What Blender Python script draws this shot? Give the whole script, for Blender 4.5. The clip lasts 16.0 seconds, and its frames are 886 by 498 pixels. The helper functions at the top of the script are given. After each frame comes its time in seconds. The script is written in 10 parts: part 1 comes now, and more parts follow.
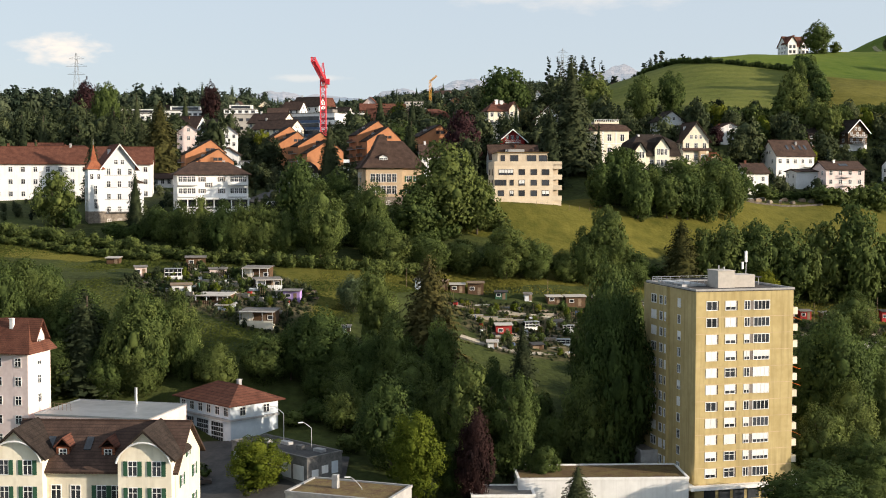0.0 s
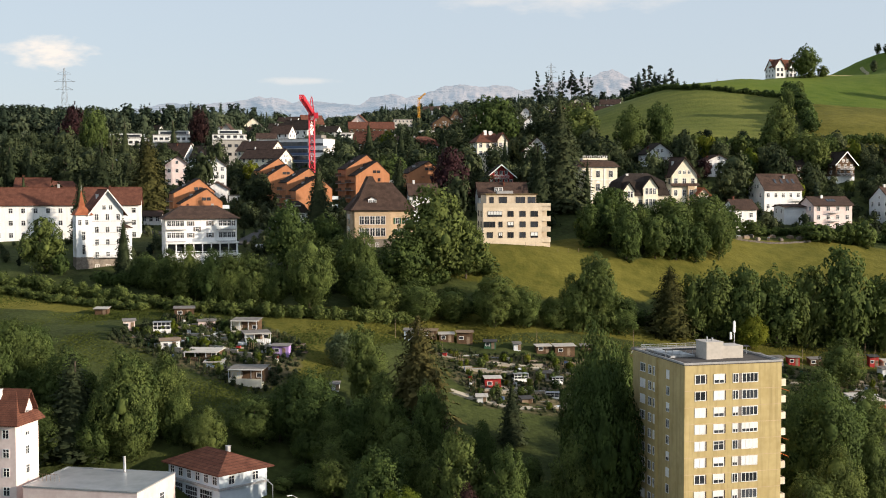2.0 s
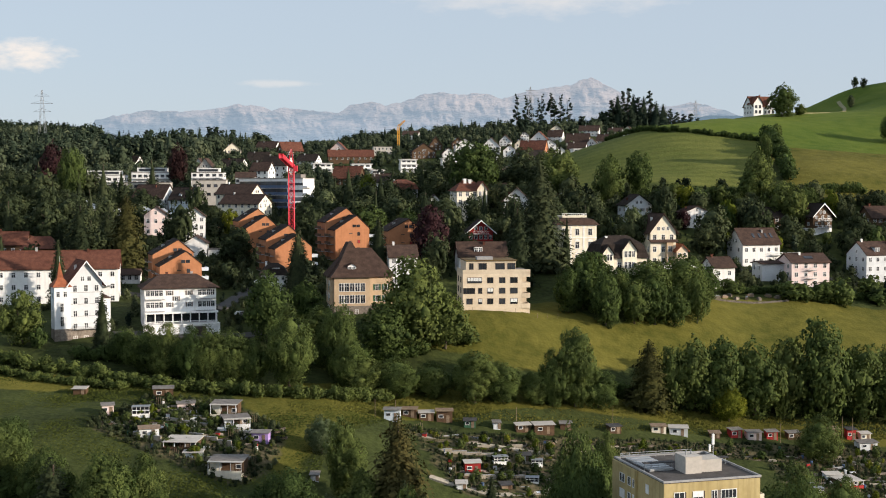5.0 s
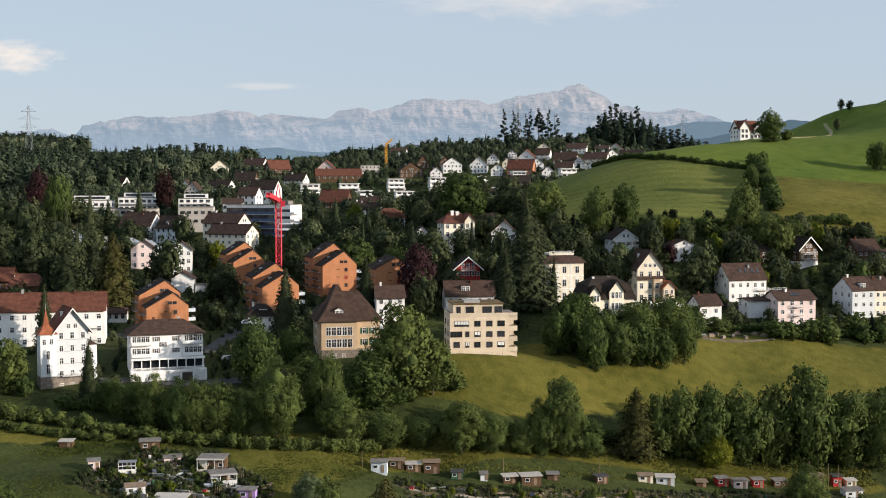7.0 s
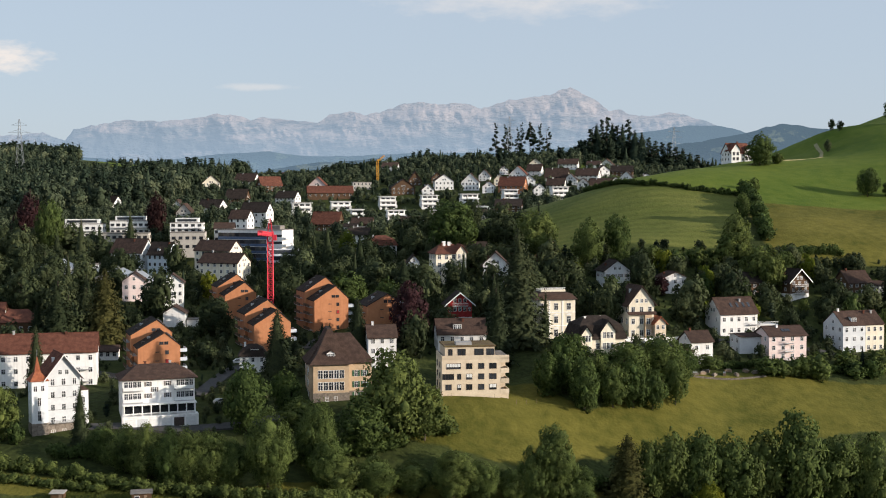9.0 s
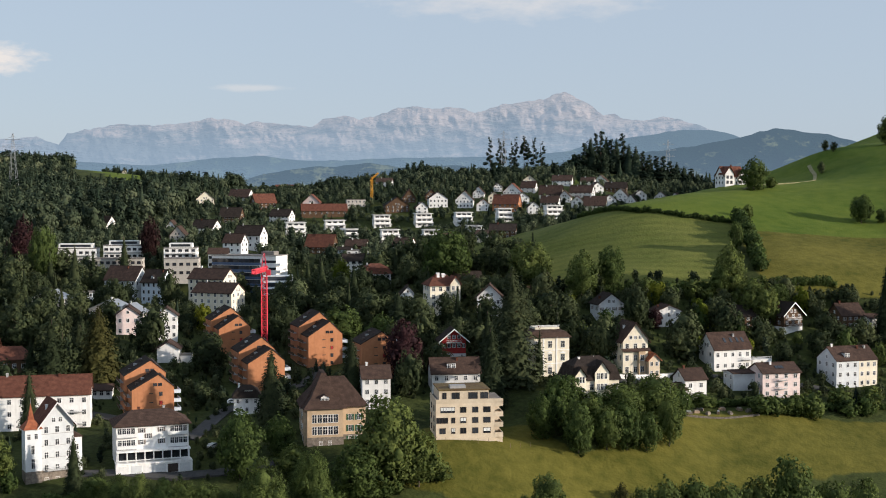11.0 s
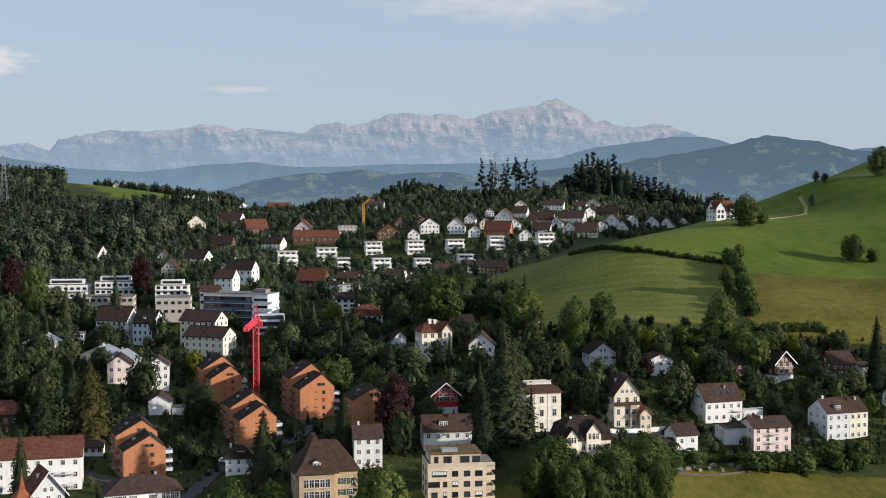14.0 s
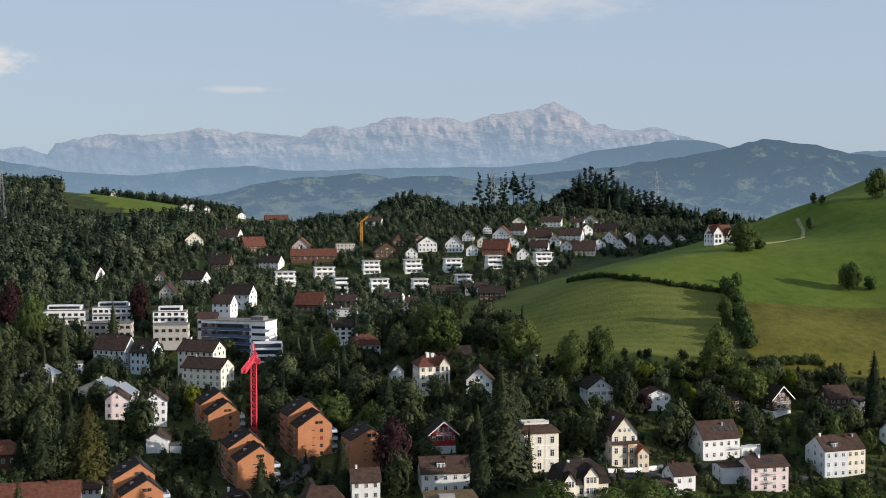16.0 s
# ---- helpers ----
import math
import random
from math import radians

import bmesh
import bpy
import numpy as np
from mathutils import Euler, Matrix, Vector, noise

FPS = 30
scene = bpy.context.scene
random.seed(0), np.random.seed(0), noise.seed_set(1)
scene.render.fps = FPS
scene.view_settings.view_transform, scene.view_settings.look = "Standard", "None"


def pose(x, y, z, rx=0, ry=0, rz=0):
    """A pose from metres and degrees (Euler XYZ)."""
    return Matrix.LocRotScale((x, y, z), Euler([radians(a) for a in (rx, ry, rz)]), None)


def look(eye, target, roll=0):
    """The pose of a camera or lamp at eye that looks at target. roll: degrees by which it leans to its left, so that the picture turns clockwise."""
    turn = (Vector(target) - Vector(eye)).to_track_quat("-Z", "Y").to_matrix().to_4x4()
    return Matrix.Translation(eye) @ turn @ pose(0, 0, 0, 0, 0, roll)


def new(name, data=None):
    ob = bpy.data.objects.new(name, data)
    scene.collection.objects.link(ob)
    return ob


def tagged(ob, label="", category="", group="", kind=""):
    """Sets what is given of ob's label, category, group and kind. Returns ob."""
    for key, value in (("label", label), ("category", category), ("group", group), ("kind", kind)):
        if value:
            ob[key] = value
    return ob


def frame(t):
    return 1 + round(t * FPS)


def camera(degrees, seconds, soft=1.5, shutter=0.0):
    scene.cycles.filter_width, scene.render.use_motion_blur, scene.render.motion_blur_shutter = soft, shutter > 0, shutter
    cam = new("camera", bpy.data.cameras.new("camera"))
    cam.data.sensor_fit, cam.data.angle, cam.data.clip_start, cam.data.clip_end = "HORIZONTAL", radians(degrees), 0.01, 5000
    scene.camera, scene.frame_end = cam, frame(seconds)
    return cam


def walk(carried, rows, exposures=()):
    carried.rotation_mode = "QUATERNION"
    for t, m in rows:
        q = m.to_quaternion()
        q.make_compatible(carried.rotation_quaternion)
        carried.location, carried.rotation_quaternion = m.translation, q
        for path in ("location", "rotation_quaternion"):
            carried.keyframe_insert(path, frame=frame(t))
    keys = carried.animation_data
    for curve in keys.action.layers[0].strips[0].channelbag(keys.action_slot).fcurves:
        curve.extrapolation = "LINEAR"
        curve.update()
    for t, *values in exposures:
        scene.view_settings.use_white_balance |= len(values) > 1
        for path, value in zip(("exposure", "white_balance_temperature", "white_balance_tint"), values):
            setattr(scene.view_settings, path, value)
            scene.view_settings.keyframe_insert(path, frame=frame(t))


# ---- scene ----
cam = camera(38.7, 16.0, soft=1.0)
METRES, EYE, TILT, LEAN, TURN = 100.0, 50.0, -3.0, 0.0, 0.0
ROWS = [
    (0.0, 0.0, 0.0, 0.0, -0.0, 0.0, 0.0),
    (0.5, 0.0009, 0.0001, 0.0285, -0.13, 0.03, 0.04),
    (1.0, 0.0013, -0.0001, 0.0572, -0.24, 0.05, 0.1),
    (1.5, 0.0008, -0.0001, 0.0862, -0.36, 0.09, 0.11),
    (2.0, 0.0009, -0.0006, 0.1161, -0.49, 0.12, 0.13),
    (2.5, 0.0006, -0.0001, 0.1476, -0.63, 0.14, 0.13),
    (3.0, 0.0001, -0.0009, 0.1794, -0.77, 0.16, 0.1),
    (3.5, -0.0002, -0.0013, 0.2108, -0.95, 0.21, 0.11),
    (4.0, -0.0002, -0.002, 0.2423, -1.09, 0.23, 0.11),
    (6.5, 0.0022, -0.0049, 0.3937, -1.89, 0.34, 0.17),
    (7.0, 0.003, -0.0057, 0.4241, -1.97, 0.38, 0.17),
    (7.5, 0.0029, -0.0073, 0.4551, -2.07, 0.39, 0.17),
    (8.0, 0.0033, -0.0076, 0.4862, -2.17, 0.42, 0.17),
    (8.5, 0.0035, -0.0081, 0.5171, -2.26, 0.42, 0.17),
    (9.0, 0.0027, -0.0094, 0.5481, -2.35, 0.41, 0.19),
    (11.5, 0.0034, -0.0122, 0.7058, -2.7, 0.48, 0.17),
    (12.0, 0.0027, -0.0134, 0.7364, -2.79, 0.5, 0.15),
    (12.5, 0.0032, -0.0135, 0.7673, -2.84, 0.5, 0.17),
    (13.0, 0.0021, -0.0158, 0.798, -2.91, 0.52, 0.17),
    (13.5, 0.0022, -0.0179, 0.8291, -2.96, 0.53, 0.17),
    (14.0, 0.0025, -0.0158, 0.8601, -3.0, 0.53, 0.18),
    (14.5, 0.0029, -0.0162, 0.8925, -3.03, 0.54, 0.18),
    (15.0, 0.0024, -0.0183, 0.9274, -3.04, 0.53, 0.16),
    (15.5, 0.0022, -0.0195, 0.9627, -3.08, 0.53, 0.18),
    (16.0, 0.0032, -0.0182, 0.9993, -3.1, 0.53, 0.2),
]
walk(cam, [(t, pose(0, 0, EYE, TILT, LEAN, TURN) @ pose(METRES * x, METRES * y, METRES * z, 90 + pitch, roll, yaw)) for t, x, y, z, yaw, pitch, roll in ROWS],
     exposures=((0, 0.50, 7050, 10), (4, 0.35, 6800, 10), (9, 0.24, 6600, 10), (12.5, 0.13, 6420, 10), (16, 0.09, 6320, 10)))

# ---- daylight: low evening sun from the right, pale hazy sky ----
SUN_AZ, SUN_EL = 111.0, 14.2       # degrees clockwise from +y, and above the horizon
sun_way = Vector((math.sin(radians(SUN_AZ)) * math.cos(radians(SUN_EL)), math.cos(radians(SUN_AZ)) * math.cos(radians(SUN_EL)), math.sin(radians(SUN_EL))))
sun = new("sun", bpy.data.lights.new("sun", "SUN"))
sun.data.energy, sun.data.angle, sun.data.color = 5.0, radians(0.6), (1.0, 0.89, 0.77)
sun.matrix_world = look((0, 0, 400), Vector((0, 0, 400)) - sun_way)

world = bpy.data.worlds.new("world")
scene.world = world
world.use_nodes = True
wn, wl = world.node_tree.nodes, world.node_tree.links
wn.clear()
w_out, w_bg = wn.new("ShaderNodeOutputWorld"), wn.new("ShaderNodeBackground")
sky = wn.new("ShaderNodeTexSky")
sky.sky_type, sky.sun_disc = "NISHITA", False
sky.sun_elevation, sky.sun_rotation = radians(SUN_EL), radians(SUN_AZ)
sky.altitude, sky.air_density, sky.dust_density, sky.ozone_density = 700, 1.0, 1.6, 1.4
w_bg.inputs["Strength"].default_value = 0.09


def wmath(op, a, b=None, clamp=False):
    n = wn.new("ShaderNodeMath")
    n.operation, n.use_clamp = op, clamp
    for i, v in enumerate((a, b)):
        if v is None:
            continue
        if isinstance(v, (int, float)):
            n.inputs[i].default_value = v
        else:
            wl.new(v, n.inputs[i])
    return n.outputs[0]


def cloud(az, el, half_az, half_el, scale, thresh, seed):
    """A soft cloud round a direction of the sky, degrees; gives its cover, 0 to 1."""
    a = wmath("DIVIDE", wmath("SUBTRACT", w_az, az), half_az)
    e = wmath("DIVIDE", wmath("SUBTRACT", w_el, el), half_el)
    r = wmath("SUBTRACT", 1.0, wmath("ADD", wmath("MULTIPLY", a, a), wmath("MULTIPLY", e, e)), True)
    comb = wn.new("ShaderNodeCombineXYZ")
    wl.new(wmath("MULTIPLY", w_az, scale), comb.inputs[0])
    wl.new(wmath("MULTIPLY", w_el, scale * 2.6), comb.inputs[1])
    comb.inputs[2].default_value = seed
    nz = wn.new("ShaderNodeTexNoise")
    nz.inputs["Scale"].default_value, nz.inputs["Detail"].default_value, nz.inputs["Roughness"].default_value = 1.0, 7.0, 0.58
    wl.new(comb.outputs[0], nz.inputs["Vector"])
    return wmath("MULTIPLY", wmath("SUBTRACT", wmath("ADD", nz.outputs[0], wmath("MULTIPLY", r, 0.55)), thresh), 2.6, True), r


w_geo = wn.new("ShaderNodeTexCoord")
w_sep = wn.new("ShaderNodeSeparateXYZ")
wl.new(w_geo.outputs["Generated"], w_sep.inputs[0])
w_az = wmath("MULTIPLY", wmath("ARCTAN2", w_sep.outputs[0], w_sep.outputs[1]), 57.2958)
w_el = wmath("MULTIPLY", wmath("ARCSINE", w_sep.outputs[2]), 57.2958)
veil = wn.new("ShaderNodeMix")          # thin evening haze over the whole sky
veil.data_type = "RGBA"
veil.inputs["Factor"].default_value = 0.72
wl.new(sky.outputs[0], veil.inputs["A"])
veil.inputs["B"].default_value = (5.35, 6.35, 7.75, 1)
col = veil.outputs["Result"]
for az, el, ha, he, sc, th, seed, gain in ((-16.8, 5.75, 2.6, 0.95, 1.0, 0.70, 1.0, 0.9), (6.0, 8.6, 9.0, 1.3, 0.55, 0.74, 4.0, 0.5),
                                           (-9.0, 9.3, 5.0, 0.9, 0.6, 0.78, 7.0, 0.5), (-6.0, 4.7, 2.4, 0.25, 0.8, 0.70, 9.0, 0.35),
                                           (35.0, 14.0, 26.0, 6.0, 0.25, 0.80, 12.0, 0.7), (-60.0, 16.0, 30.0, 7.0, 0.2, 0.80, 15.0, 0.7)):
    c, r = cloud(az, el, ha, he, sc, th, seed)
    mx = wn.new("ShaderNodeMix")
    mx.data_type = "RGBA"
    wl.new(wmath("MULTIPLY", wmath("MULTIPLY", c, wmath("POWER", r, 0.5)), gain), mx.inputs["Factor"])
    wl.new(col, mx.inputs["A"])
    mx.inputs["B"].default_value = (8.6, 8.0, 7.6, 1)
    col = mx.outputs["Result"]
wl.new(col, w_bg.inputs["Color"])
wl.new(w_bg.outputs[0], w_out.inputs[0])

# ---- materials ----
def mat(name, dark, light, scale=0.5, rough=0.85, bump=0.0, bump_scale=None, spec=0.3, metal=0.0, grain=4.0, vary=0.1, leaf=0.0, island=0.0, tint=False):
    """A surface of two colours mixed by noise at two scales (scale: patches per metre), with grain, relief and a shift from thing to thing."""
    m = bpy.data.materials.new(name)
    m.use_nodes = True
    n, l = m.node_tree.nodes, m.node_tree.links
    b = n["Principled BSDF"]
    b.inputs["Roughness"].default_value, b.inputs["Metallic"].default_value = rough, metal
    b.inputs["Specular IOR Level"].default_value = spec
    geo = n.new("ShaderNodeNewGeometry")
    big, fine = n.new("ShaderNodeTexNoise"), n.new("ShaderNodeTexNoise")
    for t, s, d in ((big, scale, 4.0), (fine, scale * grain, 3.0)):
        t.inputs["Scale"].default_value, t.inputs["Detail"].default_value = s, d
        l.new(geo.outputs["Position"], t.inputs["Vector"])
    add = n.new("ShaderNodeMath")
    add.operation = "MULTIPLY_ADD"
    l.new(fine.outputs[0], add.inputs[0])
    add.inputs[1].default_value = 0.45
    l.new(big.outputs[0], add.inputs[2])
    ramp = n.new("ShaderNodeMapRange")
    ramp.inputs["From Min"].default_value, ramp.inputs["From Max"].default_value = 0.48, 0.98
    l.new(add.outputs[0], ramp.inputs["Value"])
    fac = ramp.outputs[0]
    if island:
        isl = n.new("ShaderNodeMath")
        isl.operation = "MULTIPLY_ADD"
        l.new(geo.outputs["Random Per Island"], isl.inputs[0])
        isl.inputs[1].default_value = island
        l.new(fac, isl.inputs[2])
        sub = n.new("ShaderNodeMath")
        sub.operation, sub.use_clamp = "SUBTRACT", True
        l.new(isl.outputs[0], sub.inputs[0])
        sub.inputs[1].default_value = island / 2
        fac = sub.outputs[0]
    mix = n.new("ShaderNodeMix")
    mix.data_type = "RGBA"
    l.new(fac, mix.inputs["Factor"])
    mix.inputs["A"].default_value, mix.inputs["B"].default_value = (*dark, 1), (*light, 1)
    colour = mix.outputs["Result"]
    if vary:
        info, hsv, mr = n.new("ShaderNodeObjectInfo"), n.new("ShaderNodeHueSaturation"), n.new("ShaderNodeMapRange")
        mr.inputs["To Min"].default_value, mr.inputs["To Max"].default_value = 1 - vary, 1 + vary
        l.new(info.outputs["Random"], mr.inputs["Value"])
        l.new(mr.outputs[0], hsv.inputs["Value"])
        l.new(colour, hsv.inputs["Color"])
        colour = hsv.outputs[0]
        if leaf:
            hue = n.new("ShaderNodeMapRange")
            hue.inputs["To Min"].default_value, hue.inputs["To Max"].default_value = 0.5 + 0.018, 0.5 - 0.018
            l.new(info.outputs["Random"], hue.inputs["Value"])
            l.new(hue.outputs[0], hsv.inputs["Hue"])
    if tint:                             # every tree of a joined wood has its own shade
        at_, one, hs2, hu = n.new("ShaderNodeAttribute"), n.new("ShaderNodeMath"), n.new("ShaderNodeHueSaturation"), n.new("ShaderNodeMath")
        at_.attribute_name, one.operation, hu.operation = "tint", "ADD", "MULTIPLY_ADD"
        l.new(at_.outputs["Fac"], one.inputs[0])
        one.inputs[1].default_value = 1.0
        l.new(one.outputs[0], hs2.inputs["Value"])
        l.new(at_.outputs["Fac"], hu.inputs[0])
        hu.inputs[1].default_value, hu.inputs[2].default_value = -0.05, 0.5
        l.new(hu.outputs[0], hs2.inputs["Hue"])
        l.new(colour, hs2.inputs["Color"])
        colour = hs2.outputs[0]
    l.new(colour, b.inputs["Base Color"])
    if bump:
        bt, bn = n.new("ShaderNodeTexNoise"), n.new("ShaderNodeBump")
        bt.inputs["Scale"].default_value, bt.inputs["Detail"].default_value = bump_scale or scale * grain, 4.0
        l.new(geo.outputs["Position"], bt.inputs["Vector"])
        bn.inputs["Strength"].default_value, bn.inputs["Distance"].default_value = bump, 0.3
        l.new(bt.outputs[0], bn.inputs["Height"])
        l.new(bn.outputs[0], b.inputs["Normal"])
    if leaf:
        tr, ms = n.new("ShaderNodeBsdfTranslucent"), n.new("ShaderNodeMixShader")
        l.new(colour, tr.inputs["Color"])
        ms.inputs[0].default_value = leaf
        l.new(b.outputs[0], ms.inputs[1])
        l.new(tr.outputs[0], ms.inputs[2])
        l.new(ms.outputs[0], n["Material Output"].inputs[0])
    return m


def banded(m, axis, period, depth, dark=0.0):
    """Adds courses (tile rows, boards) to a material as relief, and as a thin darker joint."""
    n, l = m.node_tree.nodes, m.node_tree.links
    b = n["Principled BSDF"]
    co, sep = n.new("ShaderNodeNewGeometry"), n.new("ShaderNodeSeparateXYZ")
    l.new(co.outputs["Position"], sep.inputs[0])
    mul, frac = n.new("ShaderNodeMath"), n.new("ShaderNodeMath")
    mul.operation, frac.operation = "MULTIPLY", "FRACT"
    mul.inputs[1].default_value = 1 / period
    l.new(sep.outputs["XYZ".index(axis)], mul.inputs[0])
    l.new(mul.outputs[0], frac.inputs[0])
    bn = n.new("ShaderNodeBump")
    bn.inputs["Strength"].default_value, bn.inputs["Distance"].default_value = 0.8, depth
    l.new(frac.outputs[0], bn.inputs["Height"])
    old = b.inputs["Normal"].links
    if old:
        l.new(old[0].from_socket, bn.inputs["Normal"])
    l.new(bn.outputs[0], b.inputs["Normal"])
    if dark:
        src = b.inputs["Base Color"].links[0].from_socket
        gt, mx = n.new("ShaderNodeMath"), n.new("ShaderNodeMix")
        gt.operation = "LESS_THAN"
        gt.inputs[1].default_value = 0.18
        l.new(frac.outputs[0], gt.inputs[0])
        ml = n.new("ShaderNodeMath")
        ml.operation = "MULTIPLY"
        ml.inputs[1].default_value = dark
        l.new(gt.outputs[0], ml.inputs[0])
        mx.data_type = "RGBA"
        l.new(ml.outputs[0], mx.inputs["Factor"])
        l.new(src, mx.inputs["A"])
        mx.inputs["B"].default_value = (0.02, 0.017, 0.015, 1)
        l.new(mx.outputs["Result"], b.inputs["Base Color"])
    return m


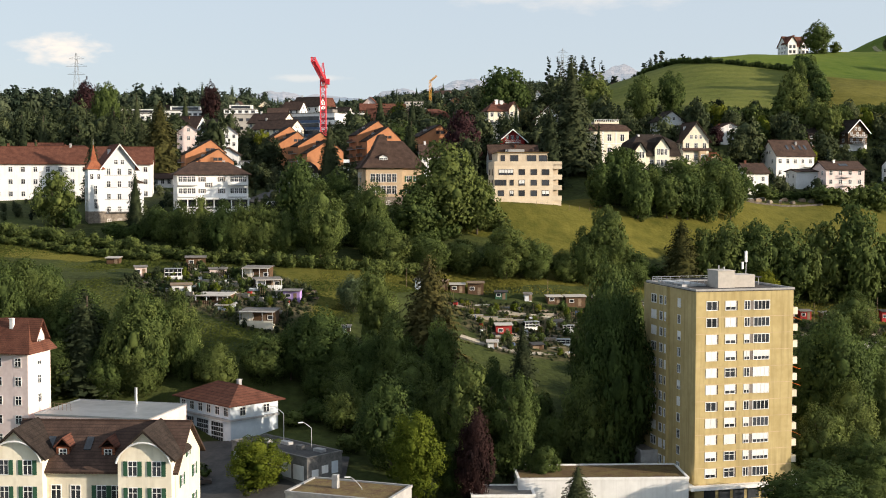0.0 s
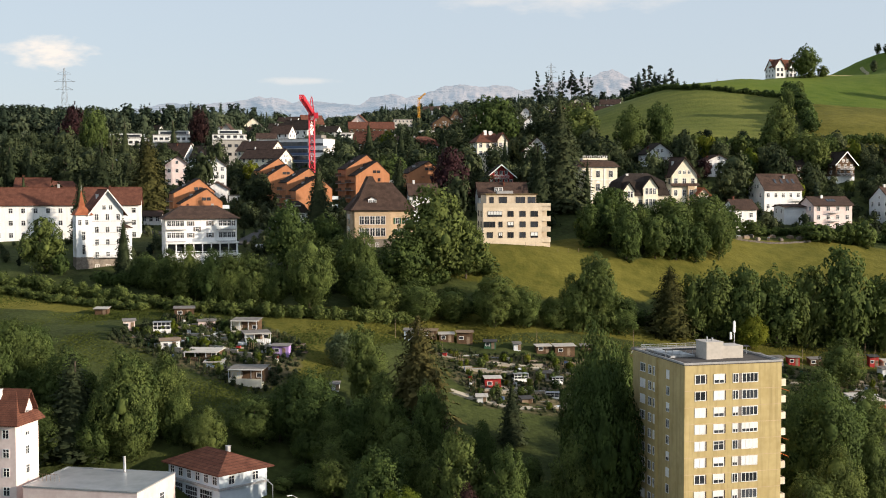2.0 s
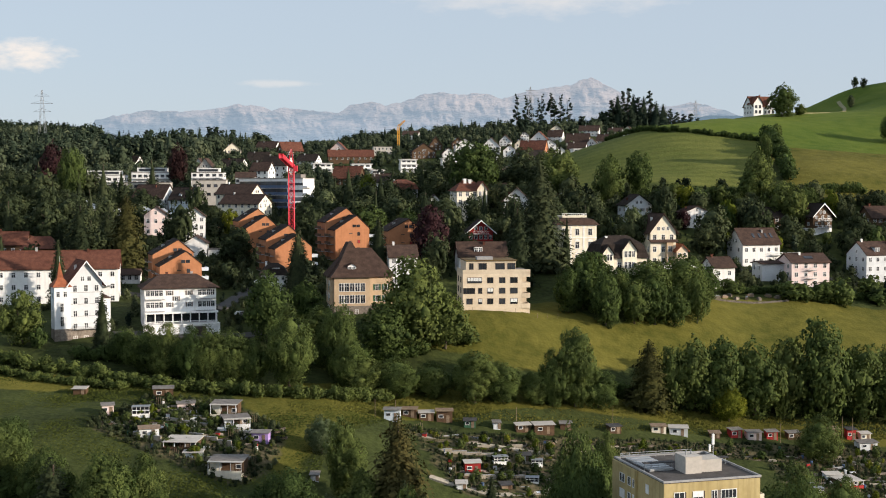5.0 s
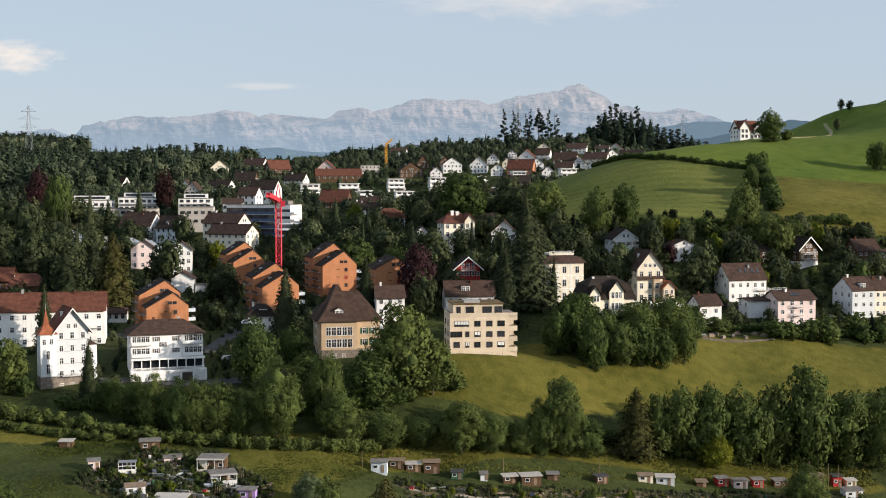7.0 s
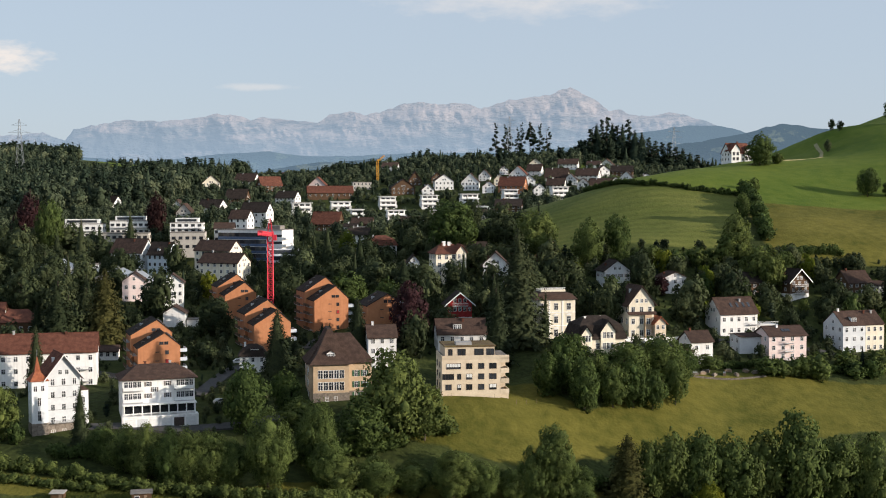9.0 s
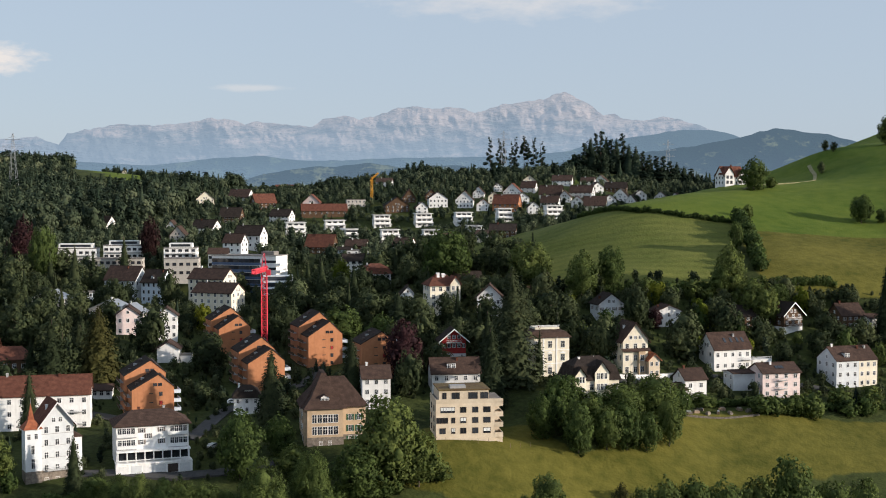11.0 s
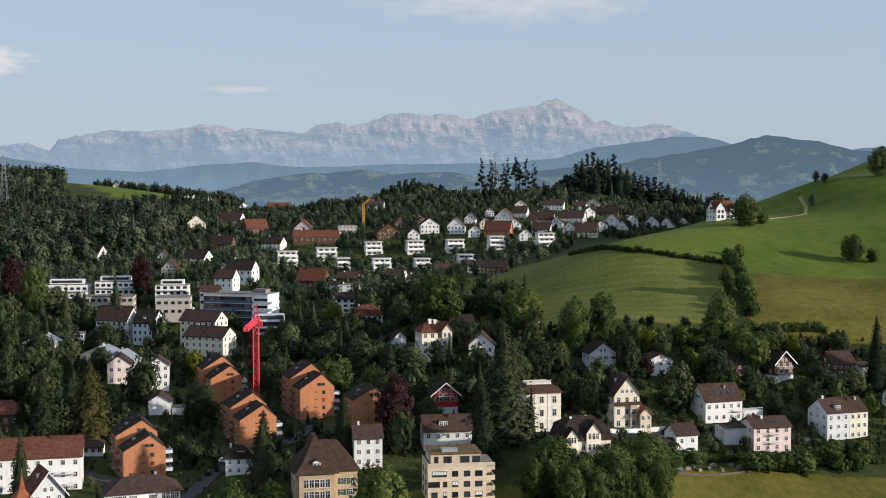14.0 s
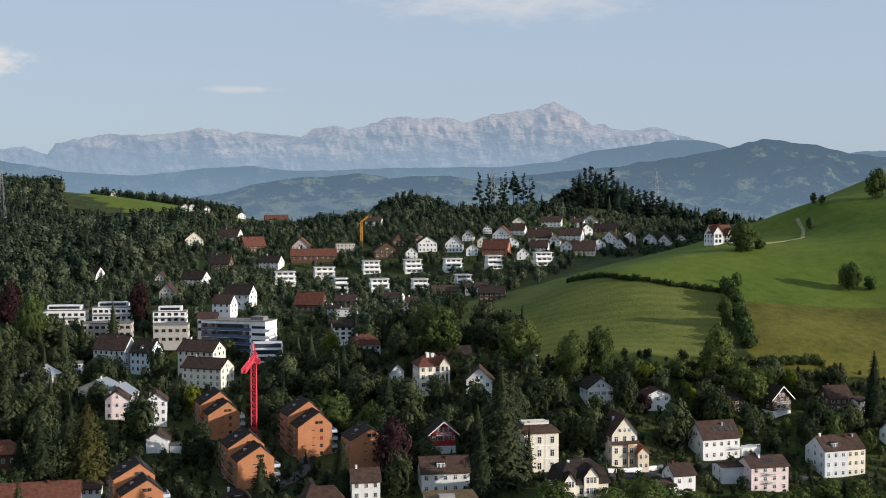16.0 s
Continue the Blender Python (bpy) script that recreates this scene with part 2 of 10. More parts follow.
M = {
    "white": mat("white_render", (0.74, 0.73, 0.71), (0.85, 0.84, 0.82), 0.35, 0.9, 0.05, 6),
    "cool": mat("pale_grey_render", (0.58, 0.60, 0.62), (0.70, 0.72, 0.73), 0.35, 0.9, 0.05, 6),
    "cream": mat("cream_render", (0.70, 0.63, 0.50), (0.82, 0.76, 0.62), 0.35, 0.9, 0.05, 6),
    "beige": mat("beige_clinker", (0.58, 0.47, 0.34), (0.70, 0.59, 0.45), 0.5, 0.9, 0.1, 6),
    "yellow": mat("mustard_render", (0.40, 0.31, 0.14), (0.50, 0.40, 0.20), 0.3, 0.9, 0.05, 6, vary=0.02),
    "pink": mat("pink_render", (0.66, 0.52, 0.49), (0.78, 0.65, 0.61), 0.35, 0.9, 0.05, 6),
    "orange": mat("orange_render", (0.40, 0.165, 0.075), (0.49, 0.215, 0.105), 0.3, 0.9, 0.05, 6, vary=0.03),
    "blue": mat("pale_blue_render", (0.48, 0.54, 0.60), (0.60, 0.66, 0.71), 0.35, 0.9, 0.05, 6),
    "grey": mat("grey_concrete", (0.28, 0.28, 0.28), (0.42, 0.41, 0.40), 0.5, 0.9, 0.1, 5),
    "tan": mat("tan_render", (0.43, 0.31, 0.20), (0.56, 0.42, 0.28), 0.5, 0.9, 0.1, 5),
    "greige": mat("grey_beige_render", (0.40, 0.37, 0.33), (0.52, 0.48, 0.43), 0.5, 0.9, 0.1, 5),
    "darkwall": mat("stained_dark_concrete", (0.10, 0.10, 0.10), (0.22, 0.21, 0.20), 0.8, 0.9, 0.2, 5),
    "tar": mat("tar_roof", (0.035, 0.035, 0.037), (0.075, 0.072, 0.07), 0.6, 0.9, 0.2, 6),
    "stone": mat("rubble_stone", (0.12, 0.10, 0.085), (0.29, 0.245, 0.20), 1.2, 0.95, 0.4, 3),
    "red": mat("red_boards", (0.30, 0.02, 0.02), (0.42, 0.04, 0.035), 0.8, 0.8, 0.1, 6),
    "brown": mat("brown_boards", (0.06, 0.035, 0.02), (0.13, 0.075, 0.04), 1.0, 0.85, 0.15, 6),
    "purple": mat("lilac_paint", (0.34, 0.22, 0.50), (0.44, 0.30, 0.62), 1.0, 0.8, 0.05, 6),
    "greenp": mat("green_paint", (0.03, 0.09, 0.05), (0.05, 0.14, 0.08), 1.0, 0.7),
    "tile_br": banded(mat("brown_roof_tiles", (0.044, 0.029, 0.024), (0.095, 0.060, 0.047), 0.7, 0.95, 0.3, 5, spec=0.12, grain=6), "Z", 0.33, 0.06, 0.5),
    "tile_rd": banded(mat("red_roof_tiles", (0.090, 0.036, 0.025), (0.18, 0.074, 0.05), 0.7, 0.95, 0.3, 5, spec=0.12, grain=6), "Z", 0.33, 0.06, 0.5),
    "tile_or": banded(mat("orange_roof_tiles", (0.24, 0.070, 0.033), (0.36, 0.125, 0.06), 0.8, 0.85, 0.3, 5), "Z", 0.33, 0.06, 0.4),
    "tile_dk": banded(mat("dark_roof_tiles", (0.022, 0.017, 0.015), (0.050, 0.038, 0.032), 0.7, 0.95, 0.3, 5, spec=0.1), "Z", 0.33, 0.06, 0.4),
    "gravel": mat("gravel_roof", (0.13, 0.12, 0.11), (0.24, 0.22, 0.20), 0.8, 0.95, 0.3, 8),
    "sedum": mat("sedum_roof", (0.10, 0.055, 0.03), (0.17, 0.13, 0.05), 0.6, 0.95, 0.5, 4),
    "metal": mat("zinc_sheet", (0.30, 0.32, 0.34), (0.42, 0.44, 0.46), 0.2, 0.45, 0.0, metal=0.5),
    "steel": mat("galvanised_steel", (0.35, 0.36, 0.37), (0.5, 0.51, 0.52), 1.0, 0.5, metal=0.7),
    "frame": mat("white_window_frame", (0.66, 0.66, 0.65), (0.78, 0.78, 0.77), 2.0, 0.6),
    "dkframe": mat("dark_window_frame", (0.05, 0.035, 0.03), (0.08, 0.06, 0.05), 2.0, 0.6),
    "blind": mat("white_roller_blind", (0.68, 0.68, 0.66), (0.80, 0.80, 0.78), 2.0, 0.7),
    "glass": mat("window_glass", (0.018, 0.022, 0.028), (0.05, 0.055, 0.065), 0.25, 0.08, spec=0.6, vary=0.5),
    "shutter": mat("green_shutter", (0.02, 0.07, 0.04), (0.035, 0.11, 0.06), 2.0, 0.7),
    "shutter_br": mat("grey_brown_shutter", (0.14, 0.12, 0.11), (0.22, 0.19, 0.17), 2.0, 0.7),
    "awning": mat("orange_awning", (0.62, 0.13, 0.02), (0.75, 0.20, 0.04), 1.0, 0.8),
    "crane": mat("red_crane_paint", (0.55, 0.03, 0.05), (0.70, 0.05, 0.08), 1.0, 0.5),
    "crane_y": mat("yellow_crane_paint", (0.60, 0.28, 0.02), (0.72, 0.36, 0.04), 1.0, 0.5),
    "asphalt": mat("asphalt", (0.04, 0.04, 0.042), (0.075, 0.073, 0.07), 0.4, 0.9, 0.1, 6, vary=0),
    "track": mat("grassy_track", (0.15, 0.14, 0.06), (0.27, 0.25, 0.14), 0.4, 0.95, 0.2, 6, vary=0),
    "path": mat("gravel_path", (0.30, 0.26, 0.20), (0.44, 0.39, 0.31), 0.5, 0.95, 0.2, 6, vary=0),
    "soil": mat("garden_soil", (0.055, 0.038, 0.025), (0.12, 0.085, 0.05), 0.8, 0.95, 0.4, 4),
    "plot": mat("plot_soil_and_weeds", (0.035, 0.045, 0.014), (0.15, 0.115, 0.065), 0.30, 0.95, 0.5, 2.0, spec=0.1, grain=5, vary=0),
    "wood": mat("weathered_wood", (0.16, 0.11, 0.075), (0.30, 0.22, 0.15), 1.0, 0.85, 0.2, 6),
    "bark": mat("bark", (0.045, 0.034, 0.026), (0.11, 0.085, 0.065), 2.0, 0.95, 0.5, 5),
    "leaf": mat("broad_leaves", (0.032, 0.051, 0.016), (0.130, 0.173, 0.048), 0.30, 0.8, spec=0.12, grain=5, vary=0.24, leaf=0.34, island=0.35),
    "leaf_town": mat("garden_tree_leaves", (0.023, 0.035, 0.018), (0.092, 0.112, 0.049), 0.30, 0.8, spec=0.1, grain=5, vary=0.4, leaf=0.26, island=0.3),
    "leaf_lt": mat("yellow_green_leaves", (0.055, 0.080, 0.008), (0.170, 0.195, 0.024), 0.30, 0.8, spec=0.12, grain=5, vary=0.2, leaf=0.34, island=0.5),
    "leaf_dk": mat("copper_beech_leaves", (0.016, 0.008, 0.009), (0.052, 0.022, 0.021), 0.30, 0.8, spec=0.12, grain=5, vary=0.2, leaf=0.15, island=0.5),
    "leaf_sv": mat("silvery_willow_leaves", (0.055, 0.080, 0.032), (0.16, 0.19, 0.095), 0.30, 0.8, spec=0.15, grain=5, vary=0.2, leaf=0.2, island=0.5),
    "needle": mat("spruce_needles", (0.017, 0.026, 0.013), (0.054, 0.068, 0.031), 0.35, 0.85, spec=0.1, grain=5, vary=0.3, leaf=0.2, island=0.5),
    "needle_br": mat("brownish_spruce_needles", (0.022, 0.024, 0.007), (0.092, 0.086, 0.028), 0.35, 0.85, spec=0.1, grain=5, vary=0.2, leaf=0.12, island=0.5),
    # blue raised in this leaf colour to imitate aerial haze over the town
    "leaf_stuff": mat("garden_leaves", (0.022, 0.033, 0.017), (0.088, 0.106, 0.050), 0.10, 0.85, spec=0.1, grain=6, vary=0, leaf=0.28, island=0.30, tint=True),
    "grass_tall": mat("tall_meadow_grass", (0.070, 0.076, 0.014), (0.150, 0.138, 0.030), 0.05, 0.95, spec=0.05, grain=10, vary=0, leaf=0.15, island=0.12),
    # darker copy of the tall grass; the slope's shade is put into its colour
    "grass_shade": mat("shade_toned_weedy_grass", (0.040, 0.054, 0.012), (0.100, 0.114, 0.026), 0.06, 0.95, spec=0.05, grain=9, vary=0, leaf=0.15, island=0.18),
    # far foliage: bluer, greyer base colours carry the haze of distance
    "far_wood": mat("haze_toned_leaves", (0.025, 0.039, 0.025), (0.090, 0.108, 0.060), 0.075, 0.9, spec=0.05, grain=5, vary=0, island=0.16, tint=True),
    "far_spruce": mat("haze_toned_needles", (0.014, 0.025, 0.018), (0.040, 0.056, 0.034), 0.09, 0.9, spec=0.05, grain=6, vary=0, island=0.16, tint=True),
}


def tone(n, l, geo, dark, light, scale, grain):
    """Two-scale noise between two colours; returns the colour socket."""
    big, fine = n.new("ShaderNodeTexNoise"), n.new("ShaderNodeTexNoise")
    for t, q, d in ((big, scale, 5.0), (fine, scale * grain, 4.0)):
        t.inputs["Scale"].default_value, t.inputs["Detail"].default_value = q, d
        l.new(geo.outputs["Position"], t.inputs["Vector"])
    add, mr, mx = n.new("ShaderNodeMath"), n.new("ShaderNodeMapRange"), n.new("ShaderNodeMix")
    add.operation = "MULTIPLY_ADD"
    l.new(fine.outputs[0], add.inputs[0])
    add.inputs[1].default_value = 0.7
    l.new(big.outputs[0], add.inputs[2])
    mr.inputs["From Min"].default_value, mr.inputs["From Max"].default_value = 0.60, 1.10
    l.new(add.outputs[0], mr.inputs["Value"])
    mx.data_type = "RGBA"
    l.new(mr.outputs[0], mx.inputs["Factor"])
    mx.inputs["A"].default_value, mx.inputs["B"].default_value = (*dark, 1), (*light, 1)
    return mx.outputs["Result"]


def land():
    """Grass of the hillside: garden grass, meadow, pasture and mown field, parted by the ground's own region marks."""
    m = bpy.data.materials.new("hillside_grass")
    m.use_nodes = True
    n, l = m.node_tree.nodes, m.node_tree.links
    b = n["Principled BSDF"]
    b.inputs["Roughness"].default_value, b.inputs["Specular IOR Level"].default_value = 0.95, 0.1
    geo, at_ = n.new("ShaderNodeNewGeometry"), n.new("ShaderNodeAttribute")
    at_.attribute_name = "regions"
    sep = n.new("ShaderNodeSeparateColor")
    l.new(at_.outputs["Color"], sep.inputs[0])
    marks = [sep.outputs[0], sep.outputs[1], sep.outputs[2], at_.outputs["Alpha"]]
    edge = n.new("ShaderNodeTexNoise")
    edge.inputs["Scale"].default_value, edge.inputs["Detail"].default_value = 0.25, 4.0
    l.new(geo.outputs["Position"], edge.inputs["Vector"])
    # dark base grass; on the left slope its colour also stands for shade
    colour = tone(n, l, geo, (0.020, 0.028, 0.009), (0.062, 0.076, 0.022), 0.06, 11)
    layers = (tone(n, l, geo, (0.062, 0.066, 0.011), (0.152, 0.134, 0.028), 0.03, 9), tone(n, l, geo, (0.060, 0.100, 0.012), (0.122, 0.152, 0.024), 0.012, 14), tone(n, l, geo, (0.084, 0.104, 0.022), (0.148, 0.156, 0.040), 0.03, 14), tone(n, l, geo, (0.030, 0.036, 0.011), (0.150, 0.120, 0.070), 0.16, 7))
    for i, layer in enumerate(layers):
        if i == 2:
            dot, nz, ad, sn, mr, hs = n.new("ShaderNodeVectorMath"), n.new("ShaderNodeTexNoise"), n.new("ShaderNodeMath"), n.new("ShaderNodeMath"), n.new("ShaderNodeMapRange"), n.new("ShaderNodeHueSaturation")
            dot.operation, ad.operation, sn.operation = "DOT_PRODUCT", "MULTIPLY_ADD", "SINE"
            dot.inputs[1].default_value = (0.16, 0.95, 0)
            l.new(geo.outputs["Position"], dot.inputs[0])
            nz.inputs["Scale"].default_value = 0.014
            l.new(geo.outputs["Position"], nz.inputs["Vector"])
            l.new(nz.outputs[0], ad.inputs[0])
            ad.inputs[1].default_value = 22.0
            l.new(dot.outputs["Value"], ad.inputs[2])
            l.new(ad.outputs[0], sn.inputs[0])
            mr.inputs["From Min"].default_value, mr.inputs["To Min"].default_value, mr.inputs["To Max"].default_value = -1, 0.91, 1.07
            l.new(sn.outputs[0], mr.inputs["Value"])
            l.new(mr.outputs[0], hs.inputs["Value"])
            l.new(layer, hs.inputs["Color"])
            layer = hs.outputs[0]
        f, st, mx = n.new("ShaderNodeMath"), n.new("ShaderNodeMapRange"), n.new("ShaderNodeMix")
        f.operation = "MULTIPLY_ADD"
        l.new(edge.outputs[0], f.inputs[0])
        f.inputs[1].default_value = 0.5
        l.new(marks[i], f.inputs[2])
        st.inputs["From Min"].default_value, st.inputs["From Max"].default_value = 0.62, 0.86
        l.new(f.outputs[0], st.inputs["Value"])
        mx.data_type = "RGBA"
        l.new(st.outputs[0], mx.inputs["Factor"])
        l.new(colour, mx.inputs["A"])
        l.new(layer, mx.inputs["B"])
        colour = mx.outputs["Result"]
    l.new(colour, b.inputs["Base Color"])
    bt, bn = n.new("ShaderNodeTexNoise"), n.new("ShaderNodeBump")
    bt.inputs["Scale"].default_value, bt.inputs["Detail"].default_value = 0.9, 5.0
    l.new(geo.outputs["Position"], bt.inputs["Vector"])
    bn.inputs["Strength"].default_value, bn.inputs["Distance"].default_value = 0.6, 0.5
    l.new(bt.outputs[0], bn.inputs["Height"])
    l.new(bn.outputs[0], b.inputs["Normal"])
    return m


M["land"] = land()

# ---- the lie of the land: spot heights (x, y, z), joined by a smooth thin-plate surface ----
VALLEY = [(-600, -300, 0), (0, -300, 0), (600, -300, -4), (-600, 150, 2), (0, 60, 0), (600, 200, 0), (-120, 190, 1), (-70, 217, 1), (-45, 222, 3.6), (-24, 214, 3.2), (50, 205, -2),
          (0, 205, 0), (110, 215, -2), (190, 230, -2), (-40, 238, 8), (-42, 250, 17), (-75, 250, 17), (-100, 245, 17), (10, 240, 3), (60, 245, 2)]
GARDENS = [(-39, 262, 18), (-31, 276, 21.5), (-60, 284, 26), (-74, 287, 28), (-91, 312, 30.3), (-125, 300, 31), (-59, 306, 29), (-34, 310, 28.7), (-18, 300, 25.5), (6, 310, 21.5), (18, 316, 23.5),
           (27, 293, 15), (15, 286, 14), (24, 274, 10), (103, 288, 6.6), (95, 326, 14.5), (111, 321, 11), (58, 322, 19), (160, 320, 10), (220, 320, 9), (-180, 280, 28)]
SLOPE = [(0, 332, 30), (28, 357, 35), (66, 366, 32), (108, 398, 36), (104, 409, 42), (151, 420, 39), (36, 394, 44.5), (14, 394, 45), (-89, 338, 37.4), (-64, 352, 38.5), (-40, 345, 36), (-16, 368, 43),
         (-109, 384, 45), (200, 425, 38), (260, 430, 40), (-160, 340, 38), (-160, 400, 46), (-45, 398, 47.5), (-3, 402, 49), (-75, 405, 47), (23, 418, 52), (130, 427, 45.5), (24, 371, 44.0), (14, 370, 44.0), (34, 373, 43.6), (24, 381, 44.0), (34, 382, 44.0)]
TOWN = [(-80, 425, 48), (-41, 433, 51), (-58, 500, 56), (-22, 464, 54), (25, 451, 57.5), (57, 433, 54.5), (66, 397, 48), (88, 446, 53.3), (88, 493, 67), (112, 493, 65), (128, 462, 52.5), (107, 430, 46),
        (175, 455, 46.5), (162, 490, 62.5), (188, 495, 63), (260, 500, 66), (22, 521, 67), (-4, 590, 74), (-64, 650, 67), (-77, 562, 65), (-126, 615, 65.5), (-148, 560, 66), (-101, 500, 62), (-80, 467, 55.3),
        (-130, 450, 51.5), (-165, 690, 79), (-140, 660, 75), (-85, 720, 86)]
FIELDS = [(100, 527, 80), (135, 530, 80), (180, 533, 84), (146, 568, 93), (168, 602, 103.0), (122, 625, 110.0), (180, 621, 107.5), (186, 684, 118.8), (199, 716, 122), (236, 608, 100), (282, 801, 144), (361, 898, 162), (330, 817, 150),
          (53, 739, 86), (224, 760, 121), (161, 660, 116.6), (200, 820, 114), (290, 650, 116), (330, 560, 98), (95, 655, 102.5), (420, 760, 160), (70, 560, 80), (450, 1000, 175), (260, 790, 130), (230, 960, 104), (250, 1050, 109), (200, 1050, 119), (165, 1030, 121), (247, 740, 124),
          (102, 692, 101), (78, 700, 95.5), (150, 740, 108), (300, 720, 134)]
FAR = [(-60, 863, 88), (-35, 906, 88.7), (0, 924, 92), (58, 914, 94), (4, 860, 82.5), (-53, 760, 84), (40, 963, 106), (10, 950, 102), (-45, 960, 102), (86, 894, 97), (122, 899, 99), (140, 1037, 124),
       (136, 1227, 132), (218, 1258, 138), (261, 1250, 128), (336, 1300, 112), (430, 1300, 105), (-144, 1081, 108), (-350, 1212, 110), (-428, 2085, 146), (-330, 1900, 138), (-560, 1900, 158), (-250, 1500, 103), (-100, 1418, 120)]
BEYOND = [(45, 1500, 136), (45, 1420, 118), (-25, 1500, 114), (115, 1500, 116), (0, 1700, 98), (-300, 800, 88), (-420, 1000, 100), (600, 1300, 140), (-700, 600, 80), (700, 600, 120), (-900, 2100, 150), (900, 2200, 110),
          (0, 2300, 70), (-150, 1950, 105), (-700, 3200, 60), (800, 3200, 50), (300, 1700, 90)]
SPOTS = np.array(VALLEY + GARDENS + SLOPE + TOWN + FIELDS + FAR + BEYOND, float)


def bend(r2):
    return 0.5 * r2 * np.log(np.maximum(r2, 1e-9))


def flatten(p):
    """Squeezes the far land, so that near and far spots weigh alike."""
    q = np.array(p, float) / 100
    return q


pts = flatten(SPOTS[:, :2])
n_s = len(pts)
system = np.zeros((n_s + 3, n_s + 3))
system[:n_s, :n_s] = bend(((pts[:, None] - pts[None]) ** 2).sum(2)) + np.eye(n_s) * 0.004
system[:n_s, n_s], system[:n_s, n_s + 1:] = 1, pts
system[n_s:, :n_s] = system[:n_s, n_s:].T
WEIGHTS = np.linalg.solve(system, np.concatenate([SPOTS[:, 2], np.zeros(3)]))


def heights(xy):
    q = flatten(xy)
    out = np.zeros(len(q))
    for i in range(0, len(q), 4000):
        c = q[i:i + 4000]
        out[i:i + 4000] = bend(((c[:, None] - pts[None]) ** 2).sum(2)) @ WEIGHTS[:n_s] + WEIGHTS[n_s] + c @ WEIGHTS[n_s + 1:]
    far = np.clip((np.array(xy)[:, 1] - 2500) / 700, 0, 1)
    wide = np.clip((np.abs(np.array(xy)[:, 0]) - 900) / 600, 0, 1)
    out = out * (1 - far) + 55 * far
    return out * (1 - wide) + np.clip(out, 0, 120) * wide


def ground(x, y):
    return float(heights([(x, y)])[0])

# ---- ground sheet ----
def inside(px, py, poly):
    hit = np.zeros(len(px), bool)
    for (x0, y0), (x1, y1) in zip(poly, poly[1:] + poly[:1]):
        cross = (y0 > py) != (y1 > py)
        hit ^= cross & (px < (x1 - x0) * (py - y0) / ((y1 - y0) or 1e-9) + x0)
    return hit


gx = np.concatenate([np.linspace(-5000, -1200, 14), np.linspace(-1100, -300, 28), np.arange(-285, 345, 3.0), np.linspace(360, 1100, 26), np.linspace(1200, 5000, 14)])
gy = np.concatenate([np.linspace(-2500, 100, 18), np.arange(112, 250, 4.5), np.arange(252, 350, 2.0), np.arange(352, 980, 4.5), np.linspace(990, 2500, 80), np.linspace(2560, 5000, 14)])
mx_, my_ = np.meshgrid(gx, gy)
flat_xy = np.stack([mx_.ravel(), my_.ravel()], 1)
zz = heights(flat_xy)
rough_z = np.array([noise.noise((x * 0.06, y * 0.06, 0.0)) * 0.5 + noise.noise((x * 0.22, y * 0.22, 3.0)) * 0.2 for x, y in flat_xy])
verts = np.concatenate([flat_xy, (zz + rough_z)[:, None]], 1)
nx, ny = len(gx), len(gy)
quad = np.array([(j * nx + i, j * nx + i + 1, (j + 1) * nx + i + 1, (j + 1) * nx + i) for j in range(ny - 1) for i in range(nx - 1)])
gm = bpy.data.meshes.new("ground")
gm.from_pydata(verts.tolist(), [], quad.tolist())
MOWN = [(48, 745), (38, 700), (40, 640), (38, 604), (58, 560), (88, 520), (150, 518), (166, 600), (150, 607), (118, 620), (95, 690)]
PASTURE = [(48, 750), (95, 690), (118, 620), (168, 603), (172, 590), (235, 590), (345, 585), (700, 600), (700, 1100), (300, 1000), (240, 900), (110, 790)]
# the shaded left slope is mostly left unmarked, so its grass colour stays dark
MEADOWS = [[(150, 605), (166, 600), (158, 516), (400, 516), (700, 560), (700, 620), (345, 588), (172, 592)],
           [(-8, 352), (14, 392), (44, 392), (58, 374), (86, 400), (98, 414), (128, 424), (160, 424), (300, 430), (300, 398), (150, 392), (70, 360), (36, 345)],
           [(-46, 308), (-60, 318), (-110, 326), (-160, 335), (-160, 312), (-96, 312), (-74, 314)],
           [(-28, 262), (-20, 290), (-8, 308), (40, 326), (130, 330), (130, 338), (40, 338), (-30, 322), (-46, 316), (-34, 290)]]
PLOTS = [[(-74, 284), (-64, 310), (-46, 306), (-28, 290), (-29, 274), (-36, 262), (-54, 270)], [(-2, 308), (38, 308), (36, 292), (30, 276), (10, 278)],
         [(36, 310), (82, 320), (122, 330), (126, 316), (118, 294), (104, 278), (90, 278), (88, 312), (40, 302)]]
FARMEADOW = [(-470, 1950), (-300, 1700), (-120, 1500), (-130, 1395), (30, 1395), (20, 1460), (-150, 1700), (-300, 2300), (-500, 2300)]
GLADE = [(150, 1040), (190, 1040), (215, 1130), (170, 1130)]
mask = np.zeros((len(verts), 4))
for ox, oy in ((0, 0), (2.2, 1), (-2.2, -1), (1, -2.2), (-1, 2.2)):
    vx, vy = verts[:, 0] + ox, verts[:, 1] + oy
    for poly in MEADOWS:
        mask[:, 0] += inside(vx, vy, poly) * 0.2
    for poly in (PASTURE, FARMEADOW, GLADE):
        mask[:, 1] += inside(vx, vy, poly) * 0.2
    for poly in PLOTS:
        mask[:, 3] += inside(vx, vy, poly) * 0.17
    mask[:, 2] += inside(vx, vy, MOWN) * 0.2
gm.attributes.new("regions", "FLOAT_COLOR", "POINT").data.foreach_set("color", np.clip(mask, 0, 1).ravel())
gm.materials.append(M["land"])
gm.shade_smooth()
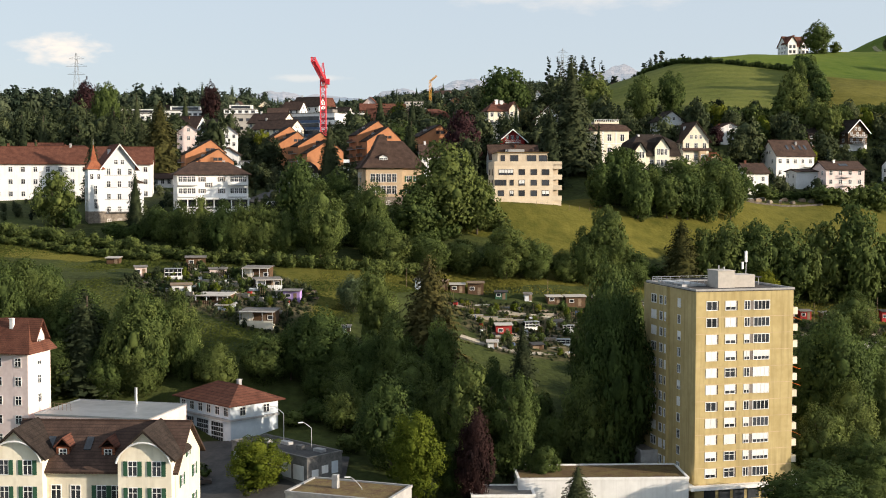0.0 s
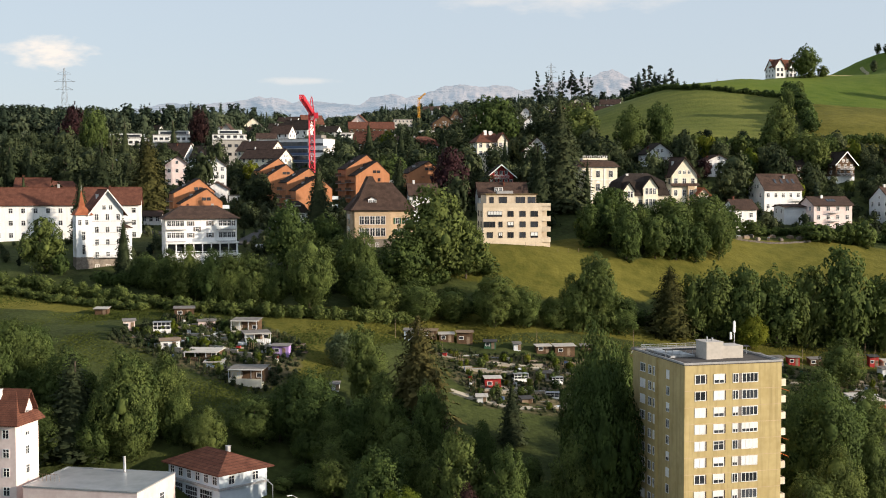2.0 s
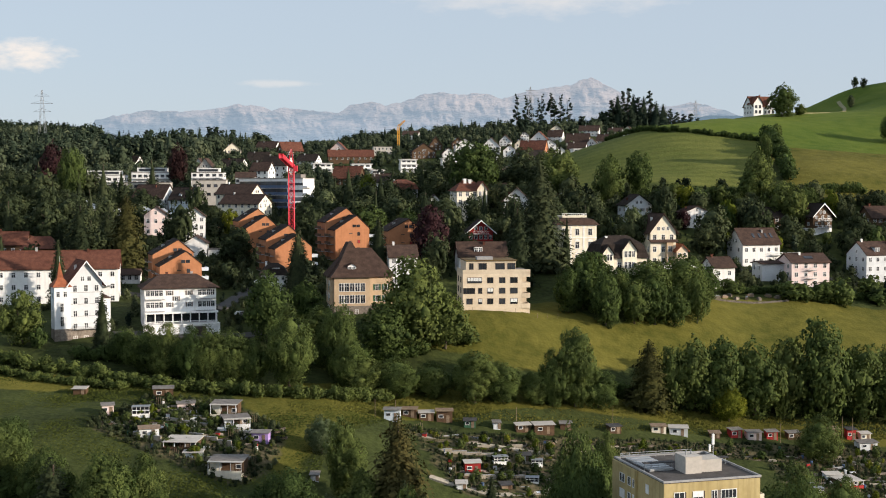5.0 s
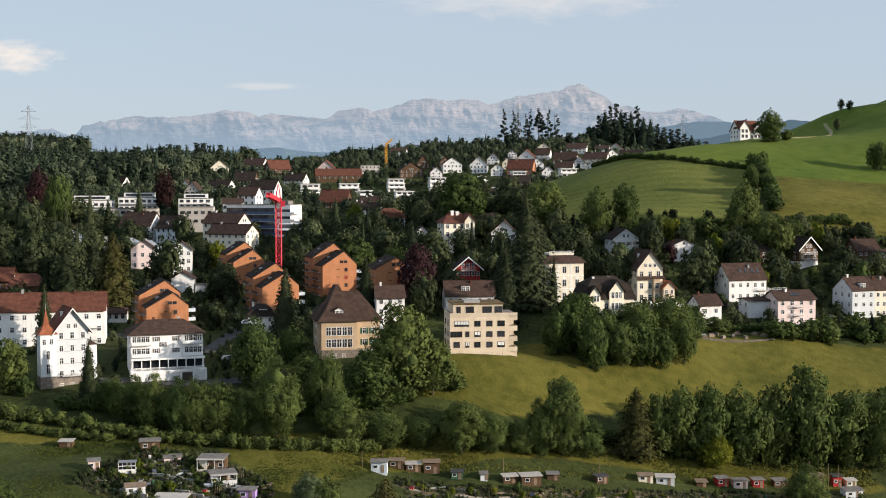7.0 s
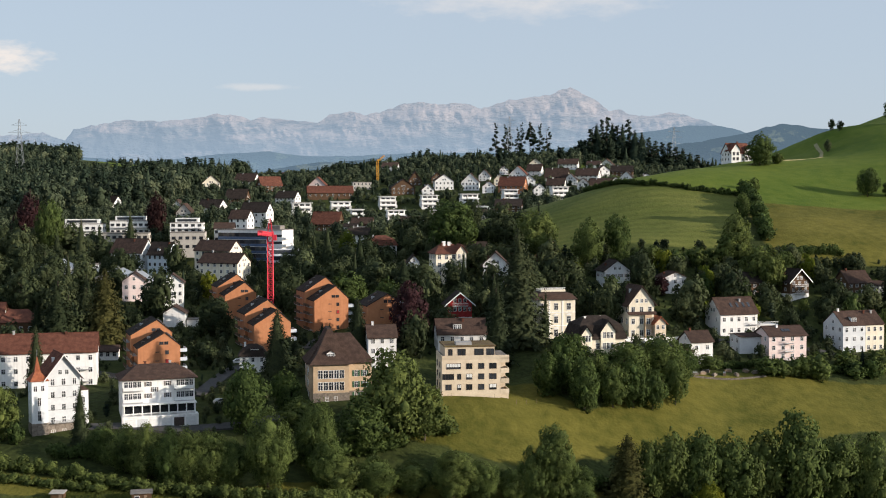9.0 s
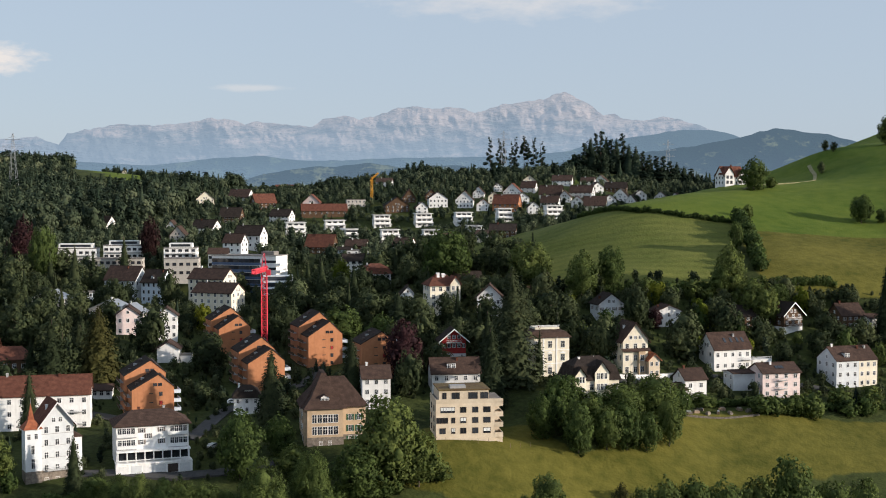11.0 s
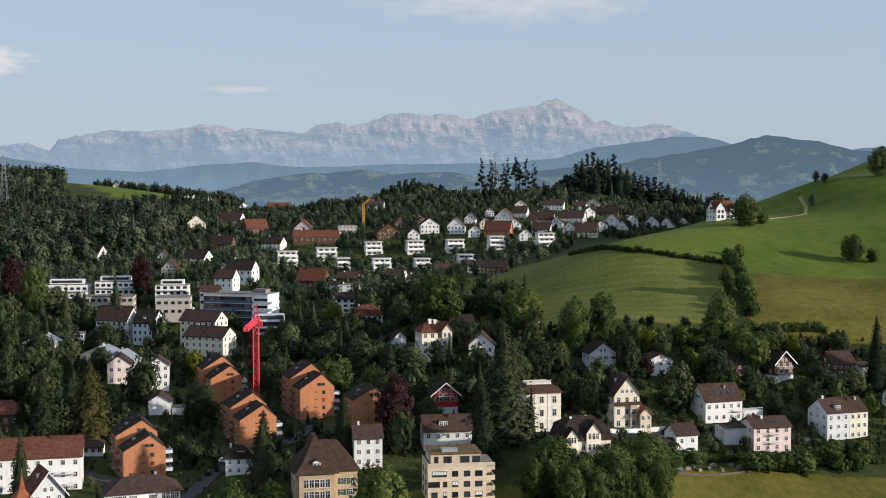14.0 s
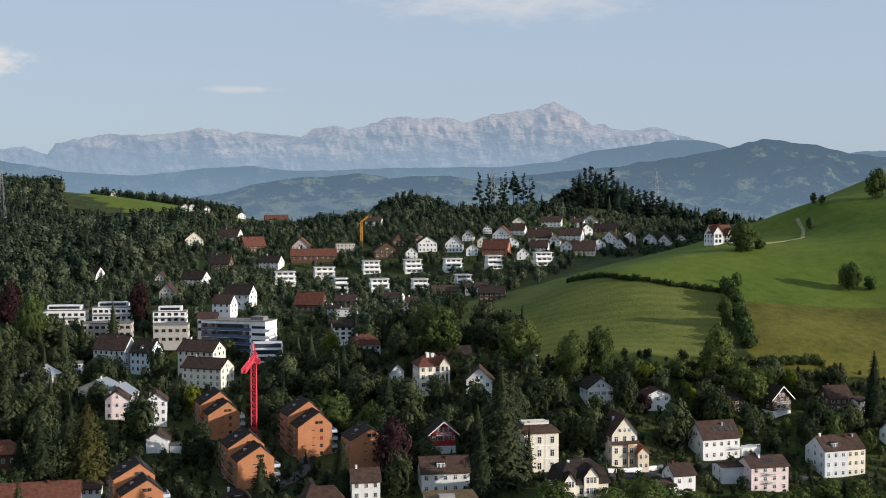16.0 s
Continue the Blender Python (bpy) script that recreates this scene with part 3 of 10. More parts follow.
tagged(new("ground", gm), "rolling green hillside with gardens, meadows and a mown field", "ground", kind="structure")


# ---- small builders ----
def link(name, verts, faces, mats, parent=None, at=None, smooth=False, slots=None):
    me = bpy.data.meshes.new(name)
    me.from_pydata([tuple(v) for v in verts], [], faces)
    for m in mats if isinstance(mats, (list, tuple)) else [mats]:
        me.materials.append(m)
    if slots is not None:
        me.polygons.foreach_set("material_index", slots)
    if smooth:
        me.shade_smooth()
    return put(name, me, parent, at)


def put(name, me, parent=None, at=None):
    ob = new(name, me)
    if parent is not None:
        ob.parent = parent
    if at is not None:
        ob.matrix_basis = at
    return ob


class Shape:
    """Collects boxes, prisms and bars for one mesh."""

    def __init__(self):
        self.v, self.f, self.s = [], [], []

    def add(self, verts, faces, slot=0):
        k = len(self.v)
        self.v += [tuple(p) for p in verts]
        self.f += [tuple(i + k for i in f) for f in faces]
        self.s += [slot] * len(faces)
        return self

    def box(self, x0, y0, z0, x1, y1, z1, slot=0):
        return self.add([(x0, y0, z0), (x1, y0, z0), (x1, y1, z0), (x0, y1, z0), (x0, y0, z1), (x1, y0, z1), (x1, y1, z1), (x0, y1, z1)],
                        [(3, 2, 1, 0), (4, 5, 6, 7), (0, 1, 5, 4), (1, 2, 6, 5), (2, 3, 7, 6), (3, 0, 4, 7)], slot)

    def prism(self, section, a, b, axis="y", slot=0):
        """Extrudes a section (u, z) along y, or along x, from a to b."""
        n = len(section)
        mk = (lambda u, z, t: (u, t, z)) if axis == "y" else (lambda u, z, t: (t, u, z))
        vs = [mk(u, z, a) for u, z in section] + [mk(u, z, b) for u, z in section]
        fs = [tuple(range(n)), tuple(range(2 * n - 1, n - 1, -1))] + [(i, i + n, (i + 1) % n + n, (i + 1) % n) for i in range(n)]
        return self.add(vs, fs, slot)

    def bar(self, p, q, r, slot=0, r2=None, sides=6):
        p, q = Vector(p), Vector(q)
        turn = (q - p).to_track_quat("Z", "Y").to_matrix()
        r2 = r if r2 is None else r2
        ring = [turn @ Vector((math.cos(i * 2 * math.pi / sides), math.sin(i * 2 * math.pi / sides), 0)) for i in range(sides)]
        vs = [p + c * r for c in ring] + [q + c * r2 for c in ring]
        fs = [(i, (i + 1) % sides, (i + 1) % sides + sides, i + sides) for i in range(sides)] + [tuple(range(sides - 1, -1, -1)), tuple(range(sides, 2 * sides))]
        return self.add(vs, fs, slot)

    def link(self, name, mats, parent=None, at=None, label="", smooth=False):
        ob = link(name, self.v, self.f, mats, parent, at, smooth, self.s)
        return tagged(ob, label)


def thing(name, label, category, at, group=""):
    ob = new(name)
    ob.empty_display_size = 0.5
    ob.matrix_basis = at
    return tagged(ob, label, category, group)


# ---- trees ----
rng = np.random.default_rng(7)


def leaves(points, normals, size, r, loose=0.5, narrow=0.7):
    """Rhombic leaf sprays at points, turned loosely outward; also gives the soft outward normals of their clumps."""
    n = len(points)
    out = normals / np.maximum(np.linalg.norm(normals, axis=1), 1e-6)[:, None]
    nrm = out + r.normal(0, loose, (n, 3))
    nrm /= np.linalg.norm(nrm, axis=1)[:, None]
    side = np.cross(nrm, r.normal(0, 1, (n, 3)))
    side /= np.linalg.norm(side, axis=1)[:, None]
    up = np.cross(nrm, side)
    s = (size * r.uniform(0.6, 1.35, n))[:, None]
    v = np.stack([points - side * s, points - up * s * narrow + nrm * s * 0.2, points + side * s, points + up * s * narrow + nrm * s * 0.2], 1)
    turn = ((nrm * out).sum(1) < 0)
    v[turn] = v[turn][:, ::-1]
    soft = out * 0.85 + np.where(turn[:, None], -nrm, nrm) * 0.42
    soft /= np.linalg.norm(soft, axis=1)[:, None]
    return v.reshape(-1, 3), np.arange(4 * n).reshape(-1, 4), np.repeat(soft, 4, 0)


def ball(rough):
    bm = bmesh.new()
    bmesh.ops.create_icosphere(bm, subdivisions=rough, radius=1)
    v = np.array([p.co for p in bm.verts])
    f = [tuple(q.index for q in p.verts) for p in bm.faces]
    bm.free()
    return v, f


BALL = ball(1)


def crown_broad(seed, n, size, lobes=13, low=0.14, tall=1.0, wide=0.5, cap=0.0, tufts=16, loose=0.5):
    """A crown of unit height: lobes of uneven size, each set with tufts of leaf sprays; returns vertices and faces."""
    r = np.random.default_rng(seed)
    mid, hz = (low + tall) / 2, (tall - low) / 2
    cs = []
    for i in range(lobes):
        d = r.normal(0, 1, 3)
        d /= np.linalg.norm(d)
        k = r.uniform(0.45, 0.80)
        belly = 1.0 - 0.30 * max(0, d[2]) - 0.12 * max(0, -d[2]) + cap * d[2]
        rad = r.uniform(0.16, 0.36) * wide
        cs.append((d[0] * (wide - rad * 0.6) * k * belly * 1.15, d[1] * (wide - rad * 0.6) * k * belly * 1.15, mid + d[2] * (hz - rad) * min(1, k * 1.25), rad))
    cs.append((0, 0, mid, wide * 0.58))
    cs.append((0, 0, mid + hz * 0.45, wide * 0.42))
    cs.append((0, 0, mid - hz * 0.45, wide * 0.46))
    cs = np.array(cs)
    sq = np.array([1, 1, 1.10])
    tp, td, tr_ = [], [], []
    for c in cs:
        m = max(5, int(tufts * (c[3] / (0.3 * wide)) ** 1.6))
        d = r.normal(0, 1, (m, 3))
        d /= np.linalg.norm(d, axis=1)[:, None]
        tp.append(c[:3] + d * sq * c[3] * r.uniform(0.82, 1.06, (m, 1)))
        td.append(d)
        tr_.append(np.full(m, c[3] * 0.46) * r.uniform(0.6, 1.3, m))
    tp, td, tr_ = np.concatenate(tp), np.concatenate(td), np.concatenate(tr_)
    gap = np.linalg.norm((tp[:, None] - cs[None, :, :3]) / sq, axis=2) / cs[None, :, 3]
    ok = (gap > 0.78).all(1) & (tp[:, 2] > low * 0.7)
    tp, td, tr_ = tp[ok], td[ok], tr_[ok]
    i = r.choice(len(tp), n, p=tr_ ** 2 / (tr_ ** 2).sum())
    d = r.normal(0, 1, (n, 3)) + td[i] * 0.9
    d /= np.linalg.norm(d, axis=1)[:, None]
    p = tp[i] + d * tr_[i][:, None] * r.uniform(0.55, 1.1, (n, 1)) * sq
    v, f, nm = leaves(p, d * 0.55 + td[i] * 0.6 + np.array((0, 0, 0.2)), size, r, loose)
    vs, fs, k, ns = [v], f.tolist(), len(v), [nm]
    for c in cs:
        vs.append(BALL[0] * sq * c[3] * (0.80 if c[3] > wide * 0.38 else 0.60) * r.uniform(0.75, 1.12, (len(BALL[0]), 1)) + c[:3])
        ns.append(BALL[0])
        fs += [tuple(j + k for j in t) for t in BALL[1]]
        k += len(BALL[0])
    return np.concatenate(vs), fs, np.concatenate(ns)


def crown_conifer(seed, levels, spread=0.16, low=0.04, arms=9, droop=0.35, ragged=0.25, power=0.85, sprays=5, grain=0.20, core=0.60):
    """A conifer's crown: whorls of drooping arms, each hung with small sprays, round a slim inner cone."""
    r = np.random.default_rng(seed)
    pos, ori, siz = [], [], []
    for i in range(levels):
        z = low + (1 - low) * (i + r.uniform(-0.3, 0.3)) / (levels - 0.6)
        rad = spread * (max(0.0, 1 - z) ** power) * r.uniform(1 - ragged, 1 + ragged * 0.6) + 0.006
        m = max(4, int(arms * (0.4 + 0.6 * (1 - z))))
        off = r.uniform(0, 6.28)
        for j in range(m):
            a = off + j * 6.283 / m + r.uniform(-0.3, 0.3)
            rr = rad * r.uniform(0.66, 1.15)
            k = max(2, int(round(sprays * min(1.0, rr / (spread * 0.6) + 0.25))))
            for q in np.linspace(0.30, 1.0, k):
                w = r.normal(0, 0.10) * rr * q
                pos.append((math.cos(a) * rr * q - math.sin(a) * w, math.sin(a) * rr * q + math.cos(a) * w, min(1.0, z - rr * droop * q ** 1.4 + r.normal(0, 0.004))))
                ori.append((math.cos(a) * 0.75, math.sin(a) * 0.75, 0.6))
                siz.append(0.005 + rr * grain * r.uniform(0.7, 1.2))
    v, f, nm = leaves(np.array(pos), np.array(ori), np.array(siz), r, 0.4, 0.5)
    vs, fs, k = [tuple(p) for p in v], f.tolist(), len(v)
    ring = 7
    ns = []
    for q, z in ((core, low + 0.02), (core * 0.95, 0.42), (0.0, 0.97)):
        for j in range(ring):
            rr = spread * (1 - z) ** power * q
            c, s_ = math.cos(j * 6.283 / ring), math.sin(j * 6.283 / ring)
            vs.append((rr * c, rr * s_, z))
            ns.append((c, s_, 0.2))
    for t in range(2):
        for j in range(ring):
            fs.append((k + t * ring + j, k + t * ring + (j + 1) % ring, k + (t + 1) * ring + (j + 1) % ring, k + (t + 1) * ring + j))
    return np.array(vs), fs, np.concatenate([nm, np.array(ns)])


def crown_pine(seed, n, size, low, spread=0.15, clumps=15):
    """A pine's crown: flat uneven clumps of needles set round the upper trunk, with gaps between."""
    r = np.random.default_rng(seed)
    u = (np.arange(clumps) + r.uniform(-0.35, 0.35, clumps)) / (clumps - 1)
    a = r.uniform(0, 6.28, clumps)
    reach = spread * (1.0 - 0.80 * np.clip(u, 0, 1) ** 1.5) * r.uniform(0.35, 0.85, clumps)
    cs = np.stack([np.cos(a) * reach, np.sin(a) * reach, low + (0.975 - low) * np.clip(u, 0, 1)], 1)
    rad = spread * (0.62 - 0.40 * np.clip(u, 0, 1)) * r.uniform(0.7, 1.25, clumps)
    i = r.choice(clumps, n, p=rad ** 2 / (rad ** 2).sum())
    d = r.normal(0, 1, (n, 3))
    d /= np.linalg.norm(d, axis=1)[:, None]
    p = cs[i] + d * rad[i][:, None] * np.array((1, 1, 0.62)) * r.uniform(0.45, 1.1, (n, 1))
    v, f, nm = leaves(p, d + np.array((0, 0, 0.35)), size, r, 0.4, 0.55)
    return v, f.tolist(), nm


def trunk_shape(seed, top, base_r, limbs, reach=0.25):
    r = random.Random(seed)
    s = Shape()
    p, lean = Vector((0, 0, -0.06)), Vector((r.uniform(-0.02, 0.02), r.uniform(-0.02, 0.02), 0))
    rad = base_r
    for i in range(4):
        q = Vector((lean.x * (i + 1), lean.y * (i + 1), -0.06 + (top + 0.06) * (i + 1) / 4))
        s.bar(p, q, rad, r2=rad * 0.75, sides=7)
        p, rad = q, rad * 0.75
    for i in range(limbs):
        a, z = r.uniform(0, 6.28), top * r.uniform(0.35, 0.9)
        s.bar((lean.x * 2, lean.y * 2, z), (math.cos(a) * reach, math.sin(a) * reach, z + reach * r.uniform(0.5, 1.0)), base_r * 0.45, r2=base_r * 0.12, sides=5)
    return s


def mesh_of(name, v, f, m, soft=None):
    me = bpy.data.meshes.new(name)
    me.from_pydata(np.asarray(v).tolist(), [], [tuple(t) for t in f])
    me.materials.append(m)
    me.shade_smooth()
    if soft is not None:
        me.normals_split_custom_set_from_vertices(np.asarray(soft).tolist())
    return me


def mesh_shape(name, s, mats):
    me = bpy.data.meshes.new(name)
    me.from_pydata(s.v, [], s.f)
    for m in mats:
        me.materials.append(m)
    me.polygons.foreach_set("material_index", s.s)
    return me


TREES, NEAR = {}, {}


def kind_of_tree(key, crowns, leaf, trunk, label, category):
    """Registers a kind of tree: its crown meshes, its trunk, and what it is called."""
    TREES[key] = ([mesh_of("crown", v, f, M[leaf], q) for v, f, q in crowns], [mesh_shape("trunk", t, [M["bark"]]) for t in trunk], label, category)


trunks_b = [trunk_shape(i, 0.62, 0.026, 6) for i in range(3)]
trunks_c = [trunk_shape(9 + i, 0.93, 0.016, 0) for i in range(2)]
broad = [crown_broad(i, 3600, 0.0235, 24, 0.0 + 0.015 * i, tufts=18) for i in range(5)]
broad_t = [crown_broad(10 + i, 3000, 0.0195, 26, 0.0, 1.0, 0.36, tufts=15) for i in range(3)]
bushy = [crown_broad(20 + i, 900, 0.050, 8, -0.08, 1.0, 0.55, tufts=9) for i in range(3)]
small = [crown_broad(30 + i, 1500, 0.034, 15, 0.02, tufts=11) for i in range(5)]
kind_of_tree("broad", broad, "leaf", trunks_b, "full green broadleaf tree with a rounded dense crown", "tree")
kind_of_tree("tall", broad_t, "leaf", trunks_b, "tall narrow green broadleaf tree on the slope", "tree")
kind_of_tree("light", broad_t[:2] + broad[:1], "leaf_lt", trunks_b, "yellow-green broadleaf tree lit by the low sun", "tree")
kind_of_tree("copper", broad[:2], "leaf_dk", trunks_b, "copper beech with a dark purple crown", "tree")
kind_of_tree("silver", broad[2:] + broad_t[1:2], "leaf_sv", trunks_b, "silvery grey-green willow-like tree", "tree")
kind_of_tree("town", small, "leaf_town", trunks_b, "green broadleaf garden tree among the houses", "tree")
kind_of_tree("bush", bushy, "leaf", trunks_b[:1], "dense green shrub with an uneven outline", "shrub")
kind_of_tree("bush_lt", bushy, "leaf_lt", trunks_b[:1], "bright yellow-green garden shrub", "shrub")
kind_of_tree("spruce", [crown_conifer(1 + i, 36, 0.18, arms=12, sprays=6, grain=0.15) for i in range(3)], "needle", trunks_c, "tall dark spruce with drooping branches", "conifer")
kind_of_tree("spruce_br", [crown_conifer(5 + i, 46, 0.24, arms=15, ragged=0.4, power=0.6, sprays=7, grain=0.12) for i in range(2)], "needle_br", trunks_c, "broad brownish-green spruce hung with cones", "conifer")
kind_of_tree("fir", [crown_conifer(15 + i, 22, 0.20, arms=10) for i in range(3)], "needle", trunks_c, "dark conifer among the town houses", "conifer")
kind_of_tree("column", [crown_conifer(18, 22, 0.10, power=0.5)], "needle", trunks_c, "slim columnar dark evergreen", "conifer")
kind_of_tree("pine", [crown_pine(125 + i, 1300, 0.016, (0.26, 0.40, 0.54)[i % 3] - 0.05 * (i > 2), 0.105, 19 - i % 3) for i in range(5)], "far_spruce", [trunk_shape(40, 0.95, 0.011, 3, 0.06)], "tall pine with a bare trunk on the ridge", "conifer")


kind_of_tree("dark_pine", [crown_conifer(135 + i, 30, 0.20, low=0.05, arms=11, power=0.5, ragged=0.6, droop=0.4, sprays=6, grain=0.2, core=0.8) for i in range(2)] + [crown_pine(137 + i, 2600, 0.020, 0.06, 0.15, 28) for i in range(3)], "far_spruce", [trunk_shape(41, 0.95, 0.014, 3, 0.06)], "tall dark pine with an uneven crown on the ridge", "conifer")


big_b = [crown_broad(80 + i, 13000, 0.0135, 30, 0.01, 1.0, 0.5, tufts=26) for i in range(4)]
big_t = [crown_broad(90 + i, 13000, 0.0115, 32, 0.0, 1.0, 0.36, tufts=22) for i in range(3)]
for key_, crowns_, leaf_ in (("broad", big_b, "leaf"), ("tall", big_t, "leaf"), ("light", big_b[:2] + big_t[:1], "leaf_lt"), ("copper", big_b[:1], "leaf_dk"), ("silver", big_b[1:3], "leaf_sv"),
                              ("spruce", [crown_conifer(101 + i, 56, 0.19, arms=15, sprays=10, grain=0.095, power=0.62, core=0.70) for i in range(2)], "needle"), ("fir", [crown_conifer(103, 50, 0.20, arms=14, sprays=9, grain=0.10, power=0.7, core=0.68)], "needle"), ("spruce_br", [crown_conifer(105 + i, 60, 0.26, arms=18, ragged=0.3, power=0.5, sprays=11, grain=0.085, core=0.72) for i in range(2)], "needle_br")):
    NEAR[key_] = [mesh_of("crown", v, f, M[leaf_], q) for v, f, q in crowns_]


def plant(key, x, y, h, w=None, z=None):
    """One tree: trunk and crown under an empty at its foot; h and w in metres."""
    crowns, trunk, label, category = TREES[key]
    r = random.Random(int(x * 31 + y * 17 + h * 7))
    w = (w or h * 0.8) * (1.12 if key in ("broad", "tall", "light", "town", "spruce", "fir", "spruce_br") else 1.0)
    natural = {"broad": 1.0, "copper": 1.0, "silver": 0.9, "town": 1.0, "tall": 0.7, "light": 0.8, "bush": 1.1, "bush_lt": 1.1, "spruce": 0.34, "spruce_br": 0.48, "fir": 0.38, "column": 0.2, "pine": 0.3, "dark_pine": 0.32}[key]
    s = w / natural
    base = ground(x, y) if z is None else z
    root = thing("tree" if category == "tree" else category, label, category, Matrix.Translation((x, y, base)) @ pose(0, 0, 0, 0, 0, r.uniform(0, 360)) @ Matrix.Diagonal((s, s, h, 1)), "trees and shrubs")
    put("trunk", r.choice(trunk), root)
    put("crown", r.choice(NEAR[key] if y < (520 if "spruce" in key else 335) and key in NEAR else crowns), root)
    return root


def wood(name, label, spots, conifer_share, h_lo, h_hi, seed, leafm="far_wood", fine=1.0):
    """A far wood: many small trees of leaf clumps joined into one object."""
    r = np.random.default_rng(seed)
    protos = [crown_broad(60 + i, int(80 * fine), 0.10 / fine ** 0.5, 9, -0.02, loose=0.22) for i in range(4)]
    cones = [crown_conifer(70, int(11 * fine ** 0.5) + 2, 0.21, arms=7, power=0.6, ragged=0.4)] + [crown_broad(73 + i, int(90 * fine), 0.07 / fine ** 0.5, 9, 0.0, 1.0, 0.19 + 0.03 * i, loose=0.22) for i in range(2)]
    zs = heights(spots)
    for kind, leafs in (("broadleaf", leafm), ("spruce", "far_spruce")):
        vs, fs, ns, ts, k = [], [], [], [], 0
        r2 = np.random.default_rng(seed)
        pick = r2.random(len(spots)) < conifer_share
        for (x, y), z, con in zip(spots, zs, pick):
            if con != (kind == "spruce"):
                continue
            v, f, nm = (cones if con else protos)[r.integers(3)]
            h = r.uniform(h_lo, h_hi) * (1.15 if con else 0.9)
            wd = h * (r.uniform(0.9, 1.25) if con else r.uniform(0.7, 1.0))
            a = r.uniform(0, 6.28)
            c, s = math.cos(a) * wd, math.sin(a) * wd
            vs.append(np.stack([v[:, 0] * c - v[:, 1] * s + x, v[:, 0] * s + v[:, 1] * c + y, v[:, 2] * h + z - 0.3], 1))
            c, s = math.cos(a), math.sin(a)
            ns.append(np.stack([nm[:, 0] * c - nm[:, 1] * s, nm[:, 0] * s + nm[:, 1] * c, nm[:, 2]], 1))
            fs += [tuple(i + k for i in t) for t in f]
            ts.append(np.full(len(v), float(np.clip(r.normal(0, 0.30), -0.5, 0.75)), np.float32))
            k += len(v)
        if vs:
            me = mesh_of(name, np.concatenate(vs), fs, M[leafs], np.concatenate(ns))
            me.attributes.new("tint", "FLOAT", "POINT").data.foreach_set("value", np.concatenate(ts))
            ob = new(name, me)
            tagged(ob, label + (" of dark spruces" if kind == "spruce" else " of green leaves"), "woodland", kind="stuff")


def scatter(poly, gap, seed):
    """Loose spots in a polygon of the plan, about gap apart."""
    r = np.random.default_rng(seed)
    p = np.array(poly, float)
    xs, ys = np.meshgrid(np.arange(p[:, 0].min(), p[:, 0].max(), gap), np.arange(p[:, 1].min(), p[:, 1].max(), gap))
    q = np.stack([xs.ravel(), ys.ravel()], 1) + r.uniform(-gap * 0.45, gap * 0.45, (xs.size, 2))
    return q[inside(q[:, 0], q[:, 1], [tuple(v) for v in poly])]


def tall_grass(name, label, poly, gap, h, seed, m="grass_tall"):
    """Tufts of uncut grass and weeds standing all over a piece of the slope."""
    r = np.random.default_rng(seed)
    p = scatter(poly, gap, seed)
    z = heights(p)
    n = len(p)
    vs, ns = [], []
    for k in range(3):
        a = r.uniform(0.15, 1.25, n)
        w, hh = r.uniform(0.4, 0.8, n) * gap, h * r.uniform(0.4, 1.3, n)
        dx, dy = np.cos(a) * w * 0.5, np.sin(a) * w * 0.5
        ox, oy = r.normal(0, gap * 0.25, n), r.normal(0, gap * 0.25, n)
        lx, ly = r.normal(0, 0.35, n) * hh, r.uniform(0.1, 0.8, n) * hh
        x, y = p[:, 0] + ox, p[:, 1] + oy
        q = np.stack([np.stack([x - dx, y - dy, z - 0.2], 1), np.stack([x + dx, y + dy, z - 0.2], 1), np.stack([x + dx * 0.7 + lx, y + dy * 0.7 + ly, z + hh], 1), np.stack([x - dx * 0.7 + lx, y - dy * 0.7 + ly, z + hh * 0.8], 1)], 1)
        turn = dx < 0
        q[turn] = q[turn][:, ::-1]
        vs.append(q.reshape(-1, 3))
        nm = np.stack([r.normal(0.1, 0.28, n), r.normal(-0.25, 0.28, n), np.ones(n)], 1)
        ns.append(np.repeat(nm / np.linalg.norm(nm, axis=1)[:, None], 4, 0))
    v = np.concatenate(vs)
    tagged(new(name, mesh_of(name, v, np.arange(len(v)).reshape(-1, 4), M[m], np.concatenate(ns))), label, "grass", kind="stuff")


# ---- houses ----
CACHE = {}


def ring_frame(xs, zs, holes, front, back):
    """A flat frame in one piece: a grid of cells with some left open, given depth."""
    s = Shape()
    nx_, nz_ = len(xs), len(zs)
    vs = [(x, y, z) for y in (front, back) for z in zs for x in xs]
    idx = lambda i, j, q: q * nx_ * nz_ + j * nx_ + i
    solid = lambda i, j: 0 <= i < nx_ - 1 and 0 <= j < nz_ - 1 and (i, j) not in holes
    fs = []
    for i in range(nx_ - 1):
        for j in range(nz_ - 1):
            if not solid(i, j):
                continue
            fs.append((idx(i, j, 0), idx(i + 1, j, 0), idx(i + 1, j + 1, 0), idx(i, j + 1, 0)))
            for di, dj, a, b in ((-1, 0, (i, j + 1), (i, j)), (1, 0, (i + 1, j), (i + 1, j + 1)), (0, -1, (i, j), (i + 1, j)), (0, 1, (i + 1, j + 1), (i, j + 1))):
                if not solid(i + di, j + dj):
                    fs.append((idx(*a, 0), idx(*a, 1), idx(*b, 1), idx(*b, 0)))
    return s.add(vs, fs)


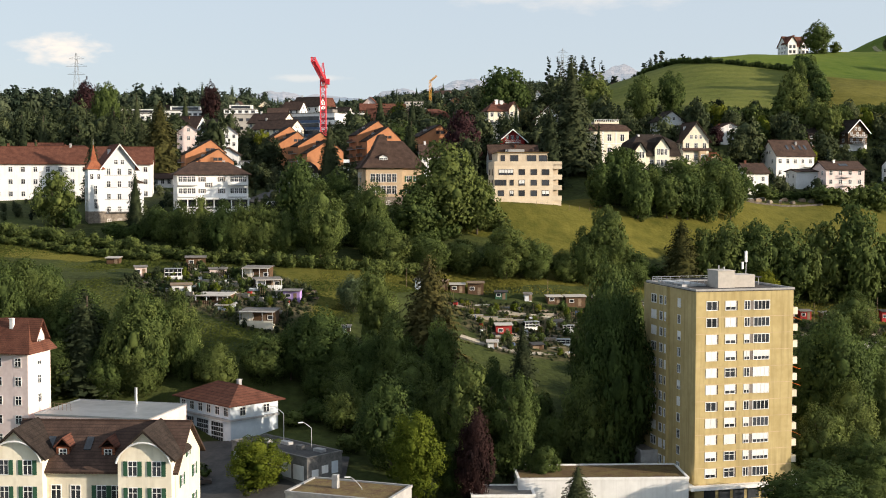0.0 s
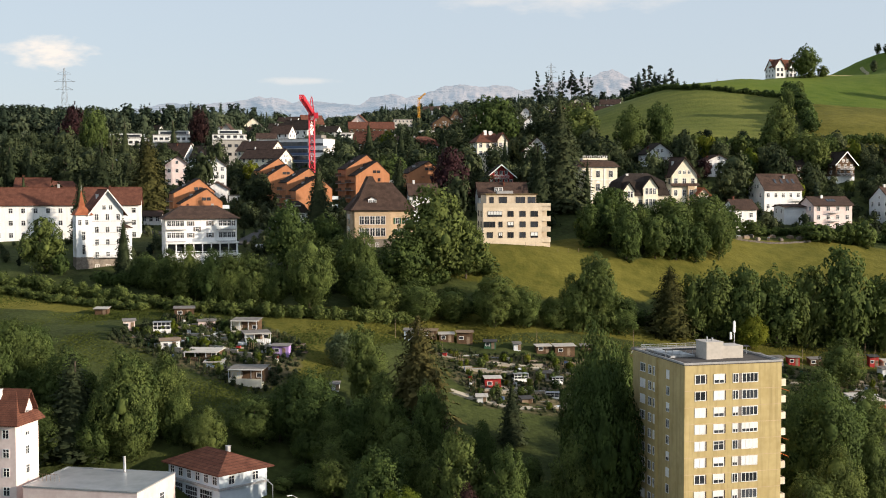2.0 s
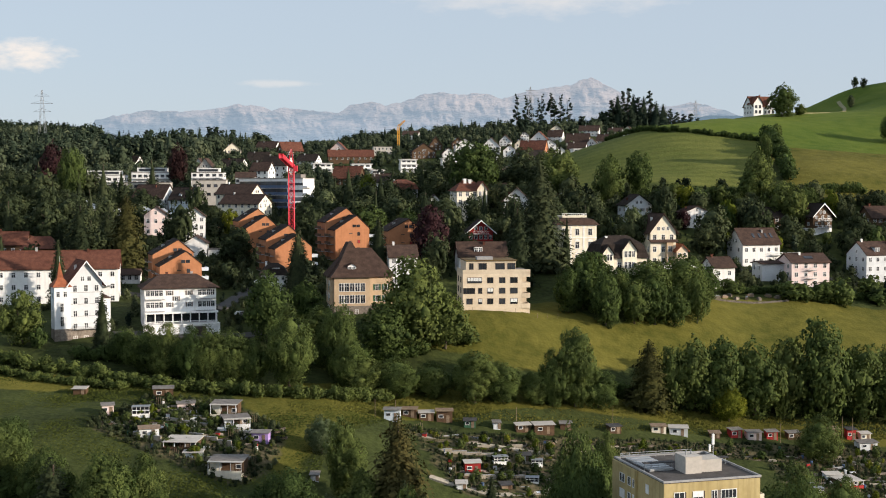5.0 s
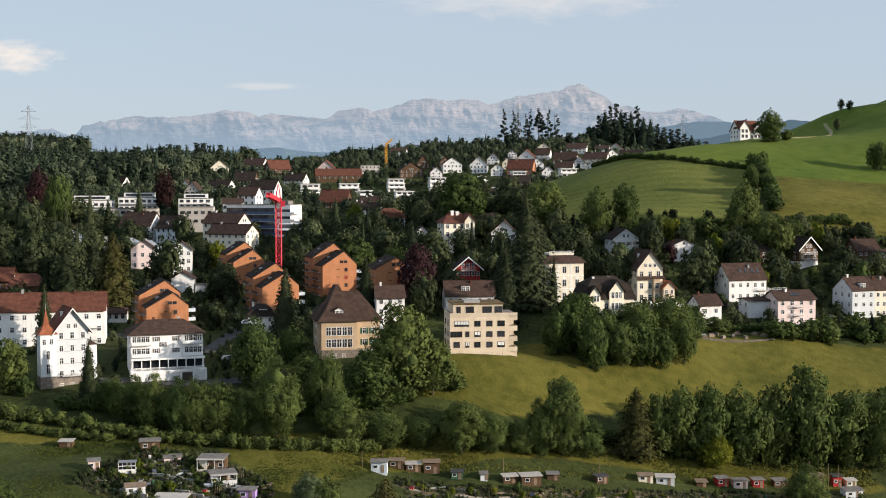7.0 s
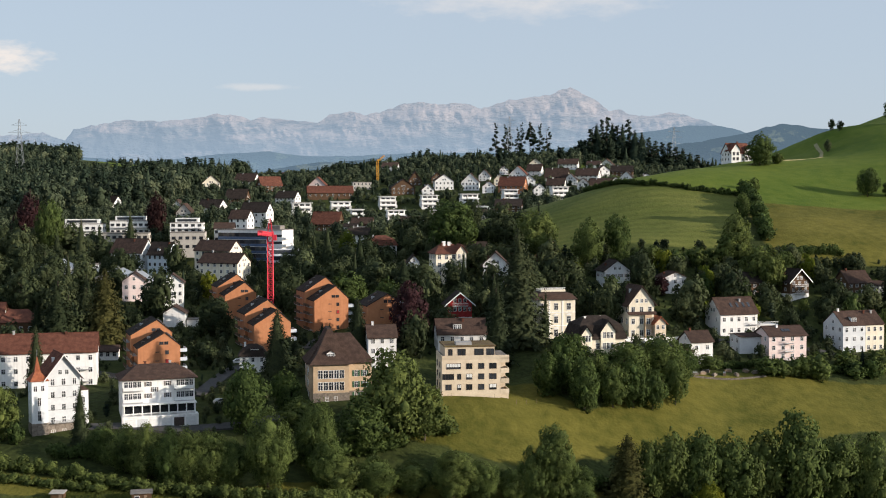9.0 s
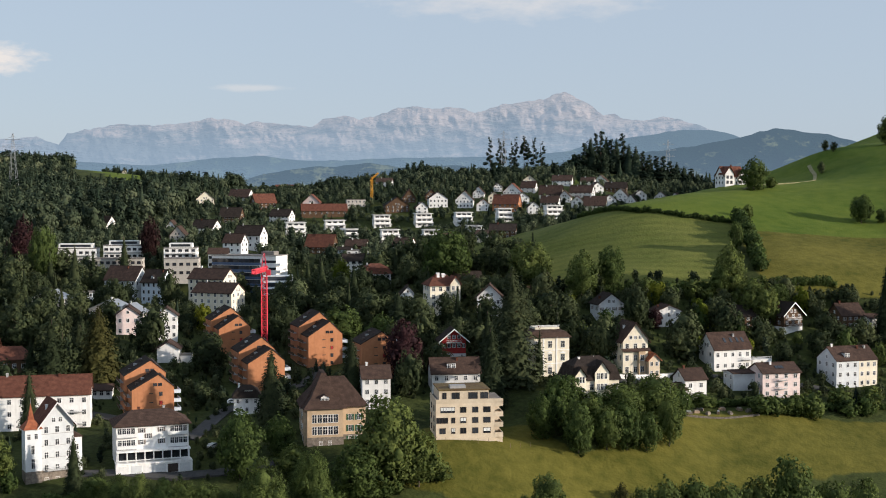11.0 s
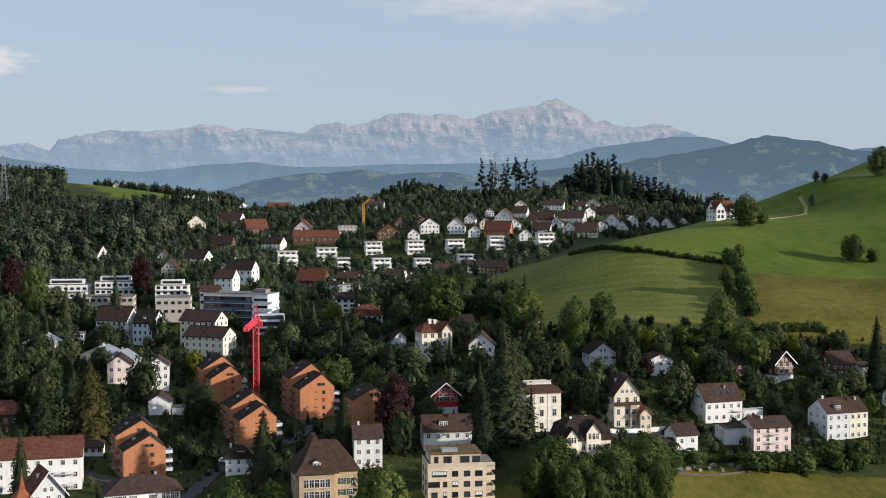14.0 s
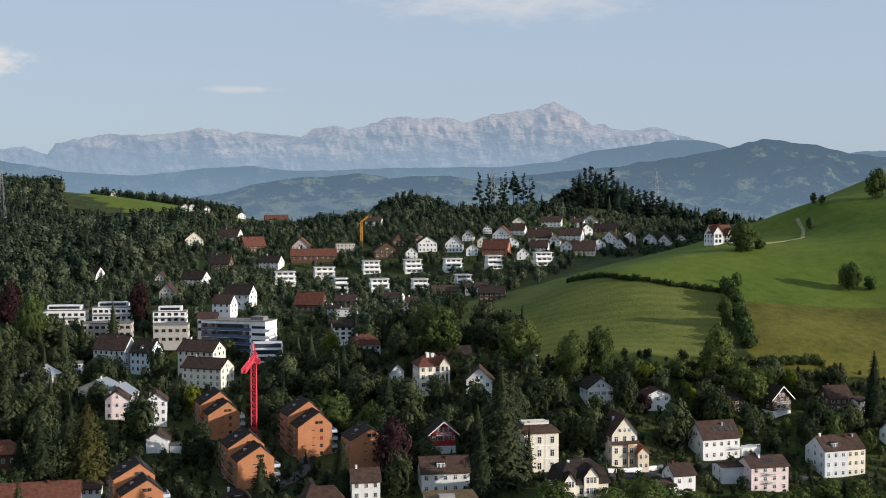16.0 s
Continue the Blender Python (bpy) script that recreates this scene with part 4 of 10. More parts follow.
def pane_mesh(w, h, style):
    """Window meshes by size and style, shared: frame with mullions, pane, blinds, shutters, and the plain far window."""
    key = (round(w, 2), round(h, 2), style)
    if key in CACHE:
        return CACHE[key]
    dark = style in ("dark", "strip")
    t = 0.10 if w < 1.6 else 0.12
    n = 1 if w > 0.75 else 0
    if style in ("strip", "triple"):
        n = max(2, int(w / 0.9))
    xs, zs = [-w / 2 - t, -w / 2], [-t, 0]
    for i in range(n):
        x = -w / 2 + w * (i + 1) / (n + 1)
        xs += [x - 0.04, x + 0.04]
    xs += [w / 2, w / 2 + t]
    if style == "old":
        zs += [h * 0.64, h * 0.64 + 0.07]
    zs += [h, h + t]
    holes = {(i, j) for i in range(1, len(xs) - 1, 2) for j in range(1, len(zs) - 1, 2)}
    f = ring_frame(xs, zs, holes, -0.07, 0.03)
    frame_m = M["dkframe" if dark else "frame"]
    fm = mesh_shape("window", f, [frame_m])
    pm = mesh_shape("pane", Shape().box(-w / 2, -0.02, 0, w / 2, 0.02, h), [M["glass"]])
    far = ring_frame([-w / 2 - t, -w / 2, w / 2, w / 2 + t], [-t, 0, h, h + t], {(1, 1)}, -0.07, 0.03)
    far.add([(-w / 2, -0.02, 0), (w / 2, -0.02, 0), (w / 2, -0.02, h), (-w / 2, -0.02, h)], [(0, 1, 2, 3)], 1)
    farm_ = mesh_shape("window", far, [frame_m, M["glass"]])
    bm_ = mesh_shape("blind", Shape().box(-w / 2, -0.045, h * 0.35, w / 2, -0.03, h), [M["blind"]])
    bf = mesh_shape("blind", Shape().box(-w / 2, -0.045, 0.02, w / 2, -0.03, h), [M["blind"]])
    sw = min(0.62, w * 0.52)
    sh = {k: mesh_shape("shutter", Shape().box(0, -0.09, -0.04, sw, -0.02, h + 0.04), [M[k]]) for k in ("shutter", "shutter_br")}
    CACHE[key] = (fm, pm, bm_, bf, sh, sw, farm_)
    return CACHE[key]


FOOT = []                  # footprints of the buildings: x, y of the front, yaw, width, depth
FAR_WINDOWS = [False]      # beyond the middle town a window is one piece


def window(parent, at, w=1.1, h=1.45, style="old", blind=0, shutter=None):
    fm, pm, half, full, sh, sw, far = pane_mesh(w, h, style)
    if FAR_WINDOWS[0]:
        return put("window", far, parent, at)
    ob = put("window", fm, parent, at)
    put("pane", pm, ob)
    if blind:
        put("blind", half if blind == 1 else full, ob)
    if shutter:
        put("shutter", sh[shutter], ob, Matrix.Translation((w / 2 + 0.1, 0, 0)))
        put("shutter", sh[shutter], ob, Matrix.Translation((-w / 2 - 0.1 - sw, 0, 0)))
    return ob


def on_face(face, u, z, w, d, out=0.0):
    """Pose on a house's face: u along it, z up; the house's front is y = 0, facing -y."""
    if face == "front":
        return pose(u, -out, z)
    if face == "back":
        return pose(-u, d + out, z, 0, 0, 180)
    if face == "left":
        return pose(-w / 2 - out, d / 2 - u, z, 0, 0, -90)
    return pose(w / 2 + out, d / 2 + u, z, 0, 0, 90)


def roof_shape(kind, w, d, h, rise, over, thick=0.28, hipf=0.5):
    s = Shape()
    if kind in ("gx", "gy"):
        half = (d if kind == "gx" else w) / 2
        k = rise / half
        e, y = half + over, h - over * k
        sec = [(-e, y), (0, h + rise), (e, y), (e, y + thick), (0, h + rise + thick), (-e, y + thick)]
        if kind == "gx":
            s.prism([(u + d / 2, z) for u, z in sec], -w / 2 - over * 0.7, w / 2 + over * 0.7, "x")
            s.box(-w / 2 - over * 0.7, d / 2 - 0.14, h + rise + thick - 0.06, w / 2 + over * 0.7, d / 2 + 0.14, h + rise + thick + 0.1)
        else:
            s.prism(sec, -over * 0.9, d + over * 0.7, "y")
            s.box(-0.14, -over * 0.9, h + rise + thick - 0.06, 0.14, d + over * 0.7, h + rise + thick + 0.1)
    elif kind == "hip":
        a, b, z0 = w / 2 + over, over, h - 0.15
        if w >= d:
            r = (w - d) / 2 + d / 2 * (1 - hipf)
            p, q = (-r, d / 2, h + rise), (r, d / 2, h + rise)
        else:
            r = (d - w) / 2 + w / 2 * (1 - hipf)
            p, q = (0, d / 2 - r, h + rise), (0, d / 2 + r, h + rise)
        vs = [(-a, -b, z0), (a, -b, z0), (a, d + b, z0), (-a, d + b, z0), (-a, -b, z0 + 0.2), (a, -b, z0 + 0.2), (a, d + b, z0 + 0.2), (-a, d + b, z0 + 0.2), p, q]
        fs = [(3, 2, 1, 0), (0, 1, 5, 4), (1, 2, 6, 5), (2, 3, 7, 6), (3, 0, 4, 7)]
        fs += [(4, 5, 9, 8), (5, 6, 9), (6, 7, 8, 9), (7, 4, 8)] if w >= d else [(4, 5, 8), (5, 6, 9, 8), (6, 7, 9), (7, 4, 8, 9)]
        s.add(vs, fs)
    elif kind == "mansard":
        a, b, z0, i = w / 2 + over, over, h - 0.1, 0.9
        m = h + rise * 0.62
        vs = [(-a, -b, z0), (a, -b, z0), (a, d + b, z0), (-a, d + b, z0), (-w / 2 + i, i, m), (w / 2 - i, i, m), (w / 2 - i, d - i, m), (-w / 2 + i, d - i, m),
              (-w / 2 + d * 0.36, d / 2, h + rise), (w / 2 - d * 0.36, d / 2, h + rise)]
        s.add(vs, [(3, 2, 1, 0), (0, 1, 5, 4), (1, 2, 6, 5), (2, 3, 7, 6), (3, 0, 4, 7), (4, 5, 9, 8), (5, 6, 9), (6, 7, 8, 9), (7, 4, 8)])
    else:
        s.box(-w / 2 - over, -over, h - 0.05, w / 2 + over, d + over, h + 0.22)
        for x0, y0, x1, y1 in ((-w / 2 - over, -over, w / 2 + over, -over + 0.25), (-w / 2 - over, d + over - 0.25, w / 2 + over, d + over), (-w / 2 - over, -over + 0.25, -w / 2 - over + 0.25, d + over - 0.25), (w / 2 + over - 0.25, -over + 0.25, w / 2 + over, d + over - 0.25)):
            s.box(x0, y0, h + 0.22, x1, y1, h + 0.42)
    return s


def walls_shape(kind, w, d, h, rise, deep=4.0):
    s = Shape()
    if kind == "gx":
        s.prism([(0, -deep), (d, -deep), (d, h), (d / 2, h + rise - 0.03), (0, h)], -w / 2, w / 2, "x")
    elif kind == "gy":
        s.prism([(-w / 2, -deep), (w / 2, -deep), (w / 2, h), (0, h + rise - 0.03), (-w / 2, h)], 0, d, "y")
    else:
        s.box(-w / 2, 0, -deep, w / 2, d, h)
    return s


def dormer(house, x, y, z, w=1.6, h=1.5, deep=2.2, kind="gable", roofm="tile_br", wallm="white"):
    """A dormer on a front roof slope, its face at (x, y), sill at z."""
    dm = Shape().box(x - w / 2, y, z - 0.5, x + w / 2, y + deep, z + h).link("dormer", M[wallm], house)
    s = Shape()
    if kind == "gable":
        e, k = w / 2 + 0.25, 0.75
        s.prism([(x - e, z + h - 0.15), (x, z + h + k), (x + e, z + h - 0.15), (x + e, z + h + 0.05), (x, z + h + k + 0.2), (x - e, z + h + 0.05)], y - 0.3, y + deep + 0.6, "y")
        Shape().prism([(x - w / 2, z + h - 0.05), (x + w / 2, z + h - 0.05), (x, z + h + k - 0.1)], y, y + deep, "y").link("gable", M[wallm], dm)
    else:
        s.box(x - w / 2 - 0.2, y - 0.25, z + h, x + w / 2 + 0.2, y + deep + 0.4, z + h + 0.16)
    s.link("dormer_roof", M[roofm], dm)
    n = max(1, int(round(w / 1.3)))
    for i in range(n):
        window(dm, pose(x - w / 2 + w * (i + 0.5) / n, y, z + 0.15), min(0.95, w / n - 0.3), h - 0.45, "old")


def chimney(house, x, y, z, h=1.6, w=0.7, m="white"):
    s = Shape().box(x - w / 2, y - w / 2, z - 1.2, x + w / 2, y + w / 2, z + h).box(x - w / 2 - 0.08, y - w / 2 - 0.08, z + h, x + w / 2 + 0.08, y + w / 2 + 0.08, z + h + 0.12)
    s.link("chimney", M[m], house)


def balcony(house, face, u, z, bw, w, d, deep=1.3, railm="frame", solid=False):
    at = on_face(face, u, z, w, d)
    b = Shape().box(-bw / 2, -deep, -0.18, bw / 2, 0, 0).link("balcony", M["grey"], house, at)
    r = Shape()
    if solid:
        r.box(-bw / 2, -deep, 0, bw / 2, -deep + 0.1, 0.95).box(-bw / 2, -deep + 0.1, 0, -bw / 2 + 0.1, 0, 0.95).box(bw / 2 - 0.1, -deep + 0.1, 0, bw / 2, 0, 0.95)
    else:
        r.box(-bw / 2, -deep, 0.9, bw / 2, -deep + 0.07, 0.98).box(-bw / 2, -deep, 0.08, bw / 2, -deep + 0.05, 0.14)
        r.box(-bw / 2, -deep, 0.9, -bw / 2 + 0.07, 0, 0.98).box(bw / 2 - 0.07, -deep, 0.9, bw / 2, 0, 0.98)
        n = max(3, int(bw / 0.28))
        for i in range(n + 1):
            x = -bw / 2 + (bw - 0.05) * i / n
            r.box(x, -deep, 0, x + 0.04, -deep + 0.04, 0.9)
    r.link("railing", M[railm], b)


def house(name, label, x, y, yaw, w, d, h, rise, roof="gx", wall="white", tiles="tile_br", floors=2, cols=4, side=2, win=(1.05, 1.4), style="old", shutter=None, blind=0.0, over=0.7,
          z=None, sill=0.95, gable=1, chimneys=((0.2, 0.5),), dormers=(), balconies=(), plinth=None, hipf=0.5, barge=False, skip=(), category="house", group=""):
    """A house standing with the middle of its front at (x, y). cols and side: windows a floor on the front and on each side."""
    r = random.Random(int(x * 13 + y * 7))
    FAR_WINDOWS[0] = y > 580
    FOOT.append((x, y, yaw, w, d))
    base = ground(x, y) if z is None else z
    ob = thing(name, label, category, Matrix.Translation((x, y, base)) @ pose(0, 0, 0, 0, 0, yaw), group)
    walls_shape(roof, w, d, h, rise).link("wall", M[wall], ob)
    roof_shape(roof, w, d, h, rise, 0.12 if roof == "flat" else over, hipf=hipf).link("roof", M[tiles], ob)
    if plinth:
        Shape().box(-w / 2 - 0.04, -0.04, -3.9, w / 2 + 0.04, d + 0.04, plinth[0]).link("plinth", M[plinth[1]], ob)
    fh = h / floors
    for k in range(floors):
        zf = k * fh + sill * min(1, fh / 2.8)
        wh = min(win[1], fh - sill - 0.35)
        for face, n, span in (("front", cols, w), ("left", side, d), ("right", side, d)):
            for i in range(n):
                if (face, k, i) in skip or wh < 0.4:
                    continue
                u = -span / 2 + span * (i + 0.5) / n
                bl = (2 if r.random() < 0.4 else 1) if r.random() < blind else 0
                window(ob, on_face(face, u, zf, w, d), win[0], wh, style, bl, shutter)
    if gable and roof in ("gx", "gy") and rise > 2.0:
        faces = ("front",) if roof == "gy" else ("left", "right")
        for face in faces:
            for i in range(gable):
                u = (i - (gable - 1) / 2) * 1.8
                window(ob, on_face(face, u, h + 0.35, w, d), 0.9, 1.15, style, 0, shutter if shutter and gable == 1 else None)
    for cxx, cyy in chimneys:
        px, py = (cxx - 0.5) * w, cyy * d
        t = 1 - (abs(py - d / 2) / (d / 2) if roof == "gx" else abs(px) / (w / 2))
        chimney(ob, px, py, h + (rise * max(0.2, t) if roof in ("gx", "gy") else rise * 0.8 if roof in ("hip", "mansard") else 0.2), 1.1, 0.65, r.choice(("white", "grey", "tile_rd")))
    for dx, dw, dk in dormers:
        slope = rise / (d / 2) if roof == "gx" else rise * 0.62 / 1.2 if roof == "mansard" else rise / (d / 2 * max(hipf, 0.4))
        if roof == "gy":
            slope = 1
        dormer(ob, dx, 0.7 if roof == "mansard" else 1.1, h + (0.25 if roof == "mansard" else 1.1 * slope * 0.8), dw, 2.0 if dk == "flat" else 1.45, 3.0, dk, tiles, wall)
    if barge and roof == "gy":
        k = rise / (w / 2)
        e, zb = w / 2 + over, h - over * k
        Shape().prism([(-e, zb - 0.1), (0, h + rise - 0.1), (e, zb - 0.1), (e, zb + 0.34), (0, h + rise + 0.36), (-e, zb + 0.34)], -over * 0.9 - 0.12, -over * 0.9 - 0.01, "y").link("bargeboard", M["frame"], ob)
    for face, u, zf, bw in balconies:
        balcony(ob, face, u, zf, bw, w, d)
    return ob

# ---- the valley floor: tower block, fire station, pink and cream houses ----
def streaked(m, dark, amount):
    """Adds rain streaks down a wall to a material."""
    n, l = m.node_tree.nodes, m.node_tree.links
    b = n["Principled BSDF"]
    g, mp, nz, mr, mx = n.new("ShaderNodeNewGeometry"), n.new("ShaderNodeMapping"), n.new("ShaderNodeTexNoise"), n.new("ShaderNodeMapRange"), n.new("ShaderNodeMix")
    mp.inputs["Scale"].default_value = (1.1, 1.1, 0.07)
    l.new(g.outputs["Position"], mp.inputs["Vector"])
    nz.inputs["Scale"].default_value, nz.inputs["Detail"].default_value = 1.3, 6.0
    l.new(mp.outputs[0], nz.inputs["Vector"])
    mr.inputs["From Min"].default_value, mr.inputs["From Max"].default_value, mr.inputs["To Max"].default_value = 0.48, 0.75, amount
    l.new(nz.outputs[0], mr.inputs["Value"])
    mx.data_type = "RGBA"
    l.new(mr.outputs[0], mx.inputs["Factor"])
    l.new(b.inputs["Base Color"].links[0].from_socket, mx.inputs["A"])
    mx.inputs["B"].default_value = (*dark, 1)
    l.new(mx.outputs["Result"], b.inputs["Base Color"])


streaked(M["yellow"], (0.27, 0.21, 0.10), 0.7)
streaked(M["orange"], (0.28, 0.12, 0.06), 0.4)
streaked(M["white"], (0.48, 0.46, 0.43), 0.35)
streaked(M["cream"], (0.47, 0.41, 0.31), 0.35)
M["roof_felt"] = mat("grey_roof_felt", (0.070, 0.064, 0.060), (0.115, 0.105, 0.098), 0.5, 1.0, 0.1, 6, spec=0.05)


def tower():
    w, d, top, low = 17.4, 20.0, 34.4, -2.0
    ob = thing("tower_block", "mustard-yellow eleven-storey tower block with white windows and orange awnings", "apartment block", Matrix.Translation((49.34, 205.1, low)) @ pose(0, 0, 0, 0, 0, 14))
    Shape().box(-w / 2, 0, -3, w / 2, d, top).link("wall", M["yellow"], ob)
    Shape().box(-w / 2 - 0.5, 10.3, -3, -w / 2, d, top - 0.01).link("side_wall", M["yellow"], ob)
    Shape().box(-w / 2 - 0.12, -0.12, top, w / 2 + 0.12, d + 0.12, top + 0.12).link("roof", M["roof_felt"], ob)
    p = Shape()
    for x0, y0, x1, y1 in ((-w / 2 - 0.15, -0.15, w / 2 + 0.15, 0.15), (-w / 2 - 0.15, d - 0.15, w / 2 + 0.15, d + 0.15), (-w / 2 - 0.15, 0.15, -w / 2 + 0.15, d - 0.15), (w / 2 - 0.15, 0.15, w / 2 + 0.15, d - 0.15)):
        p.box(x0, y0, top + 0.12, x1, y1, top + 0.42)
    p.link("parapet", M["grey"], ob)
    hut = Shape().box(-2.4, 5, top + 0.12, 0.6, 9, top + 2.9).box(0.6, 5.6, top + 0.12, 4.6, 9.4, top + 2.2).box(-2.5, 4.9, top + 2.9, 0.7, 9.1, top + 3.02).link("lift_housing", M["greige"], ob)
    Shape().bar((-1.6, 6.5, top + 2.9), (-1.6, 6.5, top + 3.8), 0.14).link("vent_pipe", M["steel"], hut)
    Shape().bar((-0.4, 7, top + 2.9), (-0.4, 7, top + 3.5), 0.18).link("vent_pipe", M["steel"], hut)
    Shape().bar((4.2, 8, top + 2), (4.2, 8, top + 6.2), 0.05).box(4.0, 7.85, top + 4.2, 4.4, 8.15, top + 6.0).box(3.45, 7.9, top + 3.0, 3.75, 8.2, top + 4.2).link("antenna", M["frame"], hut)
    rail = Shape()
    for z in (0.75, 1.1):
        rail.bar((-w / 2 + 0.6, d - 1, top + z), (w / 2 - 3, d - 1, top + z), 0.04).bar((-w / 2 + 0.6, d - 1, top + z), (-w / 2 + 0.6, 6, top + z), 0.04)
    for i in range(9):
        rail.bar((-w / 2 + 0.6 + i * 1.7, d - 1, top + 0.1), (-w / 2 + 0.6 + i * 1.7, d - 1, top + 1.1), 0.04)
    rail.link("railing", M["steel"], ob)
    for i in range(7):
        Shape().box(-w / 2 + 1.2, 8 + i * 1.5, top + 0.2, -w / 2 + 5.6, 9.1 + i * 1.5, top + 0.55).link("roof_duct", M["steel"], ob)
    for x0, x1, y0 in ((-8.0, -3.0, 9.0), (3.2, 7.6, 10.0)):
        rack = Shape().box(x0 - 0.3, y0 - 0.6, top + 1.4, x1 + 0.3, y0 + 0.6, top + 1.55).link("drying_rack", M["tar"], ob)
        for i in range(5):
            px = x0 + i * (x1 - x0) / 4
            Shape().bar((px, y0, top + 0.1), (px, y0, top + 1.4), 0.05).link("rack_post", M["steel"], rack)
    r = random.Random(5)
    for k in range(11):
        z = 3.95 + k * 2.745
        for u, ww, style, p_full, p_half in ((-5.95, 1.7, "plain", 0.62, 0.2), (-2.6, 1.7, "old", 0.25, 0.3), (0.35, 0.85, "plain", 0.1, 0.3), (2.95, 2.7, "triple", 0.25, 0.25)):
            q = r.random()
            window(ob, on_face("front", u, z, w, d), ww, 1.35, style, 2 if q < p_full else 1 if q < p_full + p_half else 0)
        Shape().box(0.85, -0.03, z - 0.05, 1.5, 0.0, z + 1.4).link("brown_panel", M["shutter_br"], ob)
        for u in (-4.95, -1.6):
            Shape().box(u, -0.05, z - 0.08, u + 0.22, 0.0, z + 1.43).link("guide_rail", M["dkframe"], ob)
        Shape().box(-w / 2 - 0.012, -0.012, z - 1.2, w / 2 + 0.012, 0.0, z - 1.13).link("floor_joint", M["tan"], ob)
        for u, ww, out in ((-5.6, 1.9, 0.5), (-2.6, 1.1, 0.5), (-0.9, 0.45, 0.5), (3.6, 1.0, 0.0)):
            window(ob, on_face("left", u, z, w, d, out), ww, 1.35, "triple" if ww > 1.5 else "plain", r.choice((0, 0, 0, 2, 1)))
        b = Shape().box(w / 2, 0.6, z - 1.1, w / 2 + 1.15, 7.5, z - 0.95).box(w / 2 + 1.03, 0.6, z - 0.95, w / 2 + 1.15, 7.5, z + 0.05).box(w / 2, 0.6, z - 0.95, w / 2 + 1.03, 0.72, z + 0.05).link("balcony", M["cream"], ob)
        Shape().box(w / 2 - 0.02, 1.2, z - 0.9, w / 2 + 0.02, 6.8, z + 1.35).link("glazing", M["glass"], b)
        if k in (2, 5, 6, 9):
            Shape().add([(w / 2, 1, z + 1.45), (w / 2 + 2.1, 1, z + 0.65), (w / 2 + 2.1, 6.5, z + 0.65), (w / 2, 6.5, z + 1.45), (w / 2, 1, z + 1.40), (w / 2 + 2.1, 1, z + 0.60), (w / 2 + 2.1, 6.5, z + 0.60), (w / 2, 6.5, z + 1.40)],
                        [(0, 1, 2, 3), (7, 6, 5, 4), (0, 4, 5, 1), (1, 5, 6, 2), (2, 6, 7, 3), (3, 7, 4, 0)]).link("awning", M["awning"], ob)
    Shape().box(-w / 2 - 1.2, -1.4, 2.2, w / 2 + 1.6, d * 0.4, 2.75).link("canopy", M["white"], ob)
    g = Shape()
    for i in range(6):
        g.box(-7 + i * 2.6, -0.1, 0.2, -5 + i * 2.6, 0.0, 2.0)
    g.link("shop_glazing", M["glass"], ob)


tower()


def flat_hall(name, label, x, y, yaw, w, d, z, h, wall, roofm, edge=0.35):
    ob = thing(name, label, "low building", Matrix.Translation((x, y, z)) @ pose(0, 0, 0, 0, 0, yaw))
    Shape().box(-w / 2, 0, -4, w / 2, d, h).link("wall", M[wall], ob)
    Shape().box(-w / 2 + 0.3, 0.3, h, w / 2 - 0.3, d - 0.3, h + 0.15).link("roof", M[roofm], ob)
    s = Shape()
    for x0, y0, x1, y1 in ((-w / 2 - 0.1, -0.1, w / 2 + 0.1, 0.3), (-w / 2 - 0.1, d - 0.3, w / 2 + 0.1, d + 0.1), (-w / 2 - 0.1, 0.3, -w / 2 + 0.3, d - 0.3), (w / 2 - 0.3, 0.3, w / 2 + 0.1, d - 0.3)):
        s.box(x0, y0, h, x1, y1, h + edge)
    s.link("parapet", M["metal" if wall == "pink" else wall], ob)
    return ob


podium = flat_hall("podium_hall", "long white hall with a reddish sedum roof beside the tower", 25.8, 200.3, 2, 27.5, 10, -3, 5.4, "white", "sedum")
low_hall = flat_hall("low_white_hall", "low white flat-roofed annex beside the sedum-roofed hall", 9.5, 196, 2, 10, 7, -3, 3.7, "white", "gravel")
entry = flat_hall("entrance_pavilion", "small concrete entrance pavilion at the tower's foot", 37.0, 216, 14, 6, 7, 0, 3.6, "grey", "gravel")
grass_roof = flat_hall("garage_block", "concrete garage block with a grassy flat roof", -14.5, 168, -20, 15, 9, 0, 7.6, "grey", "sedum")
Shape().box(-2.5, 4.2, 7.7, -1.7, 5.0, 9.6).link("vent_stack", M["grey"], grass_roof)
yard_garage = flat_hall("yard_garage", "grey concrete garage row with pale doors beside the fire station yard", -29.0, 207, -44, 20, 7.5, 2.0, 3.7, "darkwall", "tar")
for i in range(6):
    Shape().box(-9.4 + i * 3.2, -0.06, 0.1, -6.8 + i * 3.2, 0.0, 2.5).link("garage_door", M["cool" if i != 3 else "shutter_br"], yard_garage)
for i in range(3):
    Shape().box(10.0, 1.0 + i * 2.1, 0.6 + 0.3 * (i % 2), 10.03, 2.4 + i * 2.1, 1.8 + 0.4 * (i % 3)).link("painted_panel", M[("cool", "white", "blue")[i % 3]], yard_garage)
for i, (u, v, ww, hh) in enumerate(((-5.5, 3, 1.6, 0.6), (-2.5, 4.5, 2.2, 0.5), (3.0, 3.5, 1.2, 0.7), (6.2, 4.5, 2.0, 0.5))):
    Shape().box(u, v, 3.8, u + ww, v + 1.1, 3.85 + hh).link("roof_unit", M[("grey", "steel", "darkwall")[i % 3]], yard_garage)

